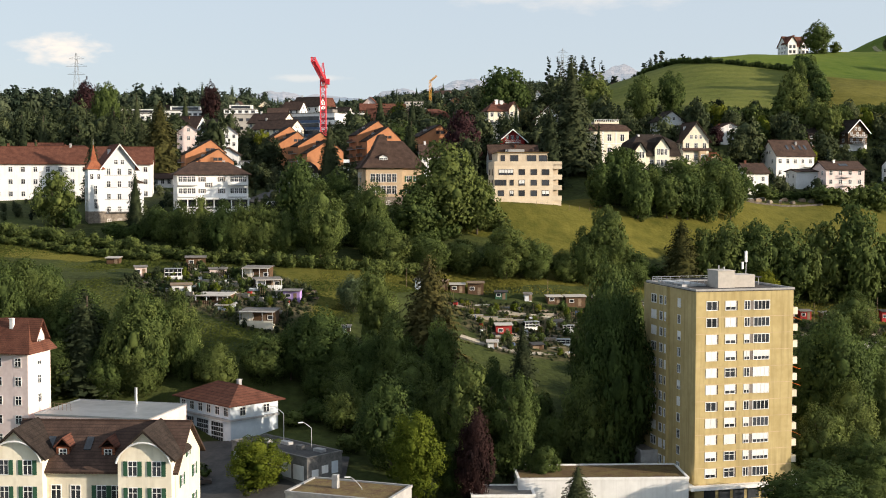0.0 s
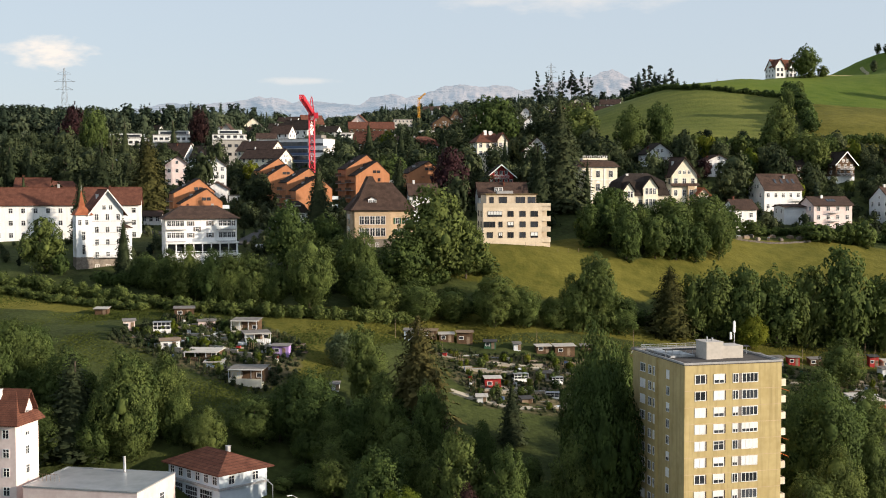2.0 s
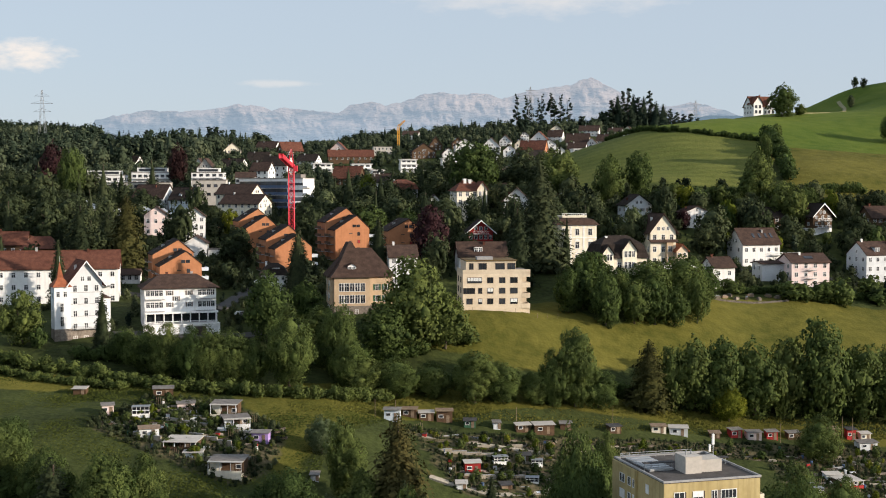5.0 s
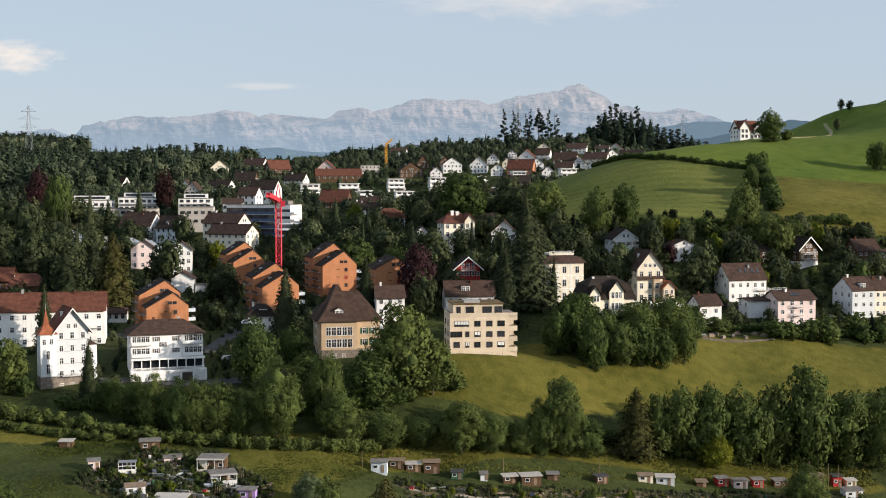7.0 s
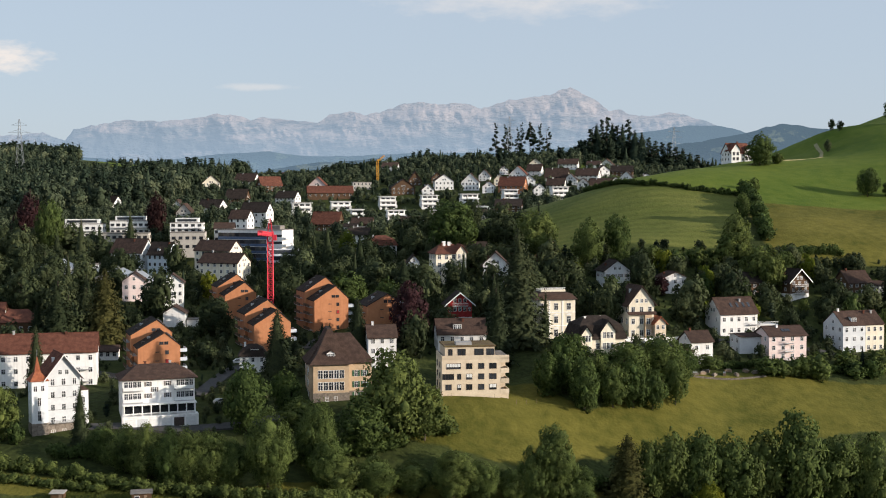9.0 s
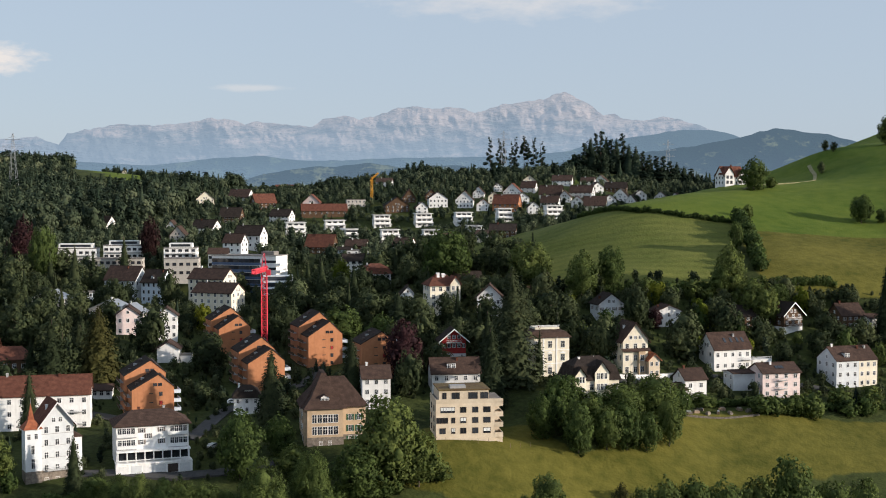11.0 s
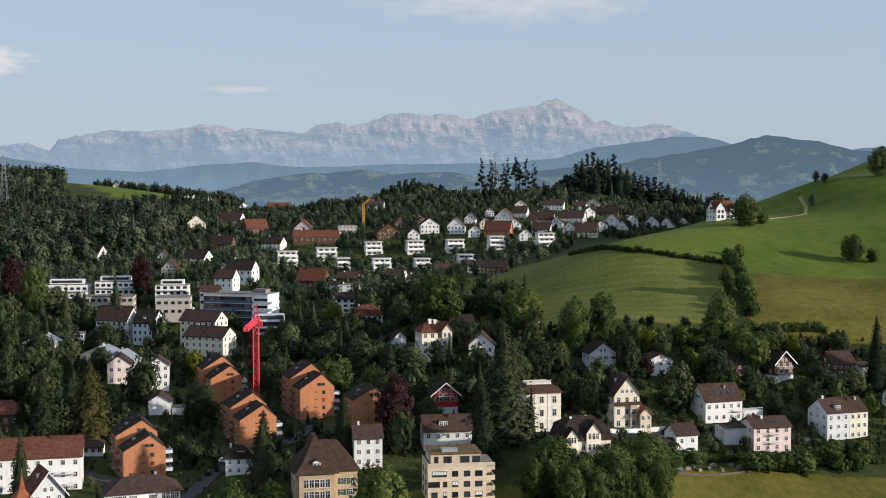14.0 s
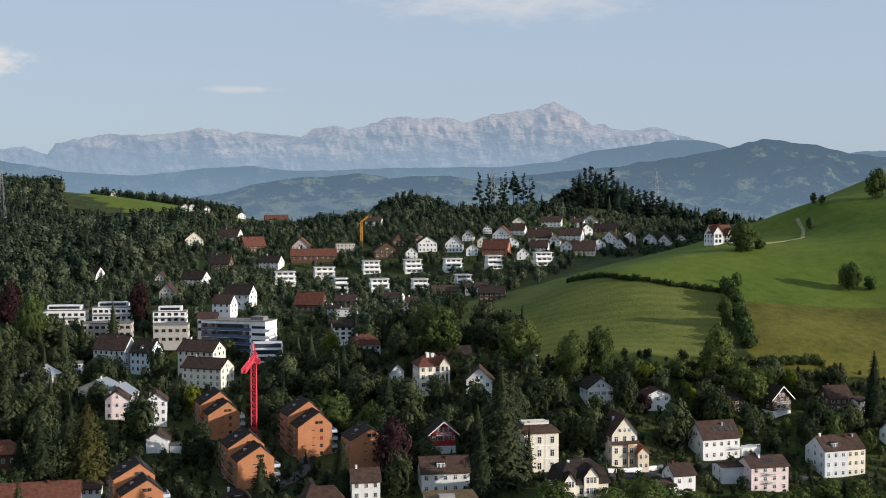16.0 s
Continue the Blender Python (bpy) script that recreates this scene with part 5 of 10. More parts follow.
fire = house("fire_station", "pale blue fire station with a red hip roof and glazed doors", -43.3, 227.3, -45, 16, 10.5, 7.0, 2.7, "hip", "blue", "tile_rd", 1, 0, 0, over=1.0, z=3.6, chimneys=((0.62, 0.6),), hipf=0.9, category="fire station")
for i in range(3):
    at = on_face("front", -5.2 + i * 4.6, 0.1, 16, 10.5)
    b = Shape().box(-1.9, -0.08, 0, 1.9, 0, 3.6)
    gate = b.link("bay_door", M["blue"], fire, at)
    g = Shape()
    for a in range(5):
        for c in range(4):
            g.box(-1.75 + a * 0.72, -0.11, 0.15 + c * 0.86, -1.15 + a * 0.72, -0.08, 0.85 + c * 0.86)
    g.link("bay_glazing", M["glass"], gate)
for face, n, span in (("front", 6, 16), ("right", 2, 10.5)):
    for i in range(n):
        window(fire, on_face(face, -span / 2 + span * (i + 0.5) / n, 4.95, 16, 10.5), 1.15, 1.4, "old")
Shape().box(-8.3, -0.5, 4.1, 8.3, -0.02, 4.45).box(8.02, -0.4, 4.1, 8.4, 10.6, 4.45).link("cornice", M["grey"], fire)

pinkhall = flat_hall("pink_workshop", "low pale pink workshop with a zinc sheet roof", -59.5, 211.5, -13, 21, 15, 2, 8.4, "pink", "metal", 0.25)
for i in range(4):
    window(pinkhall, on_face("front", -6.5 + i * 4.2, 4.6, 21, 15), 2.4, 1.9, "triple")
window(pinkhall, on_face("right", -3, 4.6, 21, 15), 1.6, 1.7, "old")
window(pinkhall, on_face("right", 2, 4.6, 21, 15), 1.6, 1.7, "old")
Shape().bar((1.5, 13.5, 8.4), (1.5, 13.5, 11.4), 0.28).link("flue", M["steel"], pinkhall)
ra = Shape()
for i in range(6):
    ra.bar((-10 + i * 0.8, 4, 8.6), (-10 + i * 0.8, 4, 9.8), 0.04)
ra.bar((-10, 4, 9.8), (-6, 4, 9.8), 0.04)
ra.link("railing", M["wood"], pinkhall)

tenement = house("pink_tenement", "tall pale pink tenement with a steep red-brown tiled roof", -82, 217.3, -12, 22, 7.6, 19.8, 5.6, "hip", "pink", "tile_rd", 6, 6, 1, shutter=None, over=0.9, z=1, gable=2, chimneys=((0.8, 0.35), (0.3, 0.5)), category="house")

wg = Shape().prism([(2.0, 18), (5.6, 18), (5.6, 22.2), (3.8, 25.0), (2.0, 22.2)], 6.5, 11.05, "x").link("cross_gable", M["pink"], tenement)
Shape().prism([(1.5, 21.6), (3.8, 25.1), (6.1, 21.6), (6.1, 21.9), (3.8, 25.5), (1.5, 21.9)], 4.5, 11.9, "x").link("gable_roof", M["tile_rd"], wg)
window(wg, pose(11.05, 3.8, 20.4, 0, 0, 90), 0.9, 1.4, "old")
cream = house("cream_house", "cream house with green shutters, dark tiled roof and curved white gables", -42.5, 151, -3, 20.5, 12, 18.6, 4.4, "gx", "cream", "tile_br", 5, 0, 2, shutter="shutter", over=0.8, z=-3, gable=1, chimneys=(), hipf=0.5)
for gx_, gw in ((6.9, 6.5), (-8.8, 6.5)):
    wg = Shape().prism([(gx_ - gw / 2, -4), (gx_ + gw / 2, -4), (gx_ + gw / 2, 20.3), (gx_, 23.3), (gx_ - gw / 2, 20.3)], -1.4, 3, "y").link("gable_wing", M["cream"], cream)
    Shape().prism([(gx_ - gw / 2 - 0.6, 19.8), (gx_, 23.3), (gx_ + gw / 2 + 0.6, 19.8), (gx_ + gw / 2 + 0.6, 20.1), (gx_, 23.65), (gx_ - gw / 2 - 0.6, 20.1)], -2.1, 6, "y").link("gable_roof", M["tile_dk"], wg)
    arch = Shape()
    for i in range(14):
        a0, a1 = math.pi * (0.06 + 0.88 * i / 14), math.pi * (0.06 + 0.88 * (i + 1) / 14)
        arch.bar((gx_ + math.cos(a0) * 3.35, -1.95, 19.0 + math.sin(a0) * 3.1), (gx_ + math.cos(a1) * 3.35, -1.95, 19.0 + math.sin(a1) * 3.1), 0.14)
    arch.link("curved_bargeboard", M["frame"], wg)
    for z in (1.2, 4.6, 8.0, 11.4, 14.8, 18.0):
        for u in (-1.45, 1.45):
            window(wg, pose(gx_ + u, -1.4, z), 1.0, 1.7, "old", 0, "shutter")
for z in (1.2, 4.6, 8.0, 11.4, 14.8):
    for u in (-4.4, -2.0, 1.2, 3.0):
        window(cream, pose(u, 0, z), 1.1, 1.6, "old", 0, None if u < 0 else "shutter")
for u in (-4.0, 1.6):
    dm = Shape().box(u - 0.8, 1.4, 18.6, u + 0.8, 4, 20.8).link("dormer", M["tile_or"], cream)
    Shape().prism([(u - 1.1, 20.7), (u, 21.8), (u + 1.1, 20.7), (u + 1.1, 20.9), (u, 22.0), (u - 1.1, 20.9)], 1.1, 4.6, "y").link("dormer_roof", M["tile_rd"], dm)
    window(dm, pose(u, 1.4, 19.4), 0.8, 1.1, "old")
for z in (6.0, 9.4, 12.8):
    balcony(cream, "front", -8.8, z + 1.4, 3.4, 21, 12, 2.6, "wood")

# yard of the fire station
def sheet(name, label, poly, m, lift=0.12, step=4.0):
    """A paved piece laid over the ground, following its rise."""
    p = np.array(poly, float)
    xs, ys = np.arange(p[:, 0].min(), p[:, 0].max() + step, step), np.arange(p[:, 1].min(), p[:, 1].max() + step, step)
    vs, fs, ids = [], [], {}
    for i in range(len(xs) - 1):
        for j in range(len(ys) - 1):
            if inside(np.array([xs[i] + step / 2]), np.array([ys[j] + step / 2]), [tuple(v) for v in poly])[0]:
                f = []
                for a, b in ((i, j), (i + 1, j), (i + 1, j + 1), (i, j + 1)):
                    if (a, b) not in ids:
                        ids[(a, b)] = len(vs)
                        vs.append((xs[a], ys[b], ground(xs[a], ys[b]) + lift))
                    f.append(ids[(a, b)])
                fs.append(tuple(f))
    return tagged(link(name, vs, fs, m), label, "paving", kind="structure")


def road(name, label, line, width, m, lift=0.45):
    """A road along a line of the plan, lying on the ground, with a shallow camber and thickness."""
    pts_ = []
    for (x0, y0), (x1, y1) in zip(line, line[1:]):
        n = max(2, int(math.hypot(x1 - x0, y1 - y0) / 4))
        pts_ += [(x0 + (x1 - x0) * i / n, y0 + (y1 - y0) * i / n) for i in range(n)]
    pts_.append(line[-1])
    vs, fs = [], []
    for i, (x, y) in enumerate(pts_):
        a, b = pts_[max(0, i - 1)], pts_[min(len(pts_) - 1, i + 1)]
        d = Vector((b[0] - a[0], b[1] - a[1])).normalized()
        for s in (-1, 1):
            px, py = x - d.y * width / 2 * s, y + d.x * width / 2 * s
            z = max(ground(px, py), ground(x, y) - 0.4) + lift
            vs += [(px, py, z), (px, py, z - 0.9)]
        if i:
            k = 4 * i
            fs += [(k - 4, k, k + 2, k - 2), (k - 4, k - 3, k + 1, k), (k - 2, k + 2, k + 3, k - 1)]
    return tagged(link(name, vs, fs, m), label, "road", kind="structure")


sheet("yard", "dark asphalt yard before the fire station", [(-56, 190), (-14, 190), (-18, 214), (-34, 222), (-46, 222), (-56, 214)], M["asphalt"], 0.5)


def car(x, y, yaw, m, z=None, kind="car"):
    ob = thing("car", {"dark": "dark parked car on the asphalt", "white": "white parked car beside the house", "red": "red car parked beside the house", "silver": "silver car parked beside the house"}[m], "car", Matrix.Translation((x, y, (ground(x, y) if z is None else z) + 0.55)) @ pose(0, 0, 0, 0, 0, yaw), "parked cars")
    paint = {"dark": M["dkframe"], "white": M["frame"], "red": M["crane"], "silver": M["steel"]}[m]
    Shape().prism([(-2.1, 0.25), (2.1, 0.25), (2.15, 0.7), (1.9, 0.85), (0.9, 0.95), (0.35, 1.42), (-1.3, 1.45), (-1.95, 0.95), (-2.15, 0.85)], -0.85, 0.85, "y").link("body", paint, ob)
    Shape().prism([(0.85, 0.93), (0.33, 1.36), (-1.25, 1.38), (-1.8, 0.93)], -0.87, 0.87, "y").link("windows", M["glass"], ob)
    for wx in (-1.3, 1.3):
        for s in (-0.85, 0.66):
            Shape().bar((wx, s, 0.32), (wx, s + 0.2, 0.32), 0.32, sides=10).link("wheel", M["asphalt"], ob)


car(-40, 204, 10, "dark")


def street_lamp(x, y, h, yaw, z=None):
    ob = thing("street_lamp", "grey steel street lamp with a curved arm", "street lamp", Matrix.Translation((x, y, ground(x, y) if z is None else z)) @ pose(0, 0, 0, 0, 0, yaw), "street lamps")
    s = Shape().bar((0, 0, -1), (0, 0, h * 0.86), 0.09, r2=0.06)
    p = Vector((0, 0, h * 0.86))
    for i in range(6):
        a = (i + 1) / 6 * 1.35
        q = Vector((-1.9 * math.sin(a) * 0.9, 0, h * 0.86 + h * 0.14 * math.sin(min(1.57, a * 1.3))))
        s.bar(p, q, 0.055)
        p = q
    s.link("pole", M["steel"], ob)
    Shape().box(p.x - 0.7, -0.14, p.z - 0.08, p.x + 0.1, 0.14, p.z + 0.06).link("lamp_head", M["frame"], ob)


street_lamp(-11.2, 172, 10.5, 0, -1)
street_lamp(-27.2, 213.5, 9.0, 0)
street_lamp(-22.0, 209, 8.0, 30)
street_lamp(96, 350, 8, 0)

# ---- the row of villas on the slope ----
house("long_house", "long white three-storey house with a red-brown tiled roof", -121, 387, 10, 62, 12, 11.2, 4.8, "gx", "white", "tile_rd", 3, 17, 2, shutter=None, z=45, chimneys=((0.3, 0.5), (0.6, 0.5), (0.85, 0.45)), balconies=(("front", 26.5, 1.9, 5), ("front", 26.5, 5.6, 5)))


def turret_house():
    ob = house("turret_villa", "tall white villa with a red pointed turret and a stone base", -89.4, 349, 27, 8.8, 11, 17.4, 5.6, "gy", "cool", "tile_rd", 5, 3, 3, win=(0.95, 1.65), shutter=None, over=1.1, z=37.4, gable=2, chimneys=((0.3, 0.4),), plinth=(4.6, "stone"), barge=True, balconies=(("front", 0.8, 4.7, 7.5),))
    t = Shape().box(-8.6, -0.6, -4, -4.3, 4.0, 16.3).link("turret", M["cool"], ob)
    Shape().box(-8.65, -0.65, -4, -4.25, 4.05, 4.8).link("turret_base", M["stone"], t)
    e = [(-9.1, -1.1), (-3.9, -1.1), (-3.9, 4.4), (-9.1, 4.4)]
    Shape().add([(x, y, 16.3) for x, y in e] + [(-7.5, 0.8, 18.6), (-5.8, 0.8, 18.6), (-5.8, 2.4, 18.6), (-7.5, 2.4, 18.6), (-6.65, 1.6, 23.2)],
                [(3, 2, 1, 0), (0, 1, 5, 4), (1, 2, 6, 5), (2, 3, 7, 6), (3, 0, 4, 7), (4, 5, 8), (5, 6, 8), (6, 7, 8), (7, 4, 8)]).link("spire", M["tile_or"], t)
    Shape().bar((-6.65, 1.6, 23.0), (-6.65, 1.6, 24.6), 0.05).link("finial", M["steel"], t)
    for z, h in ((5.6, 2.6), (9.6, 2.2), (13.6, 1.4)):
        for u in (-7.6, -5.7):
            window(t, pose(u if z > 10 else -6.6, -0.6, z), 0.8, h, "old")
    for z in (4.75, 8.0, 11.3, 14.5):
        Shape().box(-4.42, -0.03, z, 4.42, 0.0, z + 0.14).link("string_course", M["grey"], ob)
    for z in (6.4, 9.8, 13.0):
        window(t, pose(-8.6, 1.7, z, 0, 0, -90), 0.85, 1.6, "old")
    side = Shape().box(4.4, 3, -4, 7.4, 9, 12.5).link("stair_bay", M["cool"], ob)
    Shape().add([(4.0, 2.6, 12.5), (7.8, 2.6, 12.5), (7.8, 9.4, 12.5), (4.0, 9.4, 12.5), (4.4, 6, 14.5)], [(3, 2, 1, 0), (0, 1, 4), (1, 2, 4), (2, 3, 4), (3, 0, 4)]).link("bay_roof", M["tile_br"], side)
    for z in (5, 9):
        window(side, pose(5.9, 3, z), 1.0, 1.5, "old")


turret_house()


def white_box():
    w, d = 20.0, 12.0
    ob = house("balcony_house", "white house with long glazed balconies over a garage terrace", -65.2, 358, 17, w, d, 13.2, 3.6, "hip", "white", "tile_br", 1, 0, 0, over=0.9, z=39.2, chimneys=((0.35, 0.6), (0.7, 0.6)), hipf=0.8)
    for z in (7.6, 10.9):
        for u in (-9.0, -7.8, -6.6, -5.4, 5.4, 6.6, 7.8, 9.0):
            window(ob, pose(u, 0, z + 0.1), 0.95, 1.55, "old")
        for u in (-3.0, 2.4):
            window(ob, pose(u, 0, z + 0.3), 0.9, 1.2, "old", 0, "shutter_br")
    window(ob, pose(-1.2, 0, 9.6), 0.9, 1.2, "old", 0, "shutter_br")
    for z in (7.0, 10.3):
        for u in (-7.2, 6.9):
            balcony(ob, "front", u, z - 0.1, 5.4, w, d, 1.0, "frame", True)
    t = Shape().box(-w / 2 - 0.4, -3.2, 2.9, w / 2 + 0.6, 0, 3.3).box(-w / 2 - 0.2, -2.6, 6.2, w / 2 + 0.2, 0, 6.6).link("terrace", M["white"], ob)
    Shape().box(-w / 2 + 0.3, -0.12, 3.5, w / 2 - 0.3, 0, 6.0).link("veranda_glazing", M["glass"], t)
    p = Shape()
    for i in range(9):
        x = -w / 2 + 0.1 + i * (w - 0.5) / 8
        p.box(x, -2.5, 3.3, x + 0.28, -2.2, 6.2)
    p.box(-w / 2, -2.5, 3.9, w / 2, -2.42, 4.1)
    p.link("veranda_post", M["frame"], t)
    g = Shape().box(-w / 2 - 0.4, -3.0, -3, w / 2 + 0.6, 0, 2.9).link("garage_base", M["white"], ob)
    for i in range(6):
        Shape().box(-w / 2 + 0.3 + i * 3.35, -3.06, 0.1, -w / 2 + 3.2 + i * 3.35, -3.0, 2.5).link("garage_door", M["dkframe" if i == 4 else "cool" if i == 1 else "frame"], g)
    for z in (1.0, 4.3, 7.6, 10.9):
        for u in (-3, 2.5):
            window(ob, on_face("left", u, z, w, d), 1.0, 1.4, "old")


white_box()


def villa():
    ob = house("hipped_villa", "beige villa with a tall flared dark-tiled roof and green-blue shutters", -14.8, 374, 9, 18.5, 13, 11.0, 8.2, "hip", "tan", "tile_br", 3, 0, 3, shutter=None, over=0.9, z=43.4, chimneys=(), hipf=0.85, plinth=(2.6, "stone"))
    w = Shape().box(-8.4, -3.2, -4, 2.2, 6, 11.3).link("front_wing", M["tan"], ob)
    Shape().box(-8.45, -3.25, -4, 2.25, 6, 2.6).link("wing_base", M["stone"], w)
    e = [(-9.6, -4.3), (3.4, -4.3), (3.4, 9), (-9.6, 9)]
    i1 = [(-7.0, -1.7), (0.8, -1.7), (0.8, 9), (-7.0, 9)]
    Shape().add([(x, y, 11.0) for x, y in e] + [(x, y, 14.2) for x, y in i1] + [(-3.7, 1.4, 21.0), (-2.5, 1.4, 21.0), (-2.5, 9, 21.0), (-3.7, 9, 21.0)],
                [(3, 2, 1, 0), (0, 1, 5, 4), (1, 2, 6, 5), (2, 3, 7, 6), (3, 0, 4, 7), (4, 5, 9, 8), (5, 6, 10, 9), (6, 7, 11, 10), (7, 4, 8, 11), (8, 9, 10, 11)]).link("wing_roof", M["tile_br"], w)
    dormer(w, -3.1, -2.4, 12.4, 2.4, 1.8, 3, "gable", "tile_br", "white")
    for z in (6.9, 3.4):
        for u in (-6.0, -4.5, -3.0, -1.5, 0):
            window(w, pose(u * 1.05, -3.2, z), 1.25, 2.3, "old")
    for z in (0.2,):
        for u in (-4.4, -1.8):
            window(w, pose(u, -3.2, z), 0.9, 1.2, "old")
    for u in (4.6, 7.2):
        for z in (0.4, 3.6, 6.9):
            window(ob, pose(u, 0, z), 1.0, 1.7, "old", 0, "shutter")
    Shape().box(-9.2, -2.4, -4, -8.45, 2, 9.8).link("bay", M["tan"], ob)
    for z in (3.6, 6.9):
        window(ob, on_face("left", 2.2, z, 18.5, 13), 1.2, 1.7, "old", 0, "shutter")


villa()
house("white_cottage", "white two-storey house with a brown tiled roof", -2.6, 402, 8, 9, 8, 9.4, 3.2, "gx", "white", "tile_br", 3, 3, 2, style="triple", z=49.5)
house("red_chalet", "red-boarded chalet with white windows and a wide white-edged roof", 24.7, 450, 5, 8.6, 9, 7.6, 3.6, "gy", "red", "tile_dk", 2, 5, 2, win=(0.95, 1.3), z=57.6, over=1.3, gable=3, plinth=(2.6, "cool"), chimneys=(), barge=True, balconies=(("front", 0, 6.6, 5.5),))
house("dormer_house", "white house with a brown roof and a wide flat dormer", 23.6, 417, 6, 16.2, 9, 7.2, 4.2, "gx", "white", "tile_br", 2, 5, 2, z=51, dormers=((-1.4, 2.8, "flat"),), chimneys=((0.55, 0.4),))


def beige_block():
    w, d, h = 17.6, 14.0, 11.6
    FOOT.append((25.0, 373.5, 5, 22, 14))
    ob = thing("beige_apartment_block", "new beige brick apartment block with stacked corner balconies", "apartment block", Matrix.Translation((23.9, 373.5, 44.0)) @ pose(0, 0, 0, 0, 0, 5))
    Shape().box(-w / 2, 0, -8, w / 2, d, h).link("wall", M["beige"], ob)
    Shape().box(-w / 2, 0, h, w / 2 + 2.5, d, h + 0.35).link("roof", M["gravel"], ob)
    att = Shape().box(-w / 2 + 1.1, 1.2, h + 0.35, w / 2 - 1.6, d, h + 3.2).link("attic", M["beige"], ob)
    Shape().box(-w / 2 + 0.9, 0.9, h + 3.2, w / 2 - 1.2, d, h + 3.55).link("attic_roof", M["sedum"], att)
    Shape().box(-4.2, 3.0, h + 3.55, 0.6, 6.0, h + 4.4).link("plant_room", M["grey"], att)
    for u, ww in ((-6.1, 1.1), (-2.7, 2.2), (2.5, 2.6), (5.9, 2.2)):
        window(att, pose(u, 1.2, h + 0.75), ww, 1.75, "dark")
    parapet = Shape().box(-w / 2, -0.03, h - 0.5, w / 2 + 2.6, 0.2, h + 0.75).box(-w / 2 - 0.03, 0.2, h - 0.5, -w / 2 + 0.2, d, h + 0.75)
    parapet.link("parapet", M["beige"], ob)
    for k in range(4):
        z = 0.75 + k * 3.12
        b = Shape().box(w / 2, -0.03, z, w / 2 + 2.6, 0.2, z + 1.45).box(w / 2, 0.2, z, w / 2 + 2.6, 9, z + 0.25).box(w / 2 + 2.4, 0.2, z + 0.25, w / 2 + 2.6, 9, z + 1.45).link("balcony", M["beige"], ob)
        if k < 3:
            Shape().box(w / 2 + 0.0, 0.6, z + 0.3, w / 2 + 0.06, 8.4, z + 2.9).link("balcony_glazing", M["glass"], b)
    Shape().box(w / 2 + 0.1, 5, -4, w / 2 + 2.35, 9, h - 0.3).link("back_wall", M["beige"], ob)
    Shape().box(w / 2 + 0.0, 0.3, -4, w / 2 + 2.5, 5, 0.74).link("balcony_base", M["beige"], ob)
    for k, row in enumerate((((-6.8, 1.8), (-3.6, 1.1), (-0.6, 1.8), (3.0, 1.8), (6.5, 2.2)), ((-6.9, 3.6), (-3.6, 1.1), (-0.6, 1.8), (3.0, 1.8), (6.5, 2.2)), ((-5.3, 4.6), (-0.6, 1.8), (3.0, 1.8), (6.5, 2.2)))):
        for i, (u, ww) in enumerate(row):
            window(ob, pose(u, 0, 2.2 + k * 3.12), ww * 0.9, 1.5, "dark" if ww < 3 else "strip", (0, 1, 0, 0, 1, 0, 0)[(i + 2 * k) % 7])
    for k in range(3):
        for u in (-3.5, 2.5):
            window(ob, on_face("left", u, 2.1 + k * 3.12, w, d), 1.5, 1.6, "dark")


beige_block()
house("small_hip_villa", "small white villa with a mansard roof and dormer", -43.3, 399, 6, 8.2, 8, 5.2, 3.6, "mansard", "white", "tile_dk", 2, 3, 2, z=48, dormers=((0.6, 2.6, "flat"),), win=(0.8, 1.2))
mansion = house("cream_mansion", "cream mansion with ornate window surrounds and a flat-topped red-brown roof", 56.8, 432, 10, 13.8, 13, 13.6, 2.9, "mansard", "cream", "tile_br", 3, 3, 4, win=(1.3, 2.2), z=54.3, chimneys=((0.3, 0.3), (0.75, 0.3)), over=0.8)
crown_ = Shape().box(-4.4, 3.2, 16.0, 4.4, 9.6, 16.7).link("roof_terrace", M["cream"], mansion)
for i in range(12):
    Shape().box(-4.4 + i * 0.77, 3.2, 16.7, -4.25 + i * 0.77, 3.35, 17.3).link("baluster", M["frame"], crown_)
Shape().box(-4.5, 3.15, 17.3, 4.5, 3.4, 17.42).link("handrail", M["frame"], crown_)
for z_ in (4.45, 9.0, 13.25):
    Shape().box(-6.95, -0.16, z_, 6.95, 0.0, z_ + 0.26).link("cornice", M["white"], mansion)
for u in (-4.6, 0.0, 4.6):
    for z_ in (3.5, 8.05):
        Shape().prism([(u - 1.0, z_), (u + 1.0, z_), (u + 0.9, z_ + 0.25), (u, z_ + 0.75), (u - 0.9, z_ + 0.25)], -0.2, 0.0, "y").link("window_pediment", M["white"], mansion)
for u in (-2.3, 2.3):
    Shape().box(u - 0.25, -0.1, 0.3, u + 0.25, 0.0, 13.2).link("pilaster", M["white"], mansion)
mansard = house("mansard_villa", "cream villa with a dark mansard roof and white front gable", 66.6, 396, 12, 15.8, 12, 8.2, 7.0, "mansard", "cream", "tile_dk", 2, 6, 4, win=(1.15, 1.8), z=50.2, dormers=((-4.6, 1.5, "gable"), (4.8, 1.5, "gable")), chimneys=((0.25, 0.4), (0.6, 0.5)))


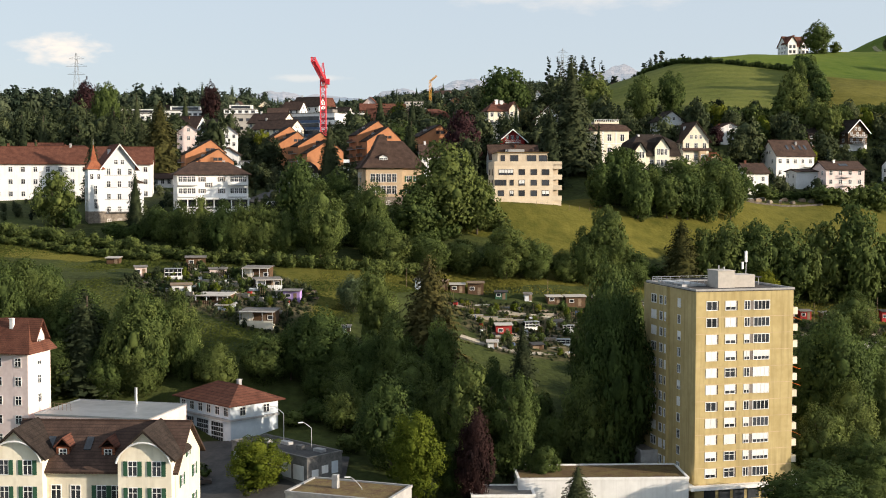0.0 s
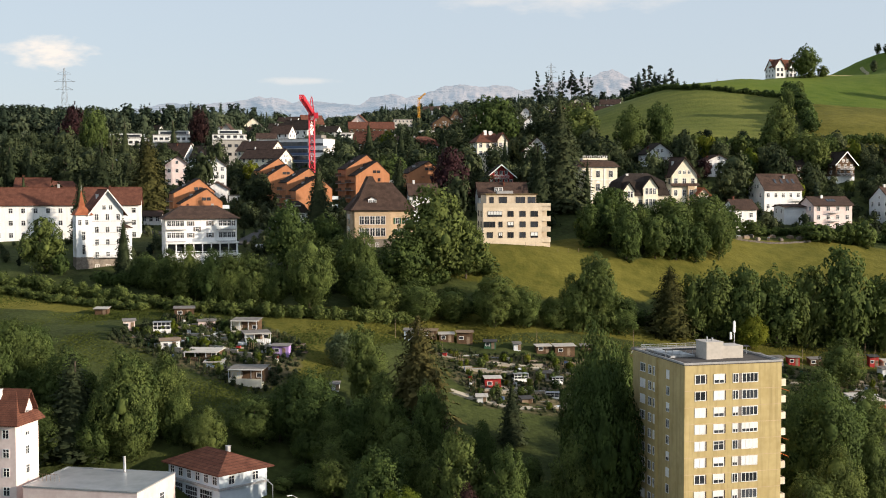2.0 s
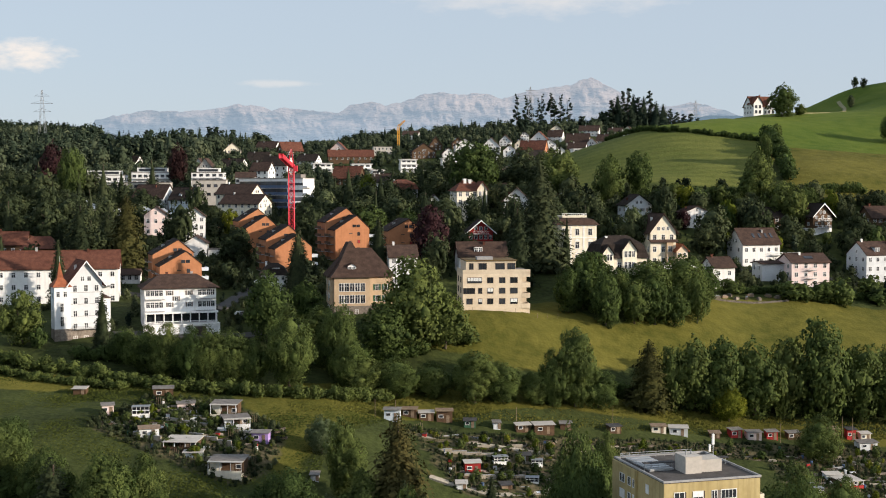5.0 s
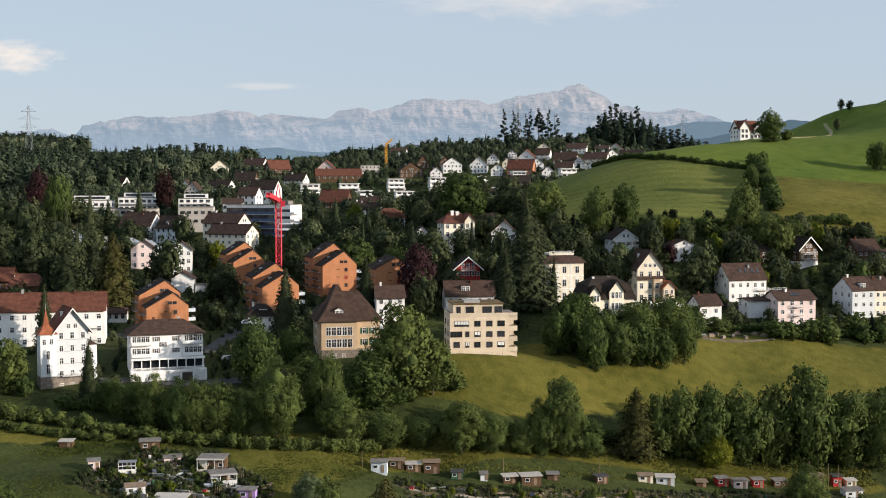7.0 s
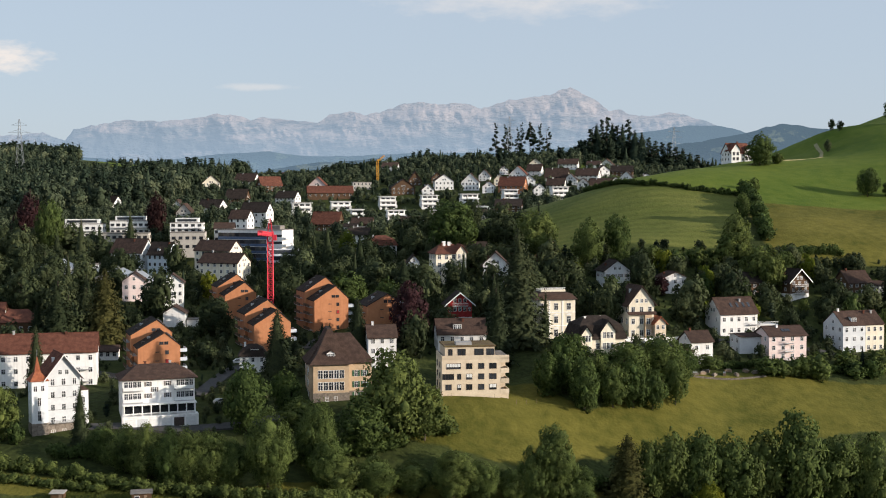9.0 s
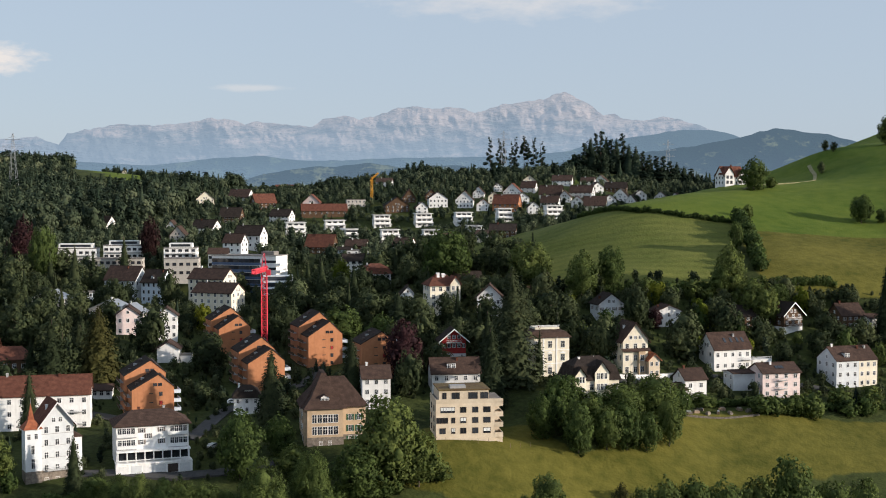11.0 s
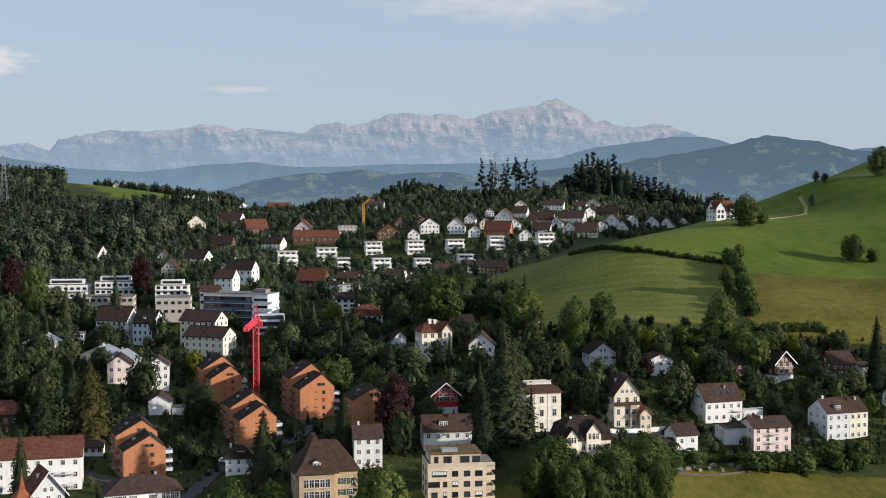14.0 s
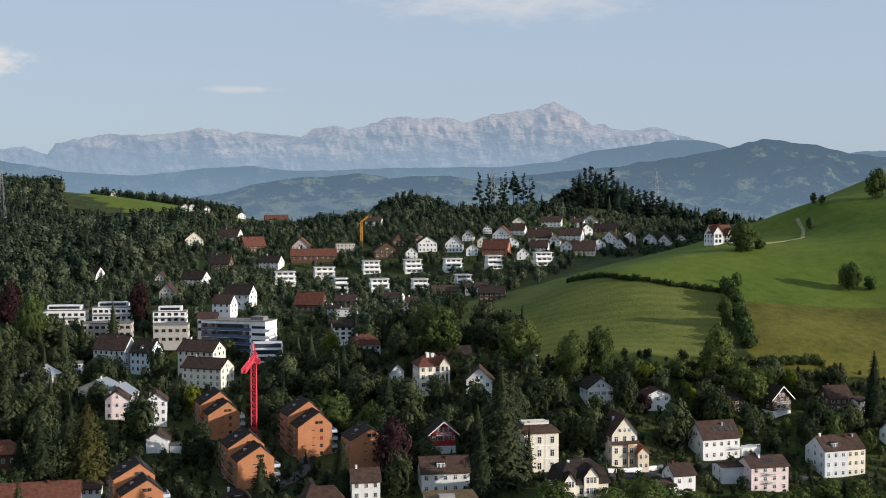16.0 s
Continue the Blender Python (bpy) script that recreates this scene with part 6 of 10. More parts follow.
def front_gable(ob, u, gw, z0, zr, wallm, roofm):
    """A gabled bay standing out of a house front."""
    bay = Shape().prism([(u - gw / 2, -3), (u + gw / 2, -3), (u + gw / 2, z0), (u, zr), (u - gw / 2, z0)], -0.9, 3.4, "y").link("gable_bay", M[wallm], ob)
    Shape().prism([(u - gw / 2 - 0.5, z0 - 0.3), (u, zr + 0.1), (u + gw / 2 + 0.5, z0 - 0.3), (u + gw / 2 + 0.5, z0 - 0.05), (u, zr + 0.4), (u - gw / 2 - 0.5, z0 - 0.05)], -1.5, 5.0, "y").link("bay_roof", M[roofm], bay)
    for i in range(3):
        for z in (z0 - 2.0, z0 - 5.4):
            window(bay, pose(u + (i - 1) * gw * 0.26, -0.9, z), gw * 0.17, 1.8, "old")


front_gable(mansard, 1.8, 4.8, 10.6, 13.9, "cream", "tile_dk")
front_gable(mansard, -5.4, 3.6, 9.6, 12.2, "cream", "tile_dk")
banded_gable = house("tall_gabled_house", "tall cream house with a steep gable and banded timber front", 89, 445, 12, 9.6, 12, 12.4, 6.0, "gy", "cream", "tile_br", 3, 3, 3, win=(1.2, 1.9), z=52.8, over=0.9, gable=3, chimneys=((0.3, 0.5),), group="")
Shape().prism([(-1.3, 8.7), (0.05, 9.5), (0.05, 9.3), (-1.3, 8.45)], -5.4, 5.4, "x").link("skirt_roof", M["tile_br"], banded_gable)
Shape().box(0.9, -1.1, -2, 3.4, 0.02, 8.6).link("bay", M["tan"], banded_gable)
for z_ in (1.2, 5.2):
    window(banded_gable, pose(2.15, -1.1, z_), 1.3, 1.9, "old")
house("gable_porch", "beige porch wing with a small red roof", 95.5, 443.5, 12, 4.2, 6, 6.4, 2.0, "gy", "beige", "tile_or", 2, 2, 1, win=(0.9, 1.4), z=52.0, gable=0, chimneys=())
house("white_gable_house", "white house with a dark-edged gable facing the valley", 88.8, 492, 10, 10.4, 10, 7.2, 3.8, "gy", "cool", "tile_dk", 2, 4, 2, z=66.8, gable=2, shutter="shutter_br", win=(0.8, 1.2))
house("low_gable_house", "low white house with a shallow roof", 111.7, 492, 8, 10.1, 9, 6.2, 2.2, "gy", "white", "tile_br", 2, 3, 2, z=64.8, gable=1)
sky_house = house("skylight_house", "large white house with a brown roof and four skylights", 128.2, 460, 16, 15.5, 11, 8.0, 5.2, "gx", "white", "tile_br", 2, 5, 2, z=52.2, chimneys=((0.65, 0.35),), balconies=(("front", 6.0, 3.6, 4.5),), gable=2)
house("garden_cottage", "white cottage with a brown roof below the road", 106.8, 429, 14, 8.2, 9, 7.6, 3.0, "gx", "white", "tile_br", 2, 2, 2, z=45.9, gable=1)
house("cottage_annex", "low white annex with a brown roof", 101.2, 427, 14, 4.2, 6, 4.8, 1.8, "gx", "white", "tile_br", 1, 1, 1, z=45.4, gable=0, chimneys=())
pinkh = house("pink_apartment_house", "pale pink apartment house with a shallow brown roof and central loggias", 138.5, 435, 10, 14.2, 11, 8.9, 2.6, "gx", "pink", "tile_br", 3, 4, 2, z=45.8, gable=0, win=(1.1, 1.4), chimneys=((0.35, 0.4),), balconies=(("front", 0, 0.4, 3.2), ("front", 0, 3.3, 3.2), ("front", 0, 6.2, 3.2)))
house("pink_house_annex", "white annex on posts beside the pink house", 126.6, 439, 10, 8.5, 8, 6.4, 0.6, "gx", "cool", "tile_br", 2, 0, 2, z=47.5, gable=0, chimneys=())
house("long_white_house", "pale grey half of a double house with a brown roof", 168.7, 452.9, 16, 9.6, 12, 10.0, 4.4, "gx", "cool", "tile_br", 3, 3, 3, z=46.2, dormers=((0.5, 2.2, "flat"),), gable=1, over=0.35)
house("long_cream_house", "cream half of a double house with a brown roof", 177.2, 455.3, 16, 8.0, 12, 10.0, 4.4, "gx", "cream", "tile_br", 3, 3, 2, z=46.2, gable=1, over=0.35, chimneys=((0.3, 0.4), (0.7, 0.4)))
house("brown_chalet", "brown timber chalet with white-edged roof and white ground floor", 160.5, 490, 24, 9.2, 11, 7.6, 4.2, "gy", "brown", "tile_dk", 3, 3, 2, z=62.4, over=1.2, barge=True, plinth=(2.4, "white"), gable=2, win=(1.0, 1.2), balconies=(("front", 0, 2.6, 7), ("front", 0, 5.2, 7)))
house("shingled_house", "dark brown shingled house with white window bands", 186, 494, 14, 10.5, 10, 5.6, 4.2, "gx", "brown", "tile_br", 2, 4, 2, z=63.2, win=(1.2, 1.3), gable=1)
house("shingled_house_wing", "white wing of the brown shingled house", 194.5, 493, 14, 6, 7, 4.6, 1.2, "gx", "white", "tile_br", 2, 3, 1, z=63.2, gable=0, chimneys=(), win=(0.9, 1.1))
house("hidden_chalet", "dark chalet half hidden behind trees", 142, 492, 8, 10, 9, 5.6, 3.6, "gx", "brown", "tile_dk", 2, 4, 2, z=63.5, gable=1)
house("edge_house", "white house with a brown roof at the meadow's upper edge", 203, 470, 14, 11, 10, 7.0, 4.0, "gx", "white", "tile_br", 2, 3, 2, z=52)

# orange stepped apartment houses
def orange_house(x, y, yaw, z, w, h, rise, d=13, back=True, shift=-5.5, up=3.0):
    ob = thing("orange_apartment_house", "orange rendered apartment house with staggered gables and dark roofs", "apartment house", Matrix.Translation((x, y, z)) @ pose(0, 0, 0, 0, 0, yaw), "orange apartment houses")
    FOOT.append((x - 2, y, yaw, w + 6, d * 1.9))
    parts = [(0.0, 0.0, 0.0)] + ([(shift, d * 0.8, up)] if back else [])
    for n_, (dx, dy, dz) in enumerate(parts):
        k = 0.26
        sec = [(dx - w / 2, -5), (dx + w / 2, -5), (dx + w / 2, h + dz), (dx + w * k / 2, h + dz + rise), (dx - w / 2, h + dz - 0.6)]
        Shape().prism(sec, dy, dy + d, "y").link("wall", M["orange"], ob)
        ov = 0.35
        rf = [(dx - w / 2 - ov, h + dz - 0.75), (dx + w * k / 2, h + dz + rise), (dx + w / 2 + ov, h + dz - 0.25), (dx + w / 2 + ov, h + dz), (dx + w * k / 2, h + dz + rise + 0.3), (dx - w / 2 - ov, h + dz - 0.45)]
        Shape().prism(rf, dy - 0.15, dy + d + 0.15, "y").link("roof", M["tile_dk"], ob)
        for j in range(4):
            window(ob, pose(dx + 2.4, dy, h + dz - 2.6 - j * 2.8), 0.9, 1.1, "dark")
            Shape().box(dx - 1.2, dy - 0.03, h + dz - 2.0 - j * 2.8, dx + 0.0, dy, h + dz - 1.7 - j * 2.8).link("vent_slot", M["dkframe"], ob)
        Shape().box(dx + 1.95, dy - 0.06, h + dz - 2.6 - 2.8, dx + 2.85, dy - 0.04, h + dz - 1.5 - 2.8).link("red_panel", M["red"], ob)
        for u in (0.7, 2.2):
            window(ob, pose(dx + u, dy, h + dz + 0.5), 1.1, 0.8, "dark")
        for j in range(3):
            t = 0.25 + 0.25 * j
            rx, rz = dx - w / 2 + (w * k / 2 + w / 2) * t, h + dz - 0.6 + (rise + 0.6) * t
            Shape().box(rx - 0.5, dy + 3.0 + 2.6 * j, rz - 0.5, rx + 0.5, dy + 4.4 + 2.6 * j, rz + 0.75).link("roof_window", M["dkframe" if j != 1 else "grey"], ob)
        for j in range(3):
            Shape().box(dx + w * (0.5 + 0.13 * j) / 2, dy + 1.5, h + dz + rise * (0.62 - 0.22 * j), dx + w * (0.58 + 0.13 * j) / 2, dy + d - 1.0, h + dz + rise * (0.80 - 0.22 * j)).link("roof_step", M["dkframe"], ob)
        for j in range(4):
            lb = Shape().box(dx - w / 2 - 1.3, dy + 2.5, h + dz - 3.2 - j * 2.8, dx - w / 2, dy + d - 1.5, h + dz - 3.05 - j * 2.8).link("balcony", M["grey"], ob)
            Shape().box(dx - w / 2 - 1.3, dy + 2.5, h + dz - 3.05 - j * 2.8, dx - w / 2 - 1.22, dy + d - 1.5, h + dz - 2.1 - j * 2.8).link("railing", M["brown"], lb)
        if n_ == 0:
            for j in range(4):
                b = Shape().box(dx + w / 2, dy + 0.8, j * 2.8, dx + w / 2 + 2.3, dy + 8, j * 2.8 + 0.15).box(dx + w / 2 + 2.2, dy + 0.8, j * 2.8 + 0.15, dx + w / 2 + 2.3, dy + 8, j * 2.8 + 1.1).box(dx + w / 2, dy + 0.8, j * 2.8 + 0.15, dx + w / 2 + 2.2, dy + 0.9, j * 2.8 + 1.1).link("balcony", M["blue"], ob)
                Shape().box(dx + w / 2 + 0.02, dy + 1.0, j * 2.8 + 1.1, dx + w / 2 + 0.06, dy + 7.8, j * 2.8 + 2.5).link("balcony_glazing", M["glass"], b)
    return ob


orange_house(-72.5, 399, 18, 46.0, 13.0, 10.6, 4.0, shift=-1.0, up=3.2)
orange_house(-40.0, 430, 18, 48.5, 12.6, 12.0, 4.2, shift=-1.0, up=2.8)
orange_house(-58.0, 492, 18, 54.6, 12.2, 11.0, 4.2, shift=-1.0, up=2.5)
orange_house(-21.6, 463, 18, 54.0, 12.8, 11.8, 4.6, shift=-1.0, up=2.6)
orange_house(-2.4, 434, 16, 57.0, 11.5, 9.4, 3.4, back=False)

# ---- the town behind ----
tall_house = house("cream_tower_house", "cream-yellow town house with bays, red-brown hip roof and white chimneys", 24.5, 520, 12, 12.0, 12, 12.8, 3.8, "hip", "cream", "tile_rd", 4, 4, 4, win=(1.2, 1.7), z=66.6, chimneys=((0.3, 0.4), (0.65, 0.5)))
Shape().box(-2.0, 4.6, 15.0, -0.8, 6.0, 17.6).box(-2.1, 4.5, 17.6, -0.7, 6.1, 17.8).link("chimney", M["white"], tall_house)
Shape().box(0.2, 4.6, 15.0, 1.3, 6.0, 17.3).box(0.1, 4.5, 17.3, 1.4, 6.1, 17.5).link("chimney", M["white"], tall_house)
bay_ = Shape().prism([(2.4, -4), (6.6, -4), (6.6, 13.4), (4.5, 16.2), (2.4, 13.4)], -1.1, 4, "y").link("gabled_bay", M["cream"], tall_house)
Shape().prism([(1.9, 13.0), (4.5, 16.4), (7.1, 13.0), (7.1, 13.3), (4.5, 16.8), (1.9, 13.3)], -1.7, 6, "y").link("bay_roof", M["tile_rd"], bay_)
for z_ in (1.2, 4.4, 7.6, 10.8):
    for u in (3.6, 5.4):
        window(bay_, pose(u, -1.1, z_), 1.0, 1.7, "old")
house("half_timbered_house", "white gabled house with a dark roof and timbered gables", 42, 505, -6, 10.2, 10, 7.2, 4.8, "gy", "white", "tile_br", 2, 3, 2, z=68.6, gable=2, over=1.0)
house("blue_white_chalet", "small white chalet with a blue-grey gable", 10, 540, 6, 5.6, 7, 4.4, 3.0, "gy", "cool", "tile_dk", 1, 2, 1, z=70.2, gable=1, chimneys=())
house("red_mansard_house", "grey house with a red mansard roof and dormers", -3.2, 588, 14, 12.6, 11, 5.6, 4.6, "mansard", "cool", "tile_rd", 2, 5, 3, z=74.4, dormers=((-3.5, 1.3, "gable"), (0, 1.3, "gable"), (3.5, 1.3, "gable")))
house("grey_roofed_house", "white modern house with a dark roof", -14, 638, 10, 13, 10, 7.0, 3.0, "gx", "white", "tile_dk", 3, 4, 2, z=76.5, style="strip", win=(1.6, 1.3))


def office():
    w, d, h = 36, 14, 19.5
    FOOT.append((-70, 652, 6, 42, 14))
    FOOT.append((-52.5, 625, 6, 18, 14))
    ob = thing("office_block", "long white office block with continuous blue window bands", "office block", Matrix.Translation((-72, 650, 66)) @ pose(0, 0, 0, 0, 0, -20))
    Shape().box(-w / 2, 0, -4, w / 2, d, h).link("wall", M["white"], ob)
    Shape().box(-w / 2 - 0.3, -0.3, h, w / 2 + 0.3, d + 0.3, h + 0.3).box(8, 4, h + 0.3, 15, 10, h + 2.2).link("roof", M["gravel"], ob)
    for k in range(5):
        z = 1.6 + k * 3.55
        Shape().box(-w / 2 - 0.05, -0.12, z - 1.1, w / 2 - 8, 0, z + 0.25).link("blue_band", M["bluepanel"], ob)
        for i in range(9):
            window(ob, pose(-w / 2 + 1.7 + i * 3.0, -0.02, z + 0.35), 2.8, 1.75, "strip", 1 if (i * 7 + k * 3) % 5 == 0 else 0)
        Shape().box(w / 2 - 7.6, -0.06, z + 0.2, w / 2 + 0.05, 0, z + 1.5).link("end_glazing", M["glass"], ob)
        Shape().box(w / 2, -1.6, z - 0.9, w / 2 + 3.0, 8, z + 0.1).link("balcony", M["white"], ob)
    ob2 = thing("office_annex", "stepped white terraces below the office block", "office block", Matrix.Translation((-52.5, 625, 64.5)) @ pose(0, 0, 0, 0, 0, 6))
    for k in range(4):
        t = Shape().box(-7, k * 1.8, k * 3.0 - 4, 7.5, 14, k * 3.0 + 2.9).link("storey", M["cool"], ob2)
        Shape().box(-6.6, k * 1.8 - 0.08, k * 3.0 + 0.6, 7.1, k * 1.8, k * 3.0 + 2.6).link("band_glazing", M["glass"], t)
    return ob


M["bluepanel"] = mat("blue_facade_panel", (0.05, 0.09, 0.17), (0.09, 0.14, 0.24), 0.5, 0.5)
office()
house("cream_block", "cream three-storey house with a brown gabled roof", -76, 560, -25, 20, 11, 8.4, 3.8, "gx", "cream", "tile_br", 3, 6, 3, z=65.5, gable=2)
house("cream_block", "cream house with a brown roof behind its twin", -82.5, 588, -25, 19, 11, 9.6, 4.2, "gx", "cream", "tile_br", 3, 6, 3, z=68.5, gable=2)
house("blue_shutter_house", "tall pale grey house with dark shutters and a brown roof", -127, 613, -23, 17.5, 11, 11.0, 6.0, "gx", "cool", "tile_br", 3, 6, 3, z=65.2, shutter="shutter_br", win=(1.0, 1.6), gable=2, chimneys=((0.6, 0.4),))
house("pale_blue_house", "pale blue town house with grey roof", -111, 607, -22, 11, 11, 10.0, 5.4, "gx", "blue", "tile_dk", 3, 4, 3, z=65.4, win=(1.0, 1.6), gable=1, chimneys=((0.85, 0.4),), dormers=((0, 1.4, "gable"),))
house("blue_garden_house", "low pale blue house before the grey town house", -141, 600, 12, 9, 8, 5.4, 1.0, "flat", "blue", "gravel", 2, 3, 2, z=65.4, chimneys=())
for x, y, w, z, up in ((-147, 558, 15, 65.8, 0), (-116, 535, 17, 63.2, 0), (-106, 524, 12, 62.6, 0)):
    house("metal_roof_house", "grey house with folded zinc sheet roofs", x, y, -16, w, 9, 5.6, 3.6, "gy", "greige", "metal", 2, 4, 2, z=z, gable=1, over=0.4, chimneys=((0.5, 0.45),))
house("pink_gable_house", "pale pink house with a white gable and brown roof", -100.5, 500, 8, 9, 10, 8.0, 3.2, "gy", "pink", "tile_br", 2, 3, 2, z=62, gable=1)
house("white_gable_town_house", "white town house with a small front gable", -85, 498, 8, 8, 9, 9.2, 3.0, "gy", "white", "tile_br", 3, 3, 2, z=60.5, gable=1)
house("white_gabled_shed_house", "plain white gabled house without front windows", -79.4, 467, 4, 8.0, 9, 5.2, 2.4, "gy", "white", "tile_br", 1, 0, 1, z=55.3, gable=0, chimneys=())
house("white_garage", "low white garage beside the plain gabled house", -73, 468, 4, 4, 5, 2.6, 0.4, "flat", "white", "gravel", 1, 0, 0, z=55.3, chimneys=())
house("small_white_outbuilding", "small white outbuilding with a brown roof", -95, 428, 4, 6.5, 5, 2.8, 1.4, "gx", "white", "tile_br", 1, 3, 1, z=48.8, gable=0, chimneys=())
house("old_red_roof_house", "dark brick house with a red-brown hip roof", -131, 448, 8, 12, 11, 7.8, 4.2, "hip", "brown", "tile_rd", 2, 4, 3, z=51.5)
house("old_gabled_house", "brown gabled house among dark trees", -146, 462, 8, 12, 11, 7.8, 4.2, "gx", "brown", "tile_rd", 2, 4, 3, z=52.5)
for nm, x, y, w, d, h, z in (("terraced_flats", -167, 690, 23, 11, 7.6, 80), ("terraced_flats", -141, 690, 21, 11, 7.2, 82), ("grey_flats", -138, 660, 25, 11, 7.0, 76.5), ("terraced_flats", -107, 668, 17, 11, 5.6, 83), ("grey_flats", -102, 640, 17, 11, 8.5, 76), ("white_brown_house", -86, 658, 10, 9, 7.4, 79)):
    fl = house(nm, "white flat-roofed apartment house with terrace railings" if nm == "terraced_flats" else "grey flat-roofed apartment house" if nm == "grey_flats" else "white house with a brown roof band", x, y, 3, w, d, h, 2.4 if "brown" in nm else 0.4, "gx" if "brown" in nm else "flat", "white" if nm != "grey_flats" else "greige", "gravel" if "brown" not in nm else "tile_br", 2, max(4, int(w / 3)), 2, style="strip", win=(1.7, 1.3), z=z, chimneys=(), group="flat-roofed apartment houses")
    if nm == "terraced_flats":
        Shape().box(-w / 2 + 2.5, 3.2, h + 0.2, w / 2 - 2.5, d - 1, h + 2.6).link("attic", M["white"], fl)
        Shape().box(-w / 2 + 3.5, 3.1, h + 0.8, w / 2 - 3.5, 3.2, h + 2.1).link("attic_glazing", M["glass"], fl)
        balcony(fl, "front", 0, 0.2, w - 2, w, d, 1.6)
        balcony(fl, "front", 0, h / 2 + 0.1, w - 2, w, d, 1.4)
house("twin_gable_house", "white gabled house with a dark solar roof", -78, 722, -20, 16, 10, 7.4, 5.0, "gx", "white", "tile_dk", 2, 4, 2, z=86.5, gable=2)
house("white_gable_barn_house", "white gabled house with a brown roof", -84, 700, -20, 11, 9, 6.0, 4.4, "gx", "white", "tile_br", 2, 3, 2, z=84.5, gable=1)

# white terraced cubes on the hillside
def cube_house(x, y, z, w=13.0):
    FOOT.append((x, y, 9, w, 11))
    ob = thing("cube_house", "white cubic terraced house of three set-back storeys", "house", Matrix.Translation((x, y, z)) @ pose(0, 0, 0, 0, 0, 9), "white cubic terraced houses")
    for k in range(3):
        t = Shape().box(-w / 2 + 0.3 * k, 1.4 * k, 3.3 * k - (5 if k == 0 else 0), w / 2 - 0.3 * k, 11, 3.3 * k + 3.1).box(-w / 2 - 0.2, 1.4 * k - 1.2, 3.3 * k + 3.1, w / 2 + 0.2, 11, 3.3 * k + 3.5).link("storey", M["white"], ob)
        for u in (0.22, 0.5, 0.78):
            window(t, pose(-w / 2 + w * u, 1.4 * k, 3.3 * k + 1.5), 2.4, 0.9, "strip")
        for u in (3, 7):
            window(t, pose(w / 2 - 0.3 * k, 1.4 * k + u * 0.8, 3.3 * k + 0.8, 0, 0, 90), 1.6, 1.4, "strip")
    Shape().box(-w / 2 + 0.9, 4.5, 10.3, w / 2 - 0.9, 10.5, 10.5).link("roof", M["gravel"], ob)


for x, y, z, w in ((-60, 863, 87.5, 14), (-35, 906, 88, 15), (-1.5, 924, 91.5, 12.8), (29, 920, 92.5, 13), (58, 914, 93.4, 13), (4.3, 860, 82.5, 13), (86, 894, 96.5, 11), (122, 899, 98.5, 13), (32, 858, 82.5, 11), (62, 862, 85, 11), (-22, 860, 83, 9)):
    cube_house(x, y, z, w)

house("dark_barn", "large barn with a black roof below the mown field", 34, 556, 10, 19, 10, 4.0, 4.4, "gx", "brown", "tile_dk", 1, 3, 1, gable=0, chimneys=(), category="barn")
house("timber_gable_house", "brown timber house with a sunlit orange-brown gable", 64, 543, -14, 11, 9, 5.2, 3.6, "gx", "wood", "tile_br", 2, 3, 2, gable=1)


def skylights(ob, d, h, rise, us):
    """Roof windows lying on a house's front slope."""
    k = rise / (d / 2)
    for u in us:
        y0, y1 = d * 0.16, d * 0.30
        Shape().add([(u - 0.45, y0, h + y0 * k + 0.26), (u + 0.45, y0, h + y0 * k + 0.26), (u + 0.45, y1, h + y1 * k + 0.26), (u - 0.45, y1, h + y1 * k + 0.26), (u - 0.45, y0, h + y0 * k + 0.42), (u + 0.45, y0, h + y0 * k + 0.42), (u + 0.45, y1, h + y1 * k + 0.42), (u - 0.45, y1, h + y1 * k + 0.42)],
                    [(3, 2, 1, 0), (4, 5, 6, 7), (0, 1, 5, 4), (1, 2, 6, 5), (2, 3, 7, 6), (3, 0, 4, 7)]).link("skylight", M["glass"], ob)


skylights(sky_house, 11, 8.0, 5.2, (-2.0, 0.6, 3.2, 5.4))
skylights(pinkh, 11, 8.9, 2.6, (-0.8, 0.3, 1.4))
skylights(cream, 12, 18.6, 4.4, (-6.0, -1.2))


def long_wall(name, label, line, h, m, thick=0.35):
    """A rendered garden wall with a coping, stepping along a line of the plan."""
    ob = thing(name, label, "garden wall", Matrix.Translation((line[0][0], line[0][1], 0)))
    for (x0, y0), (x1, y1) in zip(line, line[1:]):
        n = max(1, int(math.hypot(x1 - x0, y1 - y0) / 3))
        for i in range(n):
            p, q = Vector((x0 + (x1 - x0) * i / n, y0 + (y1 - y0) * i / n)), Vector((x0 + (x1 - x0) * (i + 1) / n, y0 + (y1 - y0) * (i + 1) / n))
            d = (q - p).normalized()
            at = Matrix.Translation((p.x - line[0][0], p.y - line[0][1], ground(p.x, p.y))) @ pose(0, 0, 0, 0, 0, math.degrees(math.atan2(d.y, d.x)))
            w = Shape().box(0, 0, -1.5, (q - p).length, thick, h).link("wall_piece", M[m], ob, at)
            Shape().box(0, -0.05, h, (q - p).length, thick + 0.05, h + 0.1).link("coping", M["grey"], w)


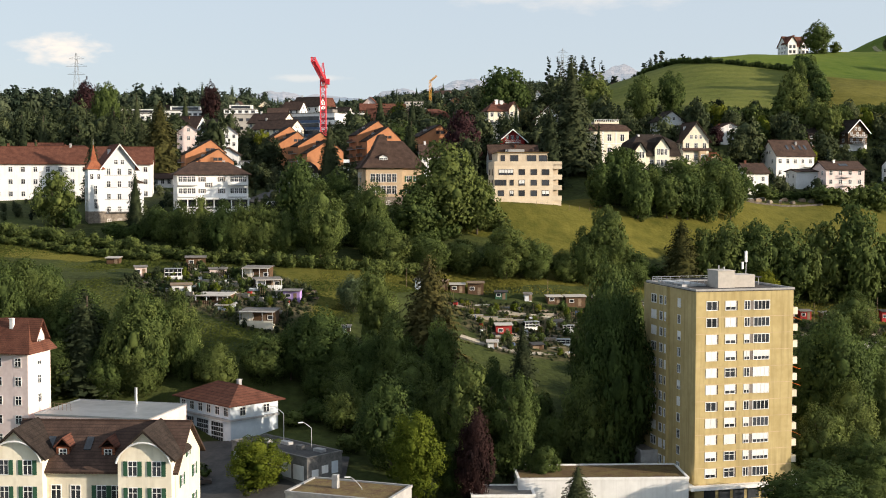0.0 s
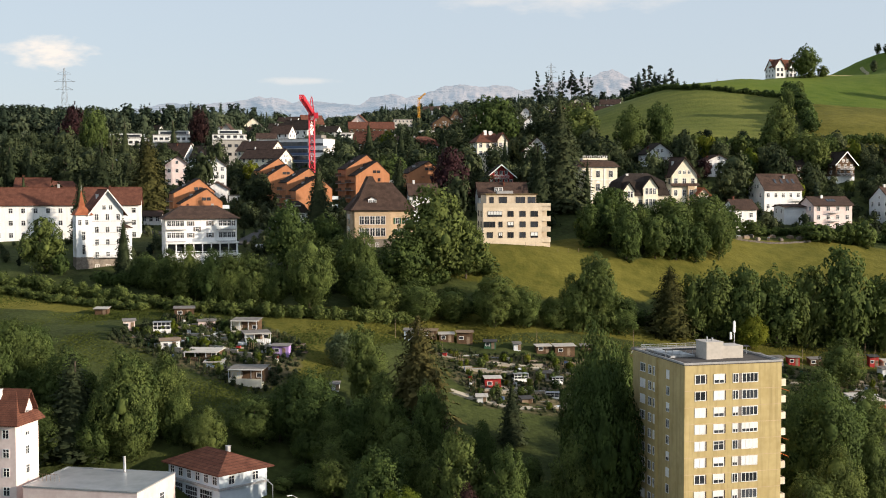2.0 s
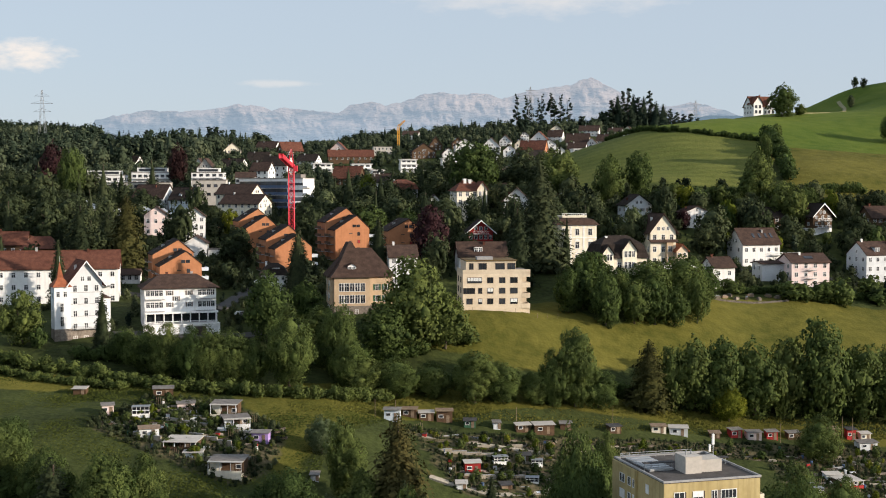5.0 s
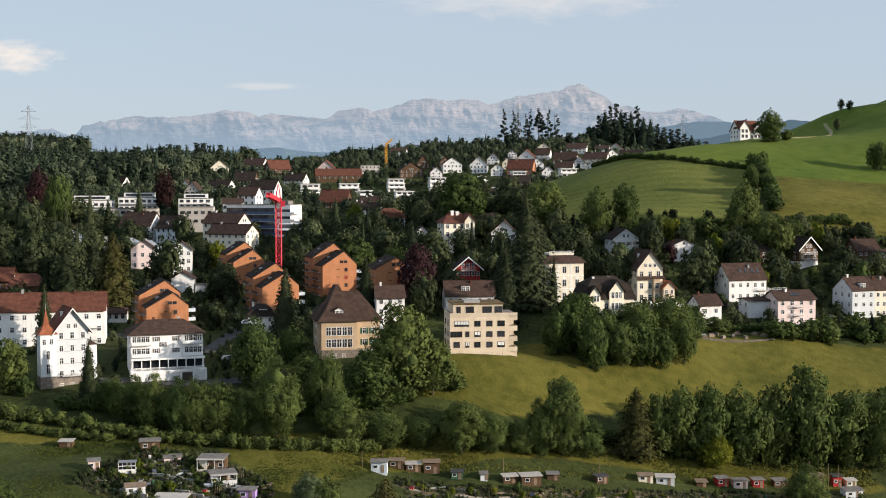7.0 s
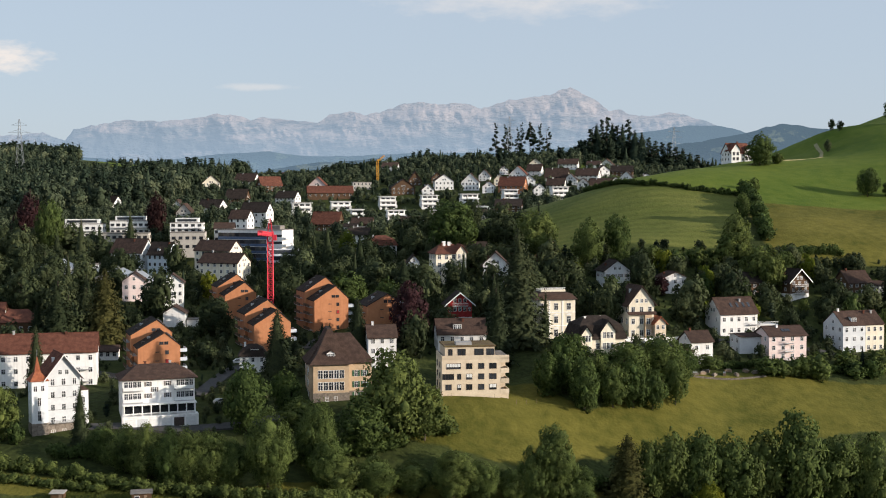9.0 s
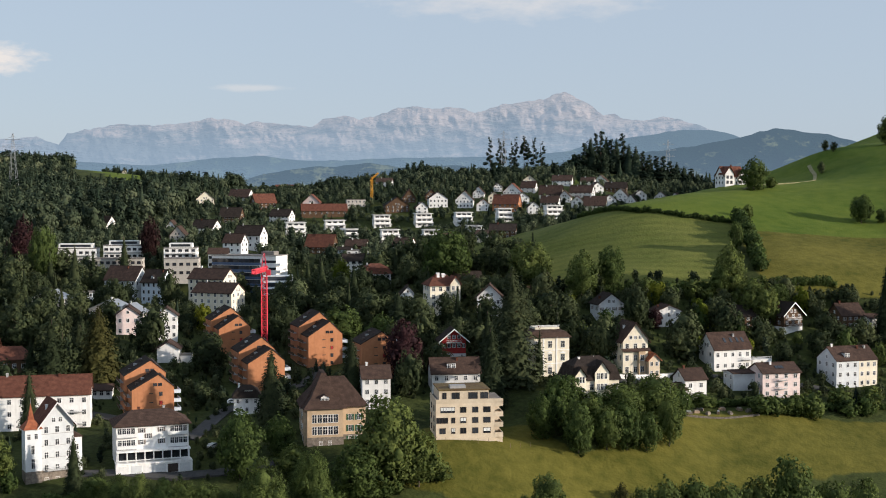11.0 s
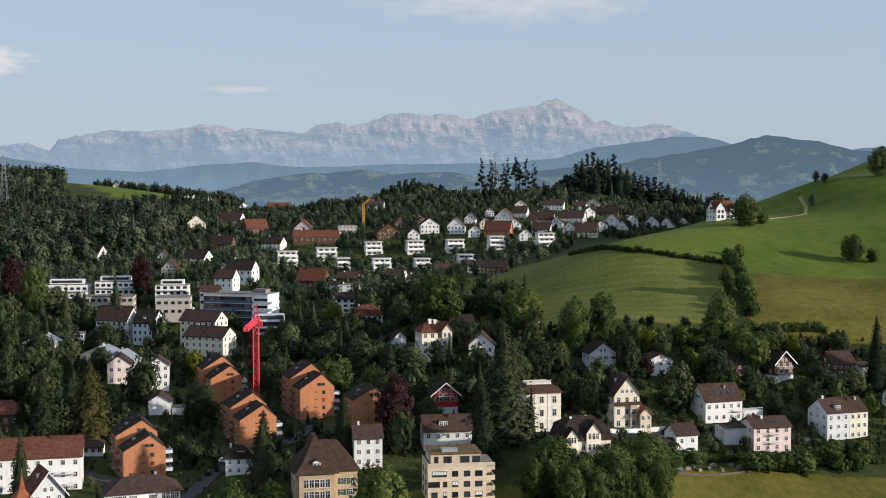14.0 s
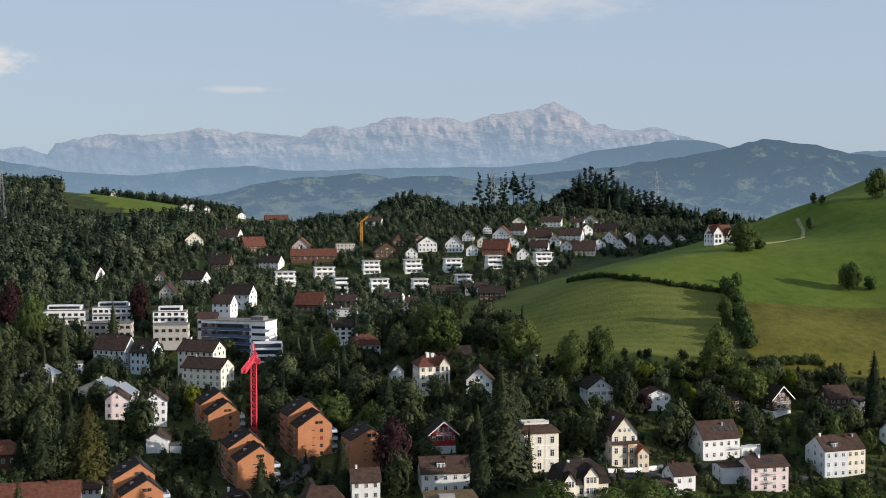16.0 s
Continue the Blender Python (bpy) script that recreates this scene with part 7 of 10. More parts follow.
for line_ in ([(-62, 281), (-52, 277)], [(-50, 283), (-40, 279)], [(-46, 272), (-38, 269)], [(-56, 291), (-46, 288)], [(-42, 287), (-33, 284)], [(6, 296), (20, 297)], [(12, 286), (26, 288)]):
    long_wall("bed_terrace_wall", "low pale stone wall holding a garden terrace", line_, 0.7, "path")
long_wall("retaining_wall", "white rendered retaining wall along the villa lane", [(80, 436), (88.9, 440), (96, 444), (103.6, 448)], 1.6, "white")
long_wall("terrace_wall", "low pale garden wall beside the skylight house", [(136, 456), (144, 460), (150, 463)], 1.4, "white")
road("villa_lane", "asphalt lane between the upper villas", [(76, 433), (90, 437.5), (104, 445), (118, 452), (135, 452), (160, 449)], 3.2, M["asphalt"], 0.4)
tr_ = thing("roof_terrace", "white railed terrace beside the skylight house", "terrace", Matrix.Translation((139.5, 463.5, 52.2)) @ pose(0, 0, 0, 0, 0, 16))
Shape().box(-3, 0, -3, 5, 6, 3.3).link("base", M["white"], tr_)
for i in range(11):
    Shape().box(-2.95 + i * 0.78, 0.05, 3.3, -2.87 + i * 0.78, 0.13, 4.2).link("baluster", M["frame"], tr_)
Shape().box(-3, 0, 4.2, 5, 0.16, 4.3).link("handrail", M["frame"], tr_)

# ---- hilltop farm, ridge village ----
farm = house("hill_farmhouse", "white farmhouse with a red-brown roof and two gables", 199, 714, 14, 13.0, 10, 5.4, 5.2, "gx", "white", "tile_rd", 2, 4, 3, z=121.6, gable=2, chimneys=((0.55, 0.5),))
for u, gw, z0, zr in ((-3.7, 5.4, 6.8, 10.4), (4.4, 4.2, 6.0, 8.8)):
    fw = Shape().prism([(u - gw / 2, -3), (u + gw / 2, -3), (u + gw / 2, z0), (u, zr), (u - gw / 2, z0)], -1.4, 4, "y").link("front_wing", M["white"], farm)
    Shape().prism([(u - gw / 2 - 0.7, z0 - 0.7), (u, zr + 0.1), (u + gw / 2 + 0.7, z0 - 0.7), (u + gw / 2 + 0.7, z0 - 0.4), (u, zr + 0.45), (u - gw / 2 - 0.7, z0 - 0.4)], -2.0, 5.2, "y").link("wing_roof", M["tile_rd"], fw)
    for du in (-1.2, 1.2):
        for z_ in (1.0, 3.9):
            window(fw, pose(u + du, -1.4, z_), 1.3, 1.6, "dark")
vr = random.Random(11)
# houses of the upper town
house("hillside_house", "white house with a dark roof in the upper town", 40.8, 964, 5, 14.3, 12.0, 7.0, 5.0, "gy", "white", "tile_dk", 2, 5, 2, z=106.3, gable=2, chimneys=((0.3, 0.45),), group="upper town houses")
house("hillside_house", "white house with a brown tiled roof in the upper town", 60.5, 962, -8, 13.5, 11.7, 6.3, 6.5, "gy", "white", "tile_br", 2, 5, 2, z=106.1, gable=2, chimneys=((0.3, 0.45),), group="upper town houses")
house("hillside_house", "brown timber house with a dark roof in the upper town", 36.4, 986, 5, 8.9, 8.0, 4.2, 4.3, "gy", "brown", "tile_dk", 2, 3, 2, z=111.6, gable=2, chimneys=((0.3, 0.45),), group="upper town houses")
house("hillside_house", "white house with a brown tiled roof in the upper town", 73.4, 990, -10, 9.0, 8.0, 4.2, 4.7, "gy", "white", "tile_br", 2, 3, 2, z=113.3, gable=2, chimneys=((0.3, 0.45),), group="upper town houses")
house("hillside_house", "brown timber house with a dark roof in the upper town", 9.6, 952, 8, 18.0, 12.0, 5.7, 6.2, "gy", "brown", "tile_dk", 2, 5, 2, z=102.5, gable=2, chimneys=((0.3, 0.45),), group="upper town houses")
house("hillside_house", "brown timber house with a brown tiled roof in the upper town", 19.1, 980, 5, 9.7, 8.4, 4.2, 6.4, "gy", "brown", "tile_br", 2, 3, 2, z=109.8, gable=2, chimneys=((0.3, 0.45),), group="upper town houses")
house("hillside_house", "orange-brown house with a reddish tiled roof in the upper town", 89.9, 944, -20, 19.5, 12.0, 6.4, 6.5, "gx", "orange", "tile_rd", 2, 5, 2, z=103.2, gable=2, chimneys=((0.3, 0.45),), group="upper town houses")
house("hillside_house", "white house with a reddish tiled roof in the upper town", 99.8, 992, -15, 13.9, 12.0, 4.2, 6.5, "gy", "white", "tile_rd", 2, 5, 2, z=114.3, gable=2, chimneys=((0.3, 0.45),), group="upper town houses")
house("hillside_house", "white house with a brown tiled roof in the upper town", 113.9, 1006, -20, 11.6, 10.1, 4.2, 4.8, "gx", "white", "tile_br", 2, 3, 2, z=117.7, gable=2, chimneys=((0.3, 0.45),), group="upper town houses")
house("hillside_house", "cream house with a brown tiled roof in the upper town", 129.2, 984, -15, 17.8, 12.0, 4.4, 6.5, "gx", "cream", "tile_br", 2, 5, 2, z=112.3, gable=2, chimneys=((0.3, 0.45),), group="upper town houses")
house("hillside_house", "white house with a brown tiled roof in the upper town", 124.4, 954, -18, 13.4, 11.6, 4.2, 5.0, "gx", "white", "tile_br", 2, 5, 2, z=105.9, gable=2, chimneys=((0.3, 0.45),), group="upper town houses")
house("hillside_house", "white house with a brown tiled roof in the upper town", 139.2, 976, -15, 9.7, 8.4, 4.2, 4.7, "gy", "white", "tile_br", 2, 3, 2, z=110.1, gable=2, chimneys=((0.3, 0.45),), group="upper town houses")
house("hillside_house", "white house with a brown tiled roof in the upper town", 145.4, 1036, -15, 16.2, 12.0, 4.2, 4.1, "gx", "white", "tile_br", 2, 5, 2, z=123.6, gable=2, chimneys=((0.3, 0.45),), group="upper town houses")
house("hillside_house", "white house with a brown tiled roof in the upper town", 154.7, 996, -22, 18.1, 12.0, 4.2, 5.2, "gx", "white", "tile_br", 2, 5, 2, z=113.8, gable=2, chimneys=((0.3, 0.45),), group="upper town houses")
house("hillside_house", "cream house with a brown tiled roof in the upper town", 157.6, 946, -15, 16.4, 12.0, 4.2, 6.5, "gx", "cream", "tile_br", 2, 5, 2, z=104.1, gable=2, chimneys=((0.3, 0.45),), group="upper town houses")
house("hillside_house", "white house with a brown tiled roof in the upper town", 167.4, 1042, -20, 11.2, 9.7, 4.2, 3.2, "gx", "white", "tile_br", 2, 3, 2, z=122.9, gable=2, chimneys=((0.3, 0.45),), group="upper town houses")
house("hillside_house", "white house with a brown tiled roof in the upper town", 181.4, 1060, -20, 11.4, 9.9, 4.2, 4.7, "gy", "white", "tile_br", 2, 3, 2, z=123.4, gable=2, chimneys=((0.3, 0.45),), group="upper town houses")
house("hillside_house", "brown timber house with a dark roof in the upper town", 188.9, 1030, -15, 17.8, 12.0, 4.2, 4.5, "gx", "brown", "tile_dk", 2, 5, 2, z=117.4, gable=2, chimneys=((0.3, 0.45),), group="upper town houses")
house("hillside_house", "white house with a dark roof in the upper town", 187.1, 1000, -20, 11.5, 10.0, 4.2, 5.7, "gy", "white", "tile_dk", 2, 3, 2, z=111.0, gable=2, chimneys=((0.3, 0.45),), group="upper town houses")
house("hillside_house", "white house with a dark roof in the upper town", 190.6, 974, -20, 9.6, 8.4, 4.2, 6.0, "gy", "white", "tile_dk", 2, 3, 2, z=105.7, gable=2, chimneys=((0.3, 0.45),), group="upper town houses")
house("hillside_house", "white house with a brown tiled roof in the upper town", 90.9, 1012, 0, 6.7, 8.0, 4.2, 2.6, "gy", "white", "tile_br", 2, 3, 2, z=118.6, gable=2, chimneys=((0.3, 0.45),), group="upper town houses")
house("hillside_house", "white house with a brown tiled roof in the upper town", 224.7, 1024, -18, 10.1, 8.8, 4.2, 4.5, "gy", "white", "tile_br", 2, 3, 2, z=109.6, gable=2, chimneys=((0.3, 0.45),), group="upper town houses")
house("hillside_house", "white house with a brown tiled roof in the upper town", 235.4, 1018, -25, 10.1, 8.8, 4.2, 5.4, "gy", "white", "tile_br", 2, 3, 2, z=107.8, gable=2, chimneys=((0.3, 0.45),), group="upper town houses")
house("hillside_house", "cream house with a brown tiled roof in the upper town", 253.8, 1036, -10, 8.5, 8.0, 4.2, 4.5, "gy", "cream", "tile_br", 2, 3, 2, z=108.3, gable=2, chimneys=((0.3, 0.45),), group="upper town houses")
house("hillside_house", "brown timber house with a dark roof in the upper town", 62.5, 672, -10, 13.8, 12.0, 4.2, 3.2, "gx", "brown", "tile_dk", 2, 5, 2, z=93.3, gable=2, chimneys=((0.3, 0.45),), group="upper town houses")
house("hillside_house", "brown timber house with a brown tiled roof in the upper town", 46.0, 806, 5, 17.3, 12.0, 4.2, 2.9, "gx", "brown", "tile_br", 2, 5, 2, z=84.3, gable=2, chimneys=((0.3, 0.45),), group="upper town houses")
house("hillside_house", "cream house with a brown tiled roof in the upper town", 64.2, 798, -15, 13.8, 12.0, 4.8, 2.2, "gx", "cream", "tile_br", 2, 5, 2, z=86.8, gable=2, chimneys=((0.3, 0.45),), group="upper town houses")
house("hillside_house", "white house with a brown tiled roof in the upper town", 10.3, 782, -22, 11.6, 10.1, 4.5, 3.5, "gx", "white", "tile_br", 2, 3, 2, z=81.5, gable=2, chimneys=((0.3, 0.45),), group="upper town houses")
house("hillside_house", "cream house with a brown tiled roof in the upper town", 21.9, 760, -5, 6.3, 8.0, 4.2, 2.0, "gx", "cream", "tile_br", 2, 3, 2, z=82.0, gable=2, chimneys=((0.3, 0.45),), group="upper town houses")
house("hillside_house", "white house with a brown tiled roof in the upper town", 18.4, 692, -8, 9.1, 8.0, 4.2, 3.0, "gy", "white", "tile_br", 2, 3, 2, z=82.9, gable=2, chimneys=((0.3, 0.45),), group="upper town houses")
house("hillside_house", "white house with a dark roof in the upper town", -77.3, 930, -18, 15.3, 12.0, 4.9, 4.7, "gx", "white", "tile_dk", 2, 5, 2, z=95.9, gable=2, chimneys=((0.3, 0.45),), group="upper town houses")
house("hillside_house", "pale pink house with a reddish tiled roof in the upper town", -56.8, 982, -6, 13.8, 12.0, 4.2, 6.5, "gy", "pink", "tile_rd", 2, 5, 2, z=105.7, gable=2, chimneys=((0.3, 0.45),), group="upper town houses")
house("hillside_house", "grey-beige house with a flat roof in the upper town", -21.8, 974, 6, 14.4, 12.0, 5.9, 0.4, "flat", "greige", "gravel", 2, 5, 2, z=106.3, gable=2, chimneys=(), group="upper town houses")
house("hillside_house", "brown timber house with a reddish tiled roof in the upper town", -92.7, 994, 25, 17.2, 12.0, 5.2, 6.5, "gx", "brown", "tile_rd", 2, 5, 2, z=105.1, gable=2, chimneys=((0.3, 0.45),), group="upper town houses")
house("hillside_house", "white house with a brown tiled roof in the upper town", -125.6, 1090, -22, 18.9, 12.0, 4.2, 6.5, "gx", "white", "tile_br", 2, 5, 2, z=110.1, gable=2, chimneys=((0.3, 0.45),), group="upper town houses")
house("hillside_house", "cream house with a brown tiled roof in the upper town", -150.9, 1072, 10, 15.0, 12.0, 5.5, 6.5, "gy", "cream", "tile_br", 2, 5, 2, z=107.0, gable=2, chimneys=((0.3, 0.45),), group="upper town houses")
house("hillside_house", "brown timber house with a dark roof in the upper town", -112.1, 920, -10, 15.2, 12.0, 4.8, 6.3, "gx", "brown", "tile_dk", 2, 5, 2, z=95.8, gable=2, chimneys=((0.3, 0.45),), group="upper town houses")
house("hillside_house", "white house with a dark roof in the upper town", -119.3, 832, -22, 15.8, 12.0, 4.2, 4.9, "gx", "white", "tile_dk", 2, 5, 2, z=90.8, gable=2, chimneys=((0.3, 0.45),), group="upper town houses")
house("hillside_house", "white house with a dark roof in the upper town", -191.0, 850, -24, 14.7, 12.0, 4.2, 5.7, "gx", "white", "tile_dk", 2, 5, 2, z=92.4, gable=2, chimneys=((0.3, 0.45),), group="upper town houses")
house("hillside_house", "white house with a brown tiled roof in the upper town", -137.7, 822, -6, 6.8, 8.0, 4.2, 4.8, "gy", "white", "tile_br", 2, 3, 2, z=91.0, gable=2, chimneys=((0.3, 0.45),), group="upper town houses")
house("hillside_house", "grey-beige house with a brown tiled roof in the upper town", -121.4, 748, -8, 9.2, 8.0, 4.6, 5.3, "gy", "greige", "tile_br", 2, 3, 2, z=88.2, gable=2, chimneys=((0.3, 0.45),), group="upper town houses")
house("hillside_house", "cream house with a dark roof in the upper town", -187.4, 946, -10, 10.1, 8.8, 4.6, 6.5, "gy", "cream", "tile_dk", 2, 3, 2, z=97.9, gable=2, chimneys=((0.3, 0.45),), group="upper town houses")
house("hillside_house", "brown timber house with a reddish tiled roof in the upper town", -38.4, 736, -16, 16.4, 12.0, 4.5, 6.5, "gx", "brown", "tile_rd", 2, 5, 2, z=82.2, gable=2, chimneys=((0.3, 0.45),), group="upper town houses")
house("hillside_house", "pale blue house with a dark roof in the upper town", -23.3, 724, -10, 7.2, 8.0, 4.3, 1.5, "gx", "blue", "tile_dk", 2, 3, 2, z=80.8, gable=2, chimneys=((0.3, 0.45),), group="upper town houses")
house("hillside_house", "white house with a flat roof in the upper town", -16.2, 720, -6, 11.9, 10.3, 4.2, 0.4, "flat", "white", "gravel", 2, 3, 2, z=80.5, gable=2, chimneys=(), group="upper town houses")
house("hillside_house", "brown timber house with a brown tiled roof in the upper town", -17.9, 766, -10, 12.6, 11.0, 4.2, 3.4, "gx", "brown", "tile_br", 2, 3, 2, z=81.6, gable=2, chimneys=((0.3, 0.45),), group="upper town houses")
house("hillside_house", "white house with a brown tiled roof in the upper town", -1.1, 1102, -10, 13.6, 11.8, 4.2, 3.3, "gx", "white", "tile_br", 2, 5, 2, z=122.9, gable=2, chimneys=((0.3, 0.45),), group="upper town houses")
for x, y, w_, tiles_, wall_ in ((74, 950, 10, "tile_rd", "white"), (106, 968, 10, "tile_br", "white"), (172, 1016, 10, "tile_br", "white"), (118, 1030, 10, "tile_dk", "cream"), (84, 972, 9, "tile_br", "cream"), (206, 1012, 10, "tile_dk", "white"), (146, 956, 9, "tile_br", "white"), (174, 972, 10, "tile_br", "white"), (110, 930, 9, "tile_dk", "white"), (28, 948, 9, "tile_br", "white")):
    house("hillside_house", {"white": "white", "cream": "cream"}[wall_] + " gabled house with a tiled roof in the ridge village", x, y, vr.uniform(-20, 12), w_, 9, 5.2, 4.0, "gy", wall_, tiles_, 2, 2, 1, gable=1, chimneys=((0.3, 0.45),), group="upper town houses")
house("long_red_roof_hall", "long low building with a red-brown tiled roof", -45, 948, 6, 34, 11, 3.6, 4.6, "gx", "brown", "tile_rd", 1, 8, 2, z=101, gable=0)
CHAPEL = house("field_chapel", "tiny pale chapel on the far meadow", -424, 2085, 20, 8, 8, 6, 5, "gy", "cream", "tile_br", 1, 1, 1, chimneys=(), category="chapel")
for x, y in ((-268, 1880), (-250, 1900), (-232, 1890), (-215, 1895), (-198, 1905), (-275, 1860), (-245, 1870)):
    house("distant_house", "distant white house with a red-brown roof", x, y, vr.uniform(0, 30), 11, 10, 6, 4, "gy", "white", vr.choice(("tile_rd", "tile_br")), 2, 3, 1, gable=0, chimneys=(), group="distant hamlet houses")
house("distant_barn", "distant barn with a red-brown roof", -110, 1440, 10, 26, 14, 5, 5, "gx", "brown", "tile_rd", 1, 4, 1, gable=0, chimneys=())

# ---- cranes and pylons ----
def lattice(s, p, q, half, bays, r, up=(0, 0, 1)):
    """A square lattice mast or jib from p to q."""
    p, q = Vector(p), Vector(q)
    turn = (q - p).to_track_quat("Z", "Y").to_matrix()
    cs = [turn @ Vector((a * half, b * half, 0)) for a, b in ((-1, -1), (1, -1), (1, 1), (-1, 1))]
    for c in cs:
        s.bar(p + c, q + c, r, sides=4)
    for i in range(bays):
        a, b = p.lerp(q, i / bays), p.lerp(q, (i + 1) / bays)
        for j in range(4):
            c, e = cs[j], cs[(j + 1) % 4]
            s.bar(a + c, b + e, r * 0.7, sides=4)
            s.bar(b + c, b + e, r * 0.7, sides=4)


def tower_crane(x, y, z, top, paint, label, pivot, jib_to, half=0.9, jib_bays=8, back=0.0):
    """A tower crane: lattice mast with a cap, a lattice jib from the pivot's height, tie rods, deck and counterweight."""
    ob = thing("tower_crane", label, "crane", Matrix.Translation((x, y, z)))
    s = Shape()
    lattice(s, (0, 0, -2), (0, 0, pivot), half, int(pivot / 2.2), 0.16)
    s.link("mast", M[paint], ob)
    cap = Shape()
    for a, b in ((-1, -1), (1, -1), (1, 1), (-1, 1)):
        cap.bar((a * half, b * half, pivot), (a * 0.15, b * 0.15, top), 0.16, sides=4)
        cap.bar((a * half * 0.6, b * half * 0.6, pivot + (top - pivot) * 0.45), (-b * half * 0.6, a * half * 0.6, pivot + (top - pivot) * 0.45), 0.1, sides=4)
    cap.link("mast_cap", M[paint], ob)
    j = Shape()
    lattice(j, (0, 0, pivot + 0.6), jib_to, half * 0.7, jib_bays, 0.14)
    jib = j.link("jib", M[paint], ob)
    mid = Vector((0, 0, pivot + 0.6)).lerp(Vector(jib_to), 0.62)
    Shape().bar((0, 0, top), mid, 0.06, sides=4).link("tie_rod", M["steel"], jib)
    if back:
        way = Vector((-jib_to[0], -jib_to[1], 0)).normalized() * back
        c = Shape()
        lattice(c, (0, 0, pivot + 0.4), (way.x, way.y, pivot + 0.6), half * 0.6, 4, 0.12)
        deck = c.link("counter_jib", M[paint], ob)
        Shape().box(way.x - 1.1, way.y - 1.6, pivot - 2.0, way.x + 1.1, way.y + 0.2, pivot + 0.3).link("counterweight", M["grey"], deck)
        Shape().bar((0, 0, top), (way.x, way.y, pivot + 0.8), 0.06, sides=4).link("tie_rod", M["steel"], deck)
        Shape().box(half, -1.9, pivot - 1.6, half + 1.5, -0.1, pivot + 0.5).link("cab", M[paint], ob)
    return ob


tower_crane(-45.0, 476, 53, 42.0, "crane", "red tower crane with a lattice jib", 35.4, (1.6, -52, 38.2), 1.0, 18, 11.0)
tower_crane(-10, 985, 104, 26, "crane_y", "yellow building crane among far houses", 24, (5, 0, 29), 0.8)


def pylon(x, y, h, label="grey steel lattice power pylon", z=None):
    ob = thing("pylon", label, "pylon", Matrix.Translation((x, y, ground(x, y) if z is None else z)), "power pylons")
    s = Shape()
    b = h * 0.07
    cs = ((-1, -1), (1, -1), (1, 1), (-1, 1))
    n = 12
    for i in range(n):
        z0, z1 = h * i / n, h * (i + 1) / n
        r0, r1 = b * (1 - 0.9 * i / n), b * (1 - 0.9 * (i + 1) / n)
        for j, (a, c) in enumerate(cs):
            a2, c2 = cs[(j + 1) % 4]
            s.bar((a * r0, c * r0, z0), (a * r1, c * r1, z1), 0.13, sides=4)
            s.bar((a * r0, c * r0, z0), (a2 * r1, c2 * r1, z1), 0.09, sides=4)
    for k, wd in ((0.68, 0.13), (0.8, 0.16), (0.91, 0.11)):
        s.bar((-h * wd, 0, h * k), (h * wd, 0, h * k), 0.14, sides=4)
        s.bar((-h * wd, 0, h * k), (0, 0, h * (k + 0.05)), 0.09, sides=4)
        s.bar((h * wd, 0, h * k), (0, 0, h * (k + 0.05)), 0.09, sides=4)
    s.link("lattice", M["steel"], ob)


pylon(-350, 1212, 64, z=110)
pylon(112, 1190, 42, z=134)
pylon(302, 1340, 56, z=118)

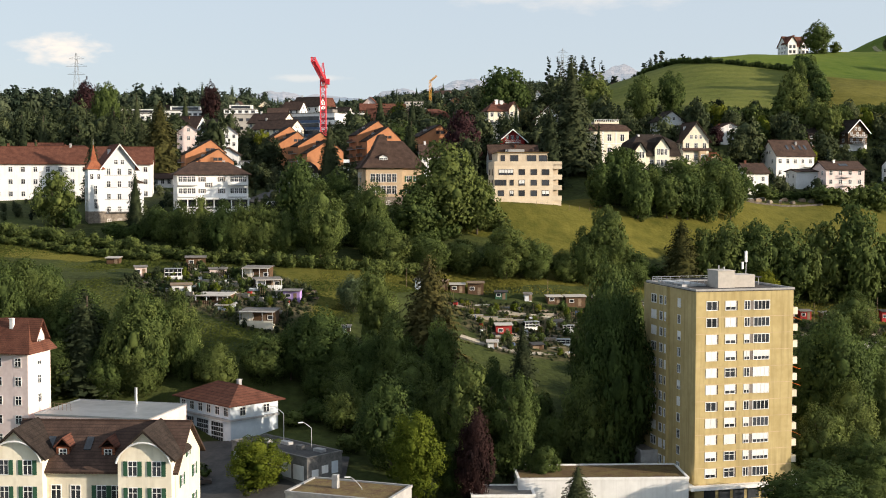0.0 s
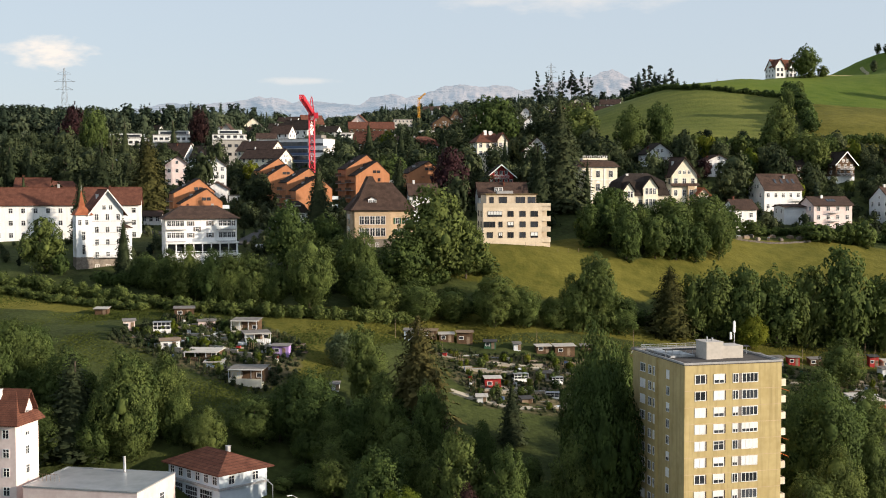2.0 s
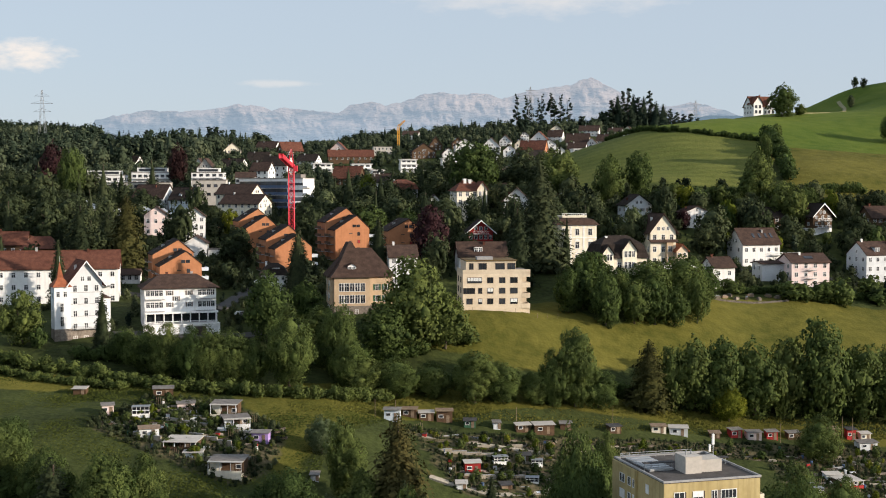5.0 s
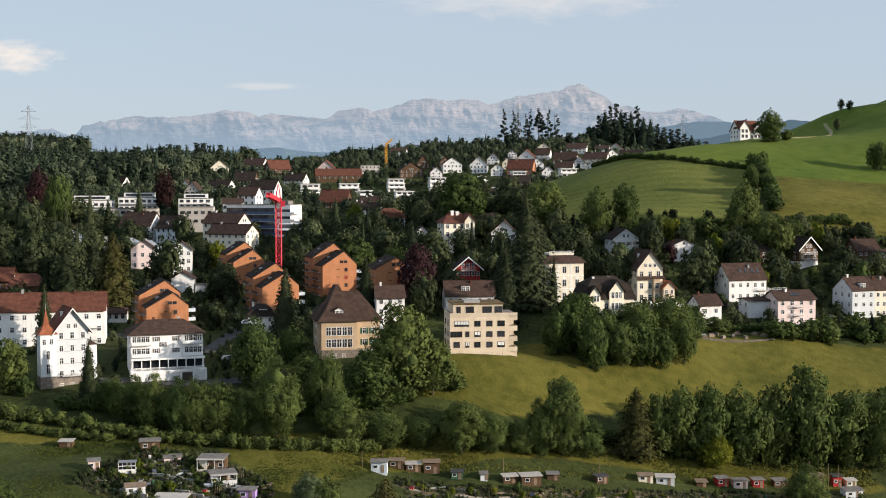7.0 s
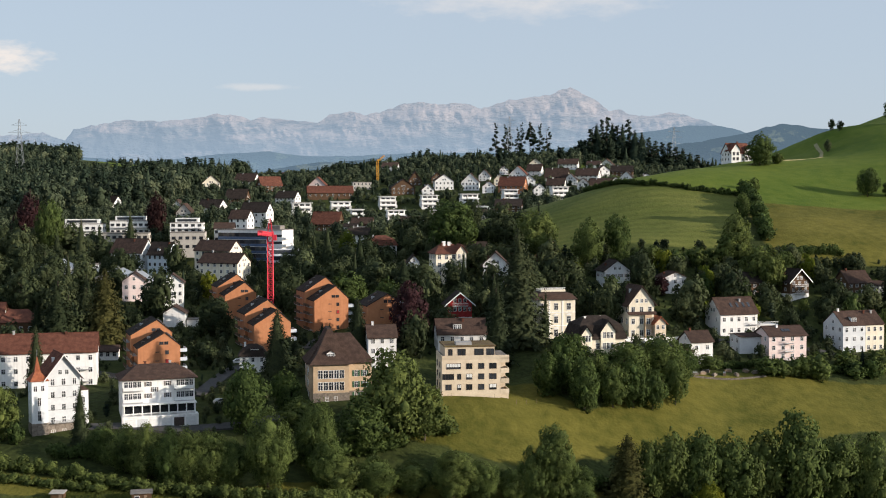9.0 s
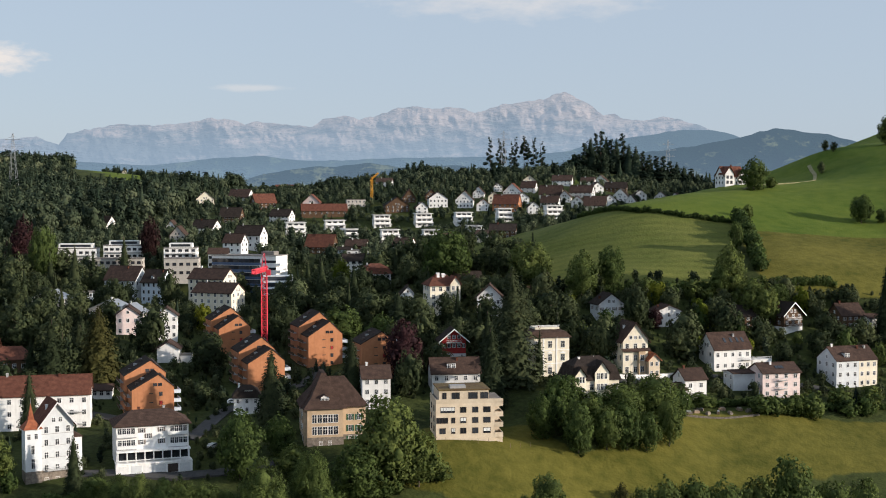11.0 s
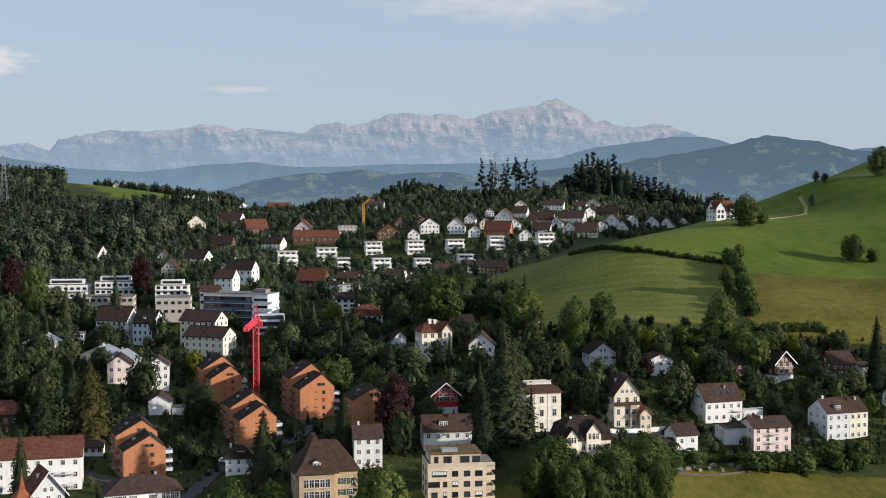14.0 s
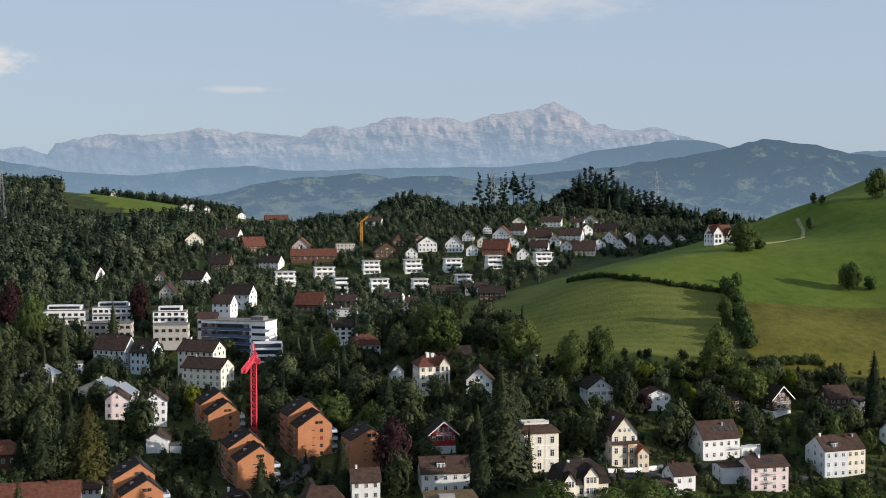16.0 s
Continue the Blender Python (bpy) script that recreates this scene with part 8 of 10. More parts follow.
# ---- the far range and the hazy hills before it ----
def hazy(name, low, high, haze, share, scale, foot, head, bands=0.0, lit=(0.42, 0.60), thick=None):
    """A far slope: dark woods and meadows low down, paler rock or clearings above; aerial haze is painted over it as a
    bluish emission.
    """
    m = bpy.data.materials.new(name)
    m.use_nodes = True
    n, l = m.node_tree.nodes, m.node_tree.links
    b = n["Principled BSDF"]
    b.inputs["Roughness"].default_value, b.inputs["Specular IOR Level"].default_value = 1.0, 0.0
    g, sep = n.new("ShaderNodeNewGeometry"), n.new("ShaderNodeSeparateXYZ")
    l.new(g.outputs["Position"], sep.inputs[0])
    mp = n.new("ShaderNodeMapping")
    mp.inputs["Scale"].default_value, mp.inputs["Rotation"].default_value = (0.55 if bands else 1, 1, 2.4 if bands else 1.6), (0, 0.30 if bands else 0, 0)
    l.new(g.outputs["Position"], mp.inputs["Vector"])
    t1, t2 = n.new("ShaderNodeTexNoise"), n.new("ShaderNodeTexNoise")
    for t, q, d in ((t1, scale, 8.0), (t2, scale * 5, 6.0)):
        t.inputs["Scale"].default_value, t.inputs["Detail"].default_value, t.inputs["Roughness"].default_value = q, d, 0.62
        l.new(mp.outputs[0], t.inputs["Vector"])
    ht, ad, a2, mr, mx = n.new("ShaderNodeMapRange"), n.new("ShaderNodeMath"), n.new("ShaderNodeMath"), n.new("ShaderNodeMapRange"), n.new("ShaderNodeMix")
    ht.inputs["From Min"].default_value, ht.inputs["From Max"].default_value, ht.inputs["To Min"].default_value, ht.inputs["To Max"].default_value = foot, head, -0.22, 0.14
    l.new(sep.outputs[2], ht.inputs["Value"])
    ad.operation = a2.operation = "MULTIPLY_ADD"
    l.new(t2.outputs[0], ad.inputs[0])
    ad.inputs[1].default_value = 0.35
    l.new(t1.outputs[0], ad.inputs[2])
    l.new(ht.outputs[0], a2.inputs[0])
    a2.inputs[1].default_value = 1.0
    l.new(ad.outputs[0], a2.inputs[2])
    mr.inputs["From Min"].default_value, mr.inputs["From Max"].default_value = lit[0] + 0.175, lit[1] + 0.175
    l.new(a2.outputs[0], mr.inputs["Value"])
    mx.data_type = "RGBA"
    l.new(mr.outputs[0], mx.inputs["Factor"])
    mx.inputs["A"].default_value, mx.inputs["B"].default_value = (*low, 1), (*high, 1)
    l.new(mx.outputs["Result"], b.inputs["Base Color"])
    bn = n.new("ShaderNodeBump")
    bn.inputs["Strength"].default_value, bn.inputs["Distance"].default_value = 1.0, 26.0
    l.new(ad.outputs[0], bn.inputs["Height"])
    l.new(bn.outputs[0], b.inputs["Normal"])
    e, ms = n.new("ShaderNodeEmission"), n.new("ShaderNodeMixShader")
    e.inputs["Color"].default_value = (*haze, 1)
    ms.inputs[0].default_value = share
    if thick:                            # more of the painted haze glow is mixed in low down than on the summits
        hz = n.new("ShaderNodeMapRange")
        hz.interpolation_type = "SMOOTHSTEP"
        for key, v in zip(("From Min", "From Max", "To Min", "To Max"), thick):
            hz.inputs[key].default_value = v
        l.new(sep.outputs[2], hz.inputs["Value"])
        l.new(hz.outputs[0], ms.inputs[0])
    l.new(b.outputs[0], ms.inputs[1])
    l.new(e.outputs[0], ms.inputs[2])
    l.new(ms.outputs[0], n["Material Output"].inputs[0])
    return m


def massif(name, label, y0, profile, base, m, nx_=900, rows=84):
    """A limestone range: its skyline through (x, z) points, its face cut by ribs, gullies and slanting ledges."""
    xs = np.linspace(profile[0][0], profile[-1][0], nx_)
    top = np.interp(xs, [p[0] for p in profile], [p[1] for p in profile])
    vs, fs = [], []
    for i, x in enumerate(xs):
        top[i] += 5.0 * noise.fractal((x * 0.028, 4.1, 0.5), 0.8, 2.2, 4)
    for j in range(rows):
        s = j / (rows - 1)
        for i, x in enumerate(xs):
            z = base + (top[i] - base) * s
            a = noise.ridged_multi_fractal((x * 0.0052 + z * 0.0016, z * 0.0034, 1.7), 0.85, 2.1, 6, 1.0, 2.0)
            c = noise.fractal((x * 0.0046 - z * 0.006, z * 0.0062 + x * 0.0012, 9.4), 0.9, 2.1, 4)
            b = noise.fractal((x * 0.030 + z * 0.010, z * 0.022, 5.2), 0.9, 2.1, 5)
            ledge = math.sin((z + x * 0.16 + a * 16) * 0.11 + b * 2)
            fade = min(1.0, (1 - s) * 7 + 0.12)
            vs.append((x, y0 - 30 * (1 - s) - (a * 15 + c * 28 + b * 4 + ledge * 1.4) * fade, z))
    for j in range(rows - 1):
        for i in range(nx_ - 1):
            k = j * nx_ + i
            fs.append((k, k + 1, k + nx_ + 1, k + nx_))
    return tagged(link(name, vs, fs, m, smooth=True), label, "mountain range", kind="structure")


def ridge(name, label, y0, profile, base, m, deep, rough, seed, nx_=260, rows=34, steps=0.0):
    """A range of hills: its skyline through (x, z) points, falling towards the viewer with spurs and gullies."""
    xs = np.linspace(profile[0][0], profile[-1][0], nx_)
    top = np.interp(xs, [p[0] for p in profile], [p[1] for p in profile])
    vs, fs = [], []
    for j in range(rows):
        v = j / (rows - 1)
        for i, x in enumerate(xs):
            q = noise.fractal((x * rough + seed, v * 2.2, seed), 1.0, 2.1, 6)
            q2 = noise.fractal((x * rough * 3.1, v * 5.0 + seed, seed * 2), 0.9, 2.1, 5)
            fall = v ** 0.8
            z = base + (top[i] - base) * (1 - fall) + (top[i] - base) * (q * 0.26 + q2 * 0.16) * math.sin(math.pi * min(1, v * 1.15 + 0.02))
            if steps:
                z += (top[i] - base) * steps * math.sin(v * 40 + q * 3) * math.sin(math.pi * v)
            jag = noise.fractal((x * rough * 9, seed, 0.5), 0.8, 2.2, 4) * (top[i] - base) * 0.018 if j == 0 else 0
            y = y0 - deep * v + q * deep * 0.35 * math.sin(math.pi * v)
            vs.append((x, min(y, 4930), z + jag))
    for j in range(rows - 1):
        for i in range(nx_ - 1):
            k = j * nx_ + i
            fs.append((k, k + nx_, k + nx_ + 1, k + 1))
    ob = link(name, vs, fs, m, smooth=True)
    return tagged(ob, label, "mountain range" if "mountain" in name else "hills", kind="structure")

# pinkish patches stand for sunlit rock; the blue haze is emission, denser low down
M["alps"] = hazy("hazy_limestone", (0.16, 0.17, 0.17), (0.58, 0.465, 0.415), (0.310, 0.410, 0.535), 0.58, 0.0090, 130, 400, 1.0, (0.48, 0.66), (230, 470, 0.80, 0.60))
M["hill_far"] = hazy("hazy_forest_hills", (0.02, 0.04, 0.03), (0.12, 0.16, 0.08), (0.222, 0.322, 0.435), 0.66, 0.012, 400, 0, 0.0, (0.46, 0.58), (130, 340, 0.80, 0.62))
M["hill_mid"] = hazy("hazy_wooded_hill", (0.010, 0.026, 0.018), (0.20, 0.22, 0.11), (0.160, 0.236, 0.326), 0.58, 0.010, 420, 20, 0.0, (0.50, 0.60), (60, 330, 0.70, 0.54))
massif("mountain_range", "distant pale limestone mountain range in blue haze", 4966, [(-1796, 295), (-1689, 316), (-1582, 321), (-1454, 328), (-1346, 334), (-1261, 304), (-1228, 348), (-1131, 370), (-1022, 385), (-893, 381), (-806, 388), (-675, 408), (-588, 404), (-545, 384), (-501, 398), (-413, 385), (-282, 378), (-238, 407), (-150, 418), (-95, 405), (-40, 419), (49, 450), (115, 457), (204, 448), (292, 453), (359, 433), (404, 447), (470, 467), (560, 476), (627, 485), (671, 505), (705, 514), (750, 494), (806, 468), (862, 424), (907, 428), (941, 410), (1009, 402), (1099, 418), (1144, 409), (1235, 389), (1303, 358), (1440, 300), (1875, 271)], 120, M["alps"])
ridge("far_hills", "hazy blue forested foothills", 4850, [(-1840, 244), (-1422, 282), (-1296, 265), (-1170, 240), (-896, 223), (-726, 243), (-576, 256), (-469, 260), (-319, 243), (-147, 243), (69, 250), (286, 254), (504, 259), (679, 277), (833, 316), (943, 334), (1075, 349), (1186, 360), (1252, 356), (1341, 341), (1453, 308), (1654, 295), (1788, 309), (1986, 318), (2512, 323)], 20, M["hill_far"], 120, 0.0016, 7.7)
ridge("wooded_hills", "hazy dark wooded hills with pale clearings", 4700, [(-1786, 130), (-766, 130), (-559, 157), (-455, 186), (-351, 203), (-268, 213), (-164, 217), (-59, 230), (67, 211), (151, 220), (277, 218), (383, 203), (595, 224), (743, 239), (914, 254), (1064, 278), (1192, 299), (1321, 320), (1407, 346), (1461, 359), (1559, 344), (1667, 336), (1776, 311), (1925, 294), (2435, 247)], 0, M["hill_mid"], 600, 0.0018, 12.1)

def free(x, y, side=1.5, ahead=4.0):
    """True where no building stands, nor close before its front."""
    for fx, fy, yaw, w, d in FOOT:
        a = radians(-yaw)
        u, v = (x - fx) * math.cos(a) - (y - fy) * math.sin(a), (x - fx) * math.sin(a) + (y - fy) * math.cos(a)
        if abs(u) < w / 2 + side and -ahead < v < d + side:
            return False
    return True


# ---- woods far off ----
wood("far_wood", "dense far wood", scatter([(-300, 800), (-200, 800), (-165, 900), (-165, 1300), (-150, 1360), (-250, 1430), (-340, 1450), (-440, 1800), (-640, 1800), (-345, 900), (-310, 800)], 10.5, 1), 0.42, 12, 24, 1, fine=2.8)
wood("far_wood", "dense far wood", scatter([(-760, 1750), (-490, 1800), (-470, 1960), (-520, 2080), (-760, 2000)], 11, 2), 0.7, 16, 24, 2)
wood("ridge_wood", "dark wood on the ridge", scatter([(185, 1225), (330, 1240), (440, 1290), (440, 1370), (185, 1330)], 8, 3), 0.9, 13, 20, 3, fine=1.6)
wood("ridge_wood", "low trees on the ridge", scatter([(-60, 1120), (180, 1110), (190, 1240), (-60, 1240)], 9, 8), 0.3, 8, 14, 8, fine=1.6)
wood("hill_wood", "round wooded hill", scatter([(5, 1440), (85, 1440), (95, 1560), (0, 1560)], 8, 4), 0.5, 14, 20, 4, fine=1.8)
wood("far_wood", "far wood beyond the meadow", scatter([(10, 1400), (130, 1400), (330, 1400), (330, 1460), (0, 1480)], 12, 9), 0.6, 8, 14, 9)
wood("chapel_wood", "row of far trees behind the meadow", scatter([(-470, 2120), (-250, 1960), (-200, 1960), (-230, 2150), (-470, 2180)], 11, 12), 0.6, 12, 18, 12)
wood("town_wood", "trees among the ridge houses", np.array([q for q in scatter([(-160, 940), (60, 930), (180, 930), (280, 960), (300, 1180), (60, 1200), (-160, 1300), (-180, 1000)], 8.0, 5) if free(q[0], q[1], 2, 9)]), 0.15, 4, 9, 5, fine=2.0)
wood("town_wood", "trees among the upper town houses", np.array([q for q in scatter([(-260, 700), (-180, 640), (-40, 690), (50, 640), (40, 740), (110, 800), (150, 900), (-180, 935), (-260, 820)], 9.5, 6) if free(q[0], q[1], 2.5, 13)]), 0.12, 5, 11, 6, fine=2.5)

# ---- trees of the town ----
def town_trees(poly, gap, seed, kinds, lo, hi, clear=3.0):
    """Garden trees between the houses of a quarter."""
    r = random.Random(seed)
    for x, y in scatter(poly, gap, seed):
        k = r.choice(kinds)
        h = r.uniform(lo, hi) * (1.3 if k in ("fir", "spruce") else 1)
        if free(x, y, max(clear, h * 0.38), max(clear + 4, h * 0.8)):
            plant(k, x, y, h, h * (r.uniform(0.30, 0.4) if k in ("fir", "spruce") else r.uniform(0.75, 1.05)))


TOWN_AREA = [(-215, 415), (-96, 410), (-60, 402), (-20, 396), (20, 420), (50, 415), (100, 424), (215, 445), (215, 515), (60, 545), (45, 640), (0, 700), (-180, 700), (-250, 680)]
wood("garden_shrubs", "dense shrubs and small trees in the town gardens", np.array([q for q in scatter(TOWN_AREA, 6.2, 41) if free(q[0], q[1], 2.0, 5.0)]), 0.12, 2.5, 7.0, 41, "leaf_stuff", fine=2.2)
wood("slope_shrubs", "low shrubs on the slope below the villas", np.array([q for q in scatter([(-150, 345), (-96, 345), (-45, 350), (-30, 378), (-24, 395), (-60, 402), (-98, 405), (-150, 405)], 6.0, 42) if free(q[0], q[1], 2.0, 7.0)]), 0.1, 2.0, 5.0, 42, "leaf_stuff", fine=2.2)
town_trees([(-200, 420), (-96, 420), (-96, 480), (-120, 640), (-220, 680)], 13, 21, ("town", "town", "fir", "town"), 9, 16)
town_trees([(-60, 520), (60, 470), (75, 560), (40, 640), (-35, 640), (-50, 560)], 12.5, 22, ("town", "town", "town", "fir"), 9, 16)
town_trees([(75, 460), (215, 470), (215, 512), (100, 515), (60, 500)], 12.5, 23, ("town", "town", "bush", "bush_lt"), 4, 12)
town_trees([(5, 420), (75, 440), (70, 480), (0, 480)], 10.5, 24, ("town", "town", "fir"), 7, 14)


def hedge(name, label, line, h, w, key="bush", seed=1):
    """A run of shrubs along a line of the plan, joined as one hedge."""
    r = np.random.default_rng(seed)
    protos = [crown_broad(120 + i, 420, 0.062, 9, -0.1, 1.0, 0.55) for i in range(3)]
    vs, fs, ns, k = [], [], [], 0
    for (x0, y0), (x1, y1) in zip(line, line[1:]):
        n = max(1, int(math.hypot(x1 - x0, y1 - y0) / (w * 0.45)))
        for i in range(n):
            x, y = x0 + (x1 - x0) * (i + r.uniform(-0.2, 0.2)) / n, y0 + (y1 - y0) * (i + r.uniform(-0.2, 0.2)) / n + r.uniform(-w, w) * 0.2
            v, f, nm = protos[r.integers(3)]
            a, hh, ww = r.uniform(0, 6.28), h * r.uniform(0.7, 1.2), w * r.uniform(0.8, 1.2)
            c, s = math.cos(a) * ww, math.sin(a) * ww
            vs.append(np.stack([v[:, 0] * c - v[:, 1] * s + x, v[:, 0] * s + v[:, 1] * c + y, v[:, 2] * hh + ground(x, y)], 1))
            c, s = math.cos(a), math.sin(a)
            ns.append(np.stack([nm[:, 0] * c - nm[:, 1] * s, nm[:, 0] * s + nm[:, 1] * c, nm[:, 2]], 1))
            fs += [tuple(j + k for j in t) for t in f]
            k += len(v)
    tagged(new(name, mesh_of(name, np.concatenate(vs), fs, M["leaf" if key == "bush" else "leaf_lt"], np.concatenate(ns))), label, "hedge", kind="stuff")


hedge("belt_hedge", "long ragged hedge below the villas", [(-150, 336), (-109, 329), (-94, 325), (-78, 321), (-63, 315), (-49, 313), (-37, 311), (-26, 312), (-15, 315), (-4, 320)], 3.6, 4.2, seed=2)
hedge("belt_hedge", "second row of the ragged hedge below the villas", [(-150, 330), (-109, 323), (-94, 319), (-70, 314)], 2.2, 3.2, seed=9)
hedge("belt_undergrowth", "shrubs at the foot of the tree belt", [(-4, 326), (14, 331), (40, 337), (70, 341), (100, 345), (140, 349), (190, 352)], 4.0, 5.0, seed=3)
hedge("belt_undergrowth", "dense shrubs below the villas", [(-88, 332), (-70, 334), (-50, 330), (-30, 334), (-10, 340), (5, 346)], 4.2, 5.0, seed=4)
hedge("field_hedge", "clipped dark hedge along the mown field", [(100, 650), (110, 634), (121, 618), (133, 611), (145, 605), (159, 602), (169, 600)], 3.0, 3.0, seed=5)
hedge("field_hedge", "bushy hedge down the field's side", [(169, 600), (168, 585), (166, 568), (163, 548), (160, 530)], 8.5, 8.5, seed=6)
hedge("slope_hedge", "shrubs along the upper edge of the meadow", [(108, 424), (124, 426), (140, 428), (160, 432), (185, 438)], 2.6, 3.2, seed=7)
hedge("bank_hedge", "shrubs below the mown field", [(76, 520), (95, 518), (115, 518), (135, 520), (158, 522), (190, 522)], 4.5, 4.5, seed=8)

road("street", "asphalt street climbing through the town", [(0, 560), (-2, 600), (-4, 630), (1, 682), (-6, 760), (-10, 872), (-26, 894)], 6, M["asphalt"])
road("street", "asphalt street between the villas", [(-150, 410), (-100, 412), (-57, 380), (-51, 404), (-28, 434), (-24, 448), (-27, 484), (-36, 540), (0, 560)], 5, M["asphalt"])
road("street", "asphalt lane below the white balcony house", [(-84, 352), (-75, 354), (-59, 353.5), (-41, 357), (-30, 362)], 4, M["asphalt"], 0.35)
road("farm_track", "pale gravel track to the hill farm", [(196, 684), (213, 700), (239, 718), (251, 730), (261, 758), (268, 790)], 2, M["track"], 0.35)
road("garden_path", "pale path through the garden plots", [(4, 283), (18, 279), (30, 282), (36, 290)], 1.6, M["path"], 0.3)

# uses the darker, shade-coloured grass
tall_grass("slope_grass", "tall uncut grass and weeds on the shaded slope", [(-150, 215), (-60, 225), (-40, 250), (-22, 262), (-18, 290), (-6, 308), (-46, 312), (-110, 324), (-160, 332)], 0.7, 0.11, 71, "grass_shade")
tall_grass("bank_grass", "tall grass along the bank above the garden plots", [(-30, 300), (-8, 310), (40, 316), (130, 334), (130, 344), (40, 336), (-30, 322)], 0.8, 0.3, 73)
wood("garden_shrubs", "hedges, flower beds and shrubs round the upper villas", np.array([q for q in scatter([(40, 425), (60, 412), (100, 426), (215, 447), (215, 518), (60, 520), (45, 470)], 3.4, 43) if free(q[0], q[1], 1.0, 3.0)]), 0.05, 0.7, 3.2, 43, "leaf_stuff", fine=1.2)
wood("garden_shrubs", "low shrubs and beds between the town houses", np.array([q for q in scatter([(-150, 412), (-96, 412), (-20, 400), (50, 425), (45, 470), (60, 540), (-40, 560), (-160, 560)], 3.6, 44) if free(q[0], q[1], 1.0, 3.0)]), 0.05, 0.6, 2.6, 44, "leaf_stuff", fine=1.0)

# ---- trees that stand out singly: kind, place, height, width ----
plant("spruce", -67.9, 238, 19.3, 10.6)
plant("broad", -57.7, 240, 17.8, 12.9)
plant("broad", -51.5, 244, 14.6, 8.7)
plant("broad", -83.9, 264, 10.4, 10.0)
plant("broad", -88.6, 262, 11.1, 9.3)
plant("broad", -81.2, 248, 8.4, 10.0)
plant("broad", -24.3, 246, 15.0, 14.3)
plant("broad", -29.9, 246, 10.5, 6.6)
plant("silver", -16.9, 254, 6.7, 5.7)
plant("light", -22.9, 242, 5.4, 6.5)
plant("tall", -13.6, 264, 18.8, 9.5)
plant("spruce_br", -2.8, 250, 28.2, 14.6)
plant("silver", -20.2, 282, 8.2, 7.6)
plant("broad", -9.0, 250, 15.8, 10.1)
plant("broad", 30.5, 232, 35.4, 12.5)
plant("broad", 29.2, 248, 22.1, 8.9)
plant("tall", 38.1, 248, 24.7, 7.8)
plant("spruce", 16.6, 262, 12.8, 5.3)
plant("broad", 78.2, 254, 20.6, 16.1)
plant("broad", 96.9, 278, 10.1, 7.6)
plant("broad", 69.6, 240, 15.9, 14.1)
plant("broad", -9.0, 212, 15.8, 12.0)
plant("light", -4.4, 198, 15.4, 10.3)
plant("copper", 5.0, 198, 15.4, 6.7)
plant("tall", 4.4, 210, 22.0, 10.4)
plant("tall", 11.4, 208, 19.6, 8.9)
plant("broad", -0.4, 216, 12.7, 6.8)
plant("broad", 76.2, 244, 21.6, 15.4)
plant("broad", 57.2, 192, 9.7, 16.5)
plant("broad", 70.1, 206, 10.8, 12.1)
plant("broad", 93.3, 270, 12.0, 10.9)
plant("light", -29.8, 200, 9.9, 10.4)
plant("fir", 21.2, 196, 7.9, 5.5)
plant("bush", -77.4, 224, 5.6, 5.1)
plant("bush_lt", -45.9, 214, 5.9, 2.9)
plant("bush", -41.0, 206, 3.6, 6.5)
plant("broad", -20.1, 242, 11.2, 8.7)
plant("broad", -23.5, 232, 4.2, 6.3)
plant("spruce", -106.0, 382, 20.5, 6.0)
plant("spruce", -82.9, 340, 15.8, 4.8)
plant("broad", -104.7, 342, 14.5, 11.2)
plant("bush", -99.7, 340, 6.1, 6.0)
plant("broad", -75.5, 332, 9.1, 9.1)
plant("broad", -68.3, 326, 11.8, 10.3)
plant("broad", -61.8, 322, 13.9, 10.2)
plant("broad", -56.2, 320, 13.8, 10.2)
plant("broad", -50.8, 320, 14.2, 10.2)
plant("broad", -45.1, 320, 13.7, 10.2)
plant("broad", -40.2, 320, 11.7, 8.8)
plant("broad", -30.9, 320, 19.3, 13.9)
plant("broad", -19.3, 330, 18.8, 12.1)
plant("broad", -25.3, 352, 9.4, 12.5)
plant("broad", -16.4, 322, 12.7, 10.3)
plant("broad", 1.4, 348, 25.3, 21.0)
plant("broad", -7.0, 342, 15.2, 15.3)
plant("broad", 9.3, 350, 15.7, 14.1)
plant("bush", 15.7, 354, 5.7, 9.9)
plant("broad", -40.2, 352, 19.1, 14.0)
plant("broad", -30.2, 364, 11.9, 9.7)
plant("spruce", -34.4, 384, 22.9, 7.2)
plant("spruce", -10.6, 408, 21.2, 7.6)
plant("broad", -12.4, 322, 8.9, 12.3)
plant("broad", -3.8, 322, 10.0, 11.8)
plant("broad", 5.2, 324, 8.9, 10.5)
plant("tall", 15.8, 322, 14.2, 12.2)
plant("broad", 23.6, 324, 10.7, 10.5)
plant("broad", 32.1, 326, 8.6, 9.1)
plant("tall", 42.7, 328, 22.7, 12.1)
plant("broad", 36.6, 326, 14.5, 9.1)
plant("broad", 49.0, 330, 10.4, 10.8)
plant("spruce_br", 63.2, 334, 18.9, 10.9)
plant("broad", 69.7, 336, 16.8, 9.2)
plant("broad", 76.3, 338, 18.7, 14.1)
plant("broad", 84.0, 338, 21.1, 12.9)
plant("broad", 80.9, 338, 11.4, 11.1)
plant("broad", 93.1, 340, 19.7, 14.3)
plant("broad", 102.2, 342, 21.6, 13.1)
plant("broad", 112.5, 342, 27.8, 17.5)
plant("broad", 124.2, 344, 21.6, 14.5)
plant("broad", 132.9, 344, 21.9, 13.3)
plant("light", 84.6, 334, 9.2, 7.9)
plant("broad", 52.6, 385, 17.0, 11.8)
plant("broad", 58.2, 376, 16.0, 10.5)
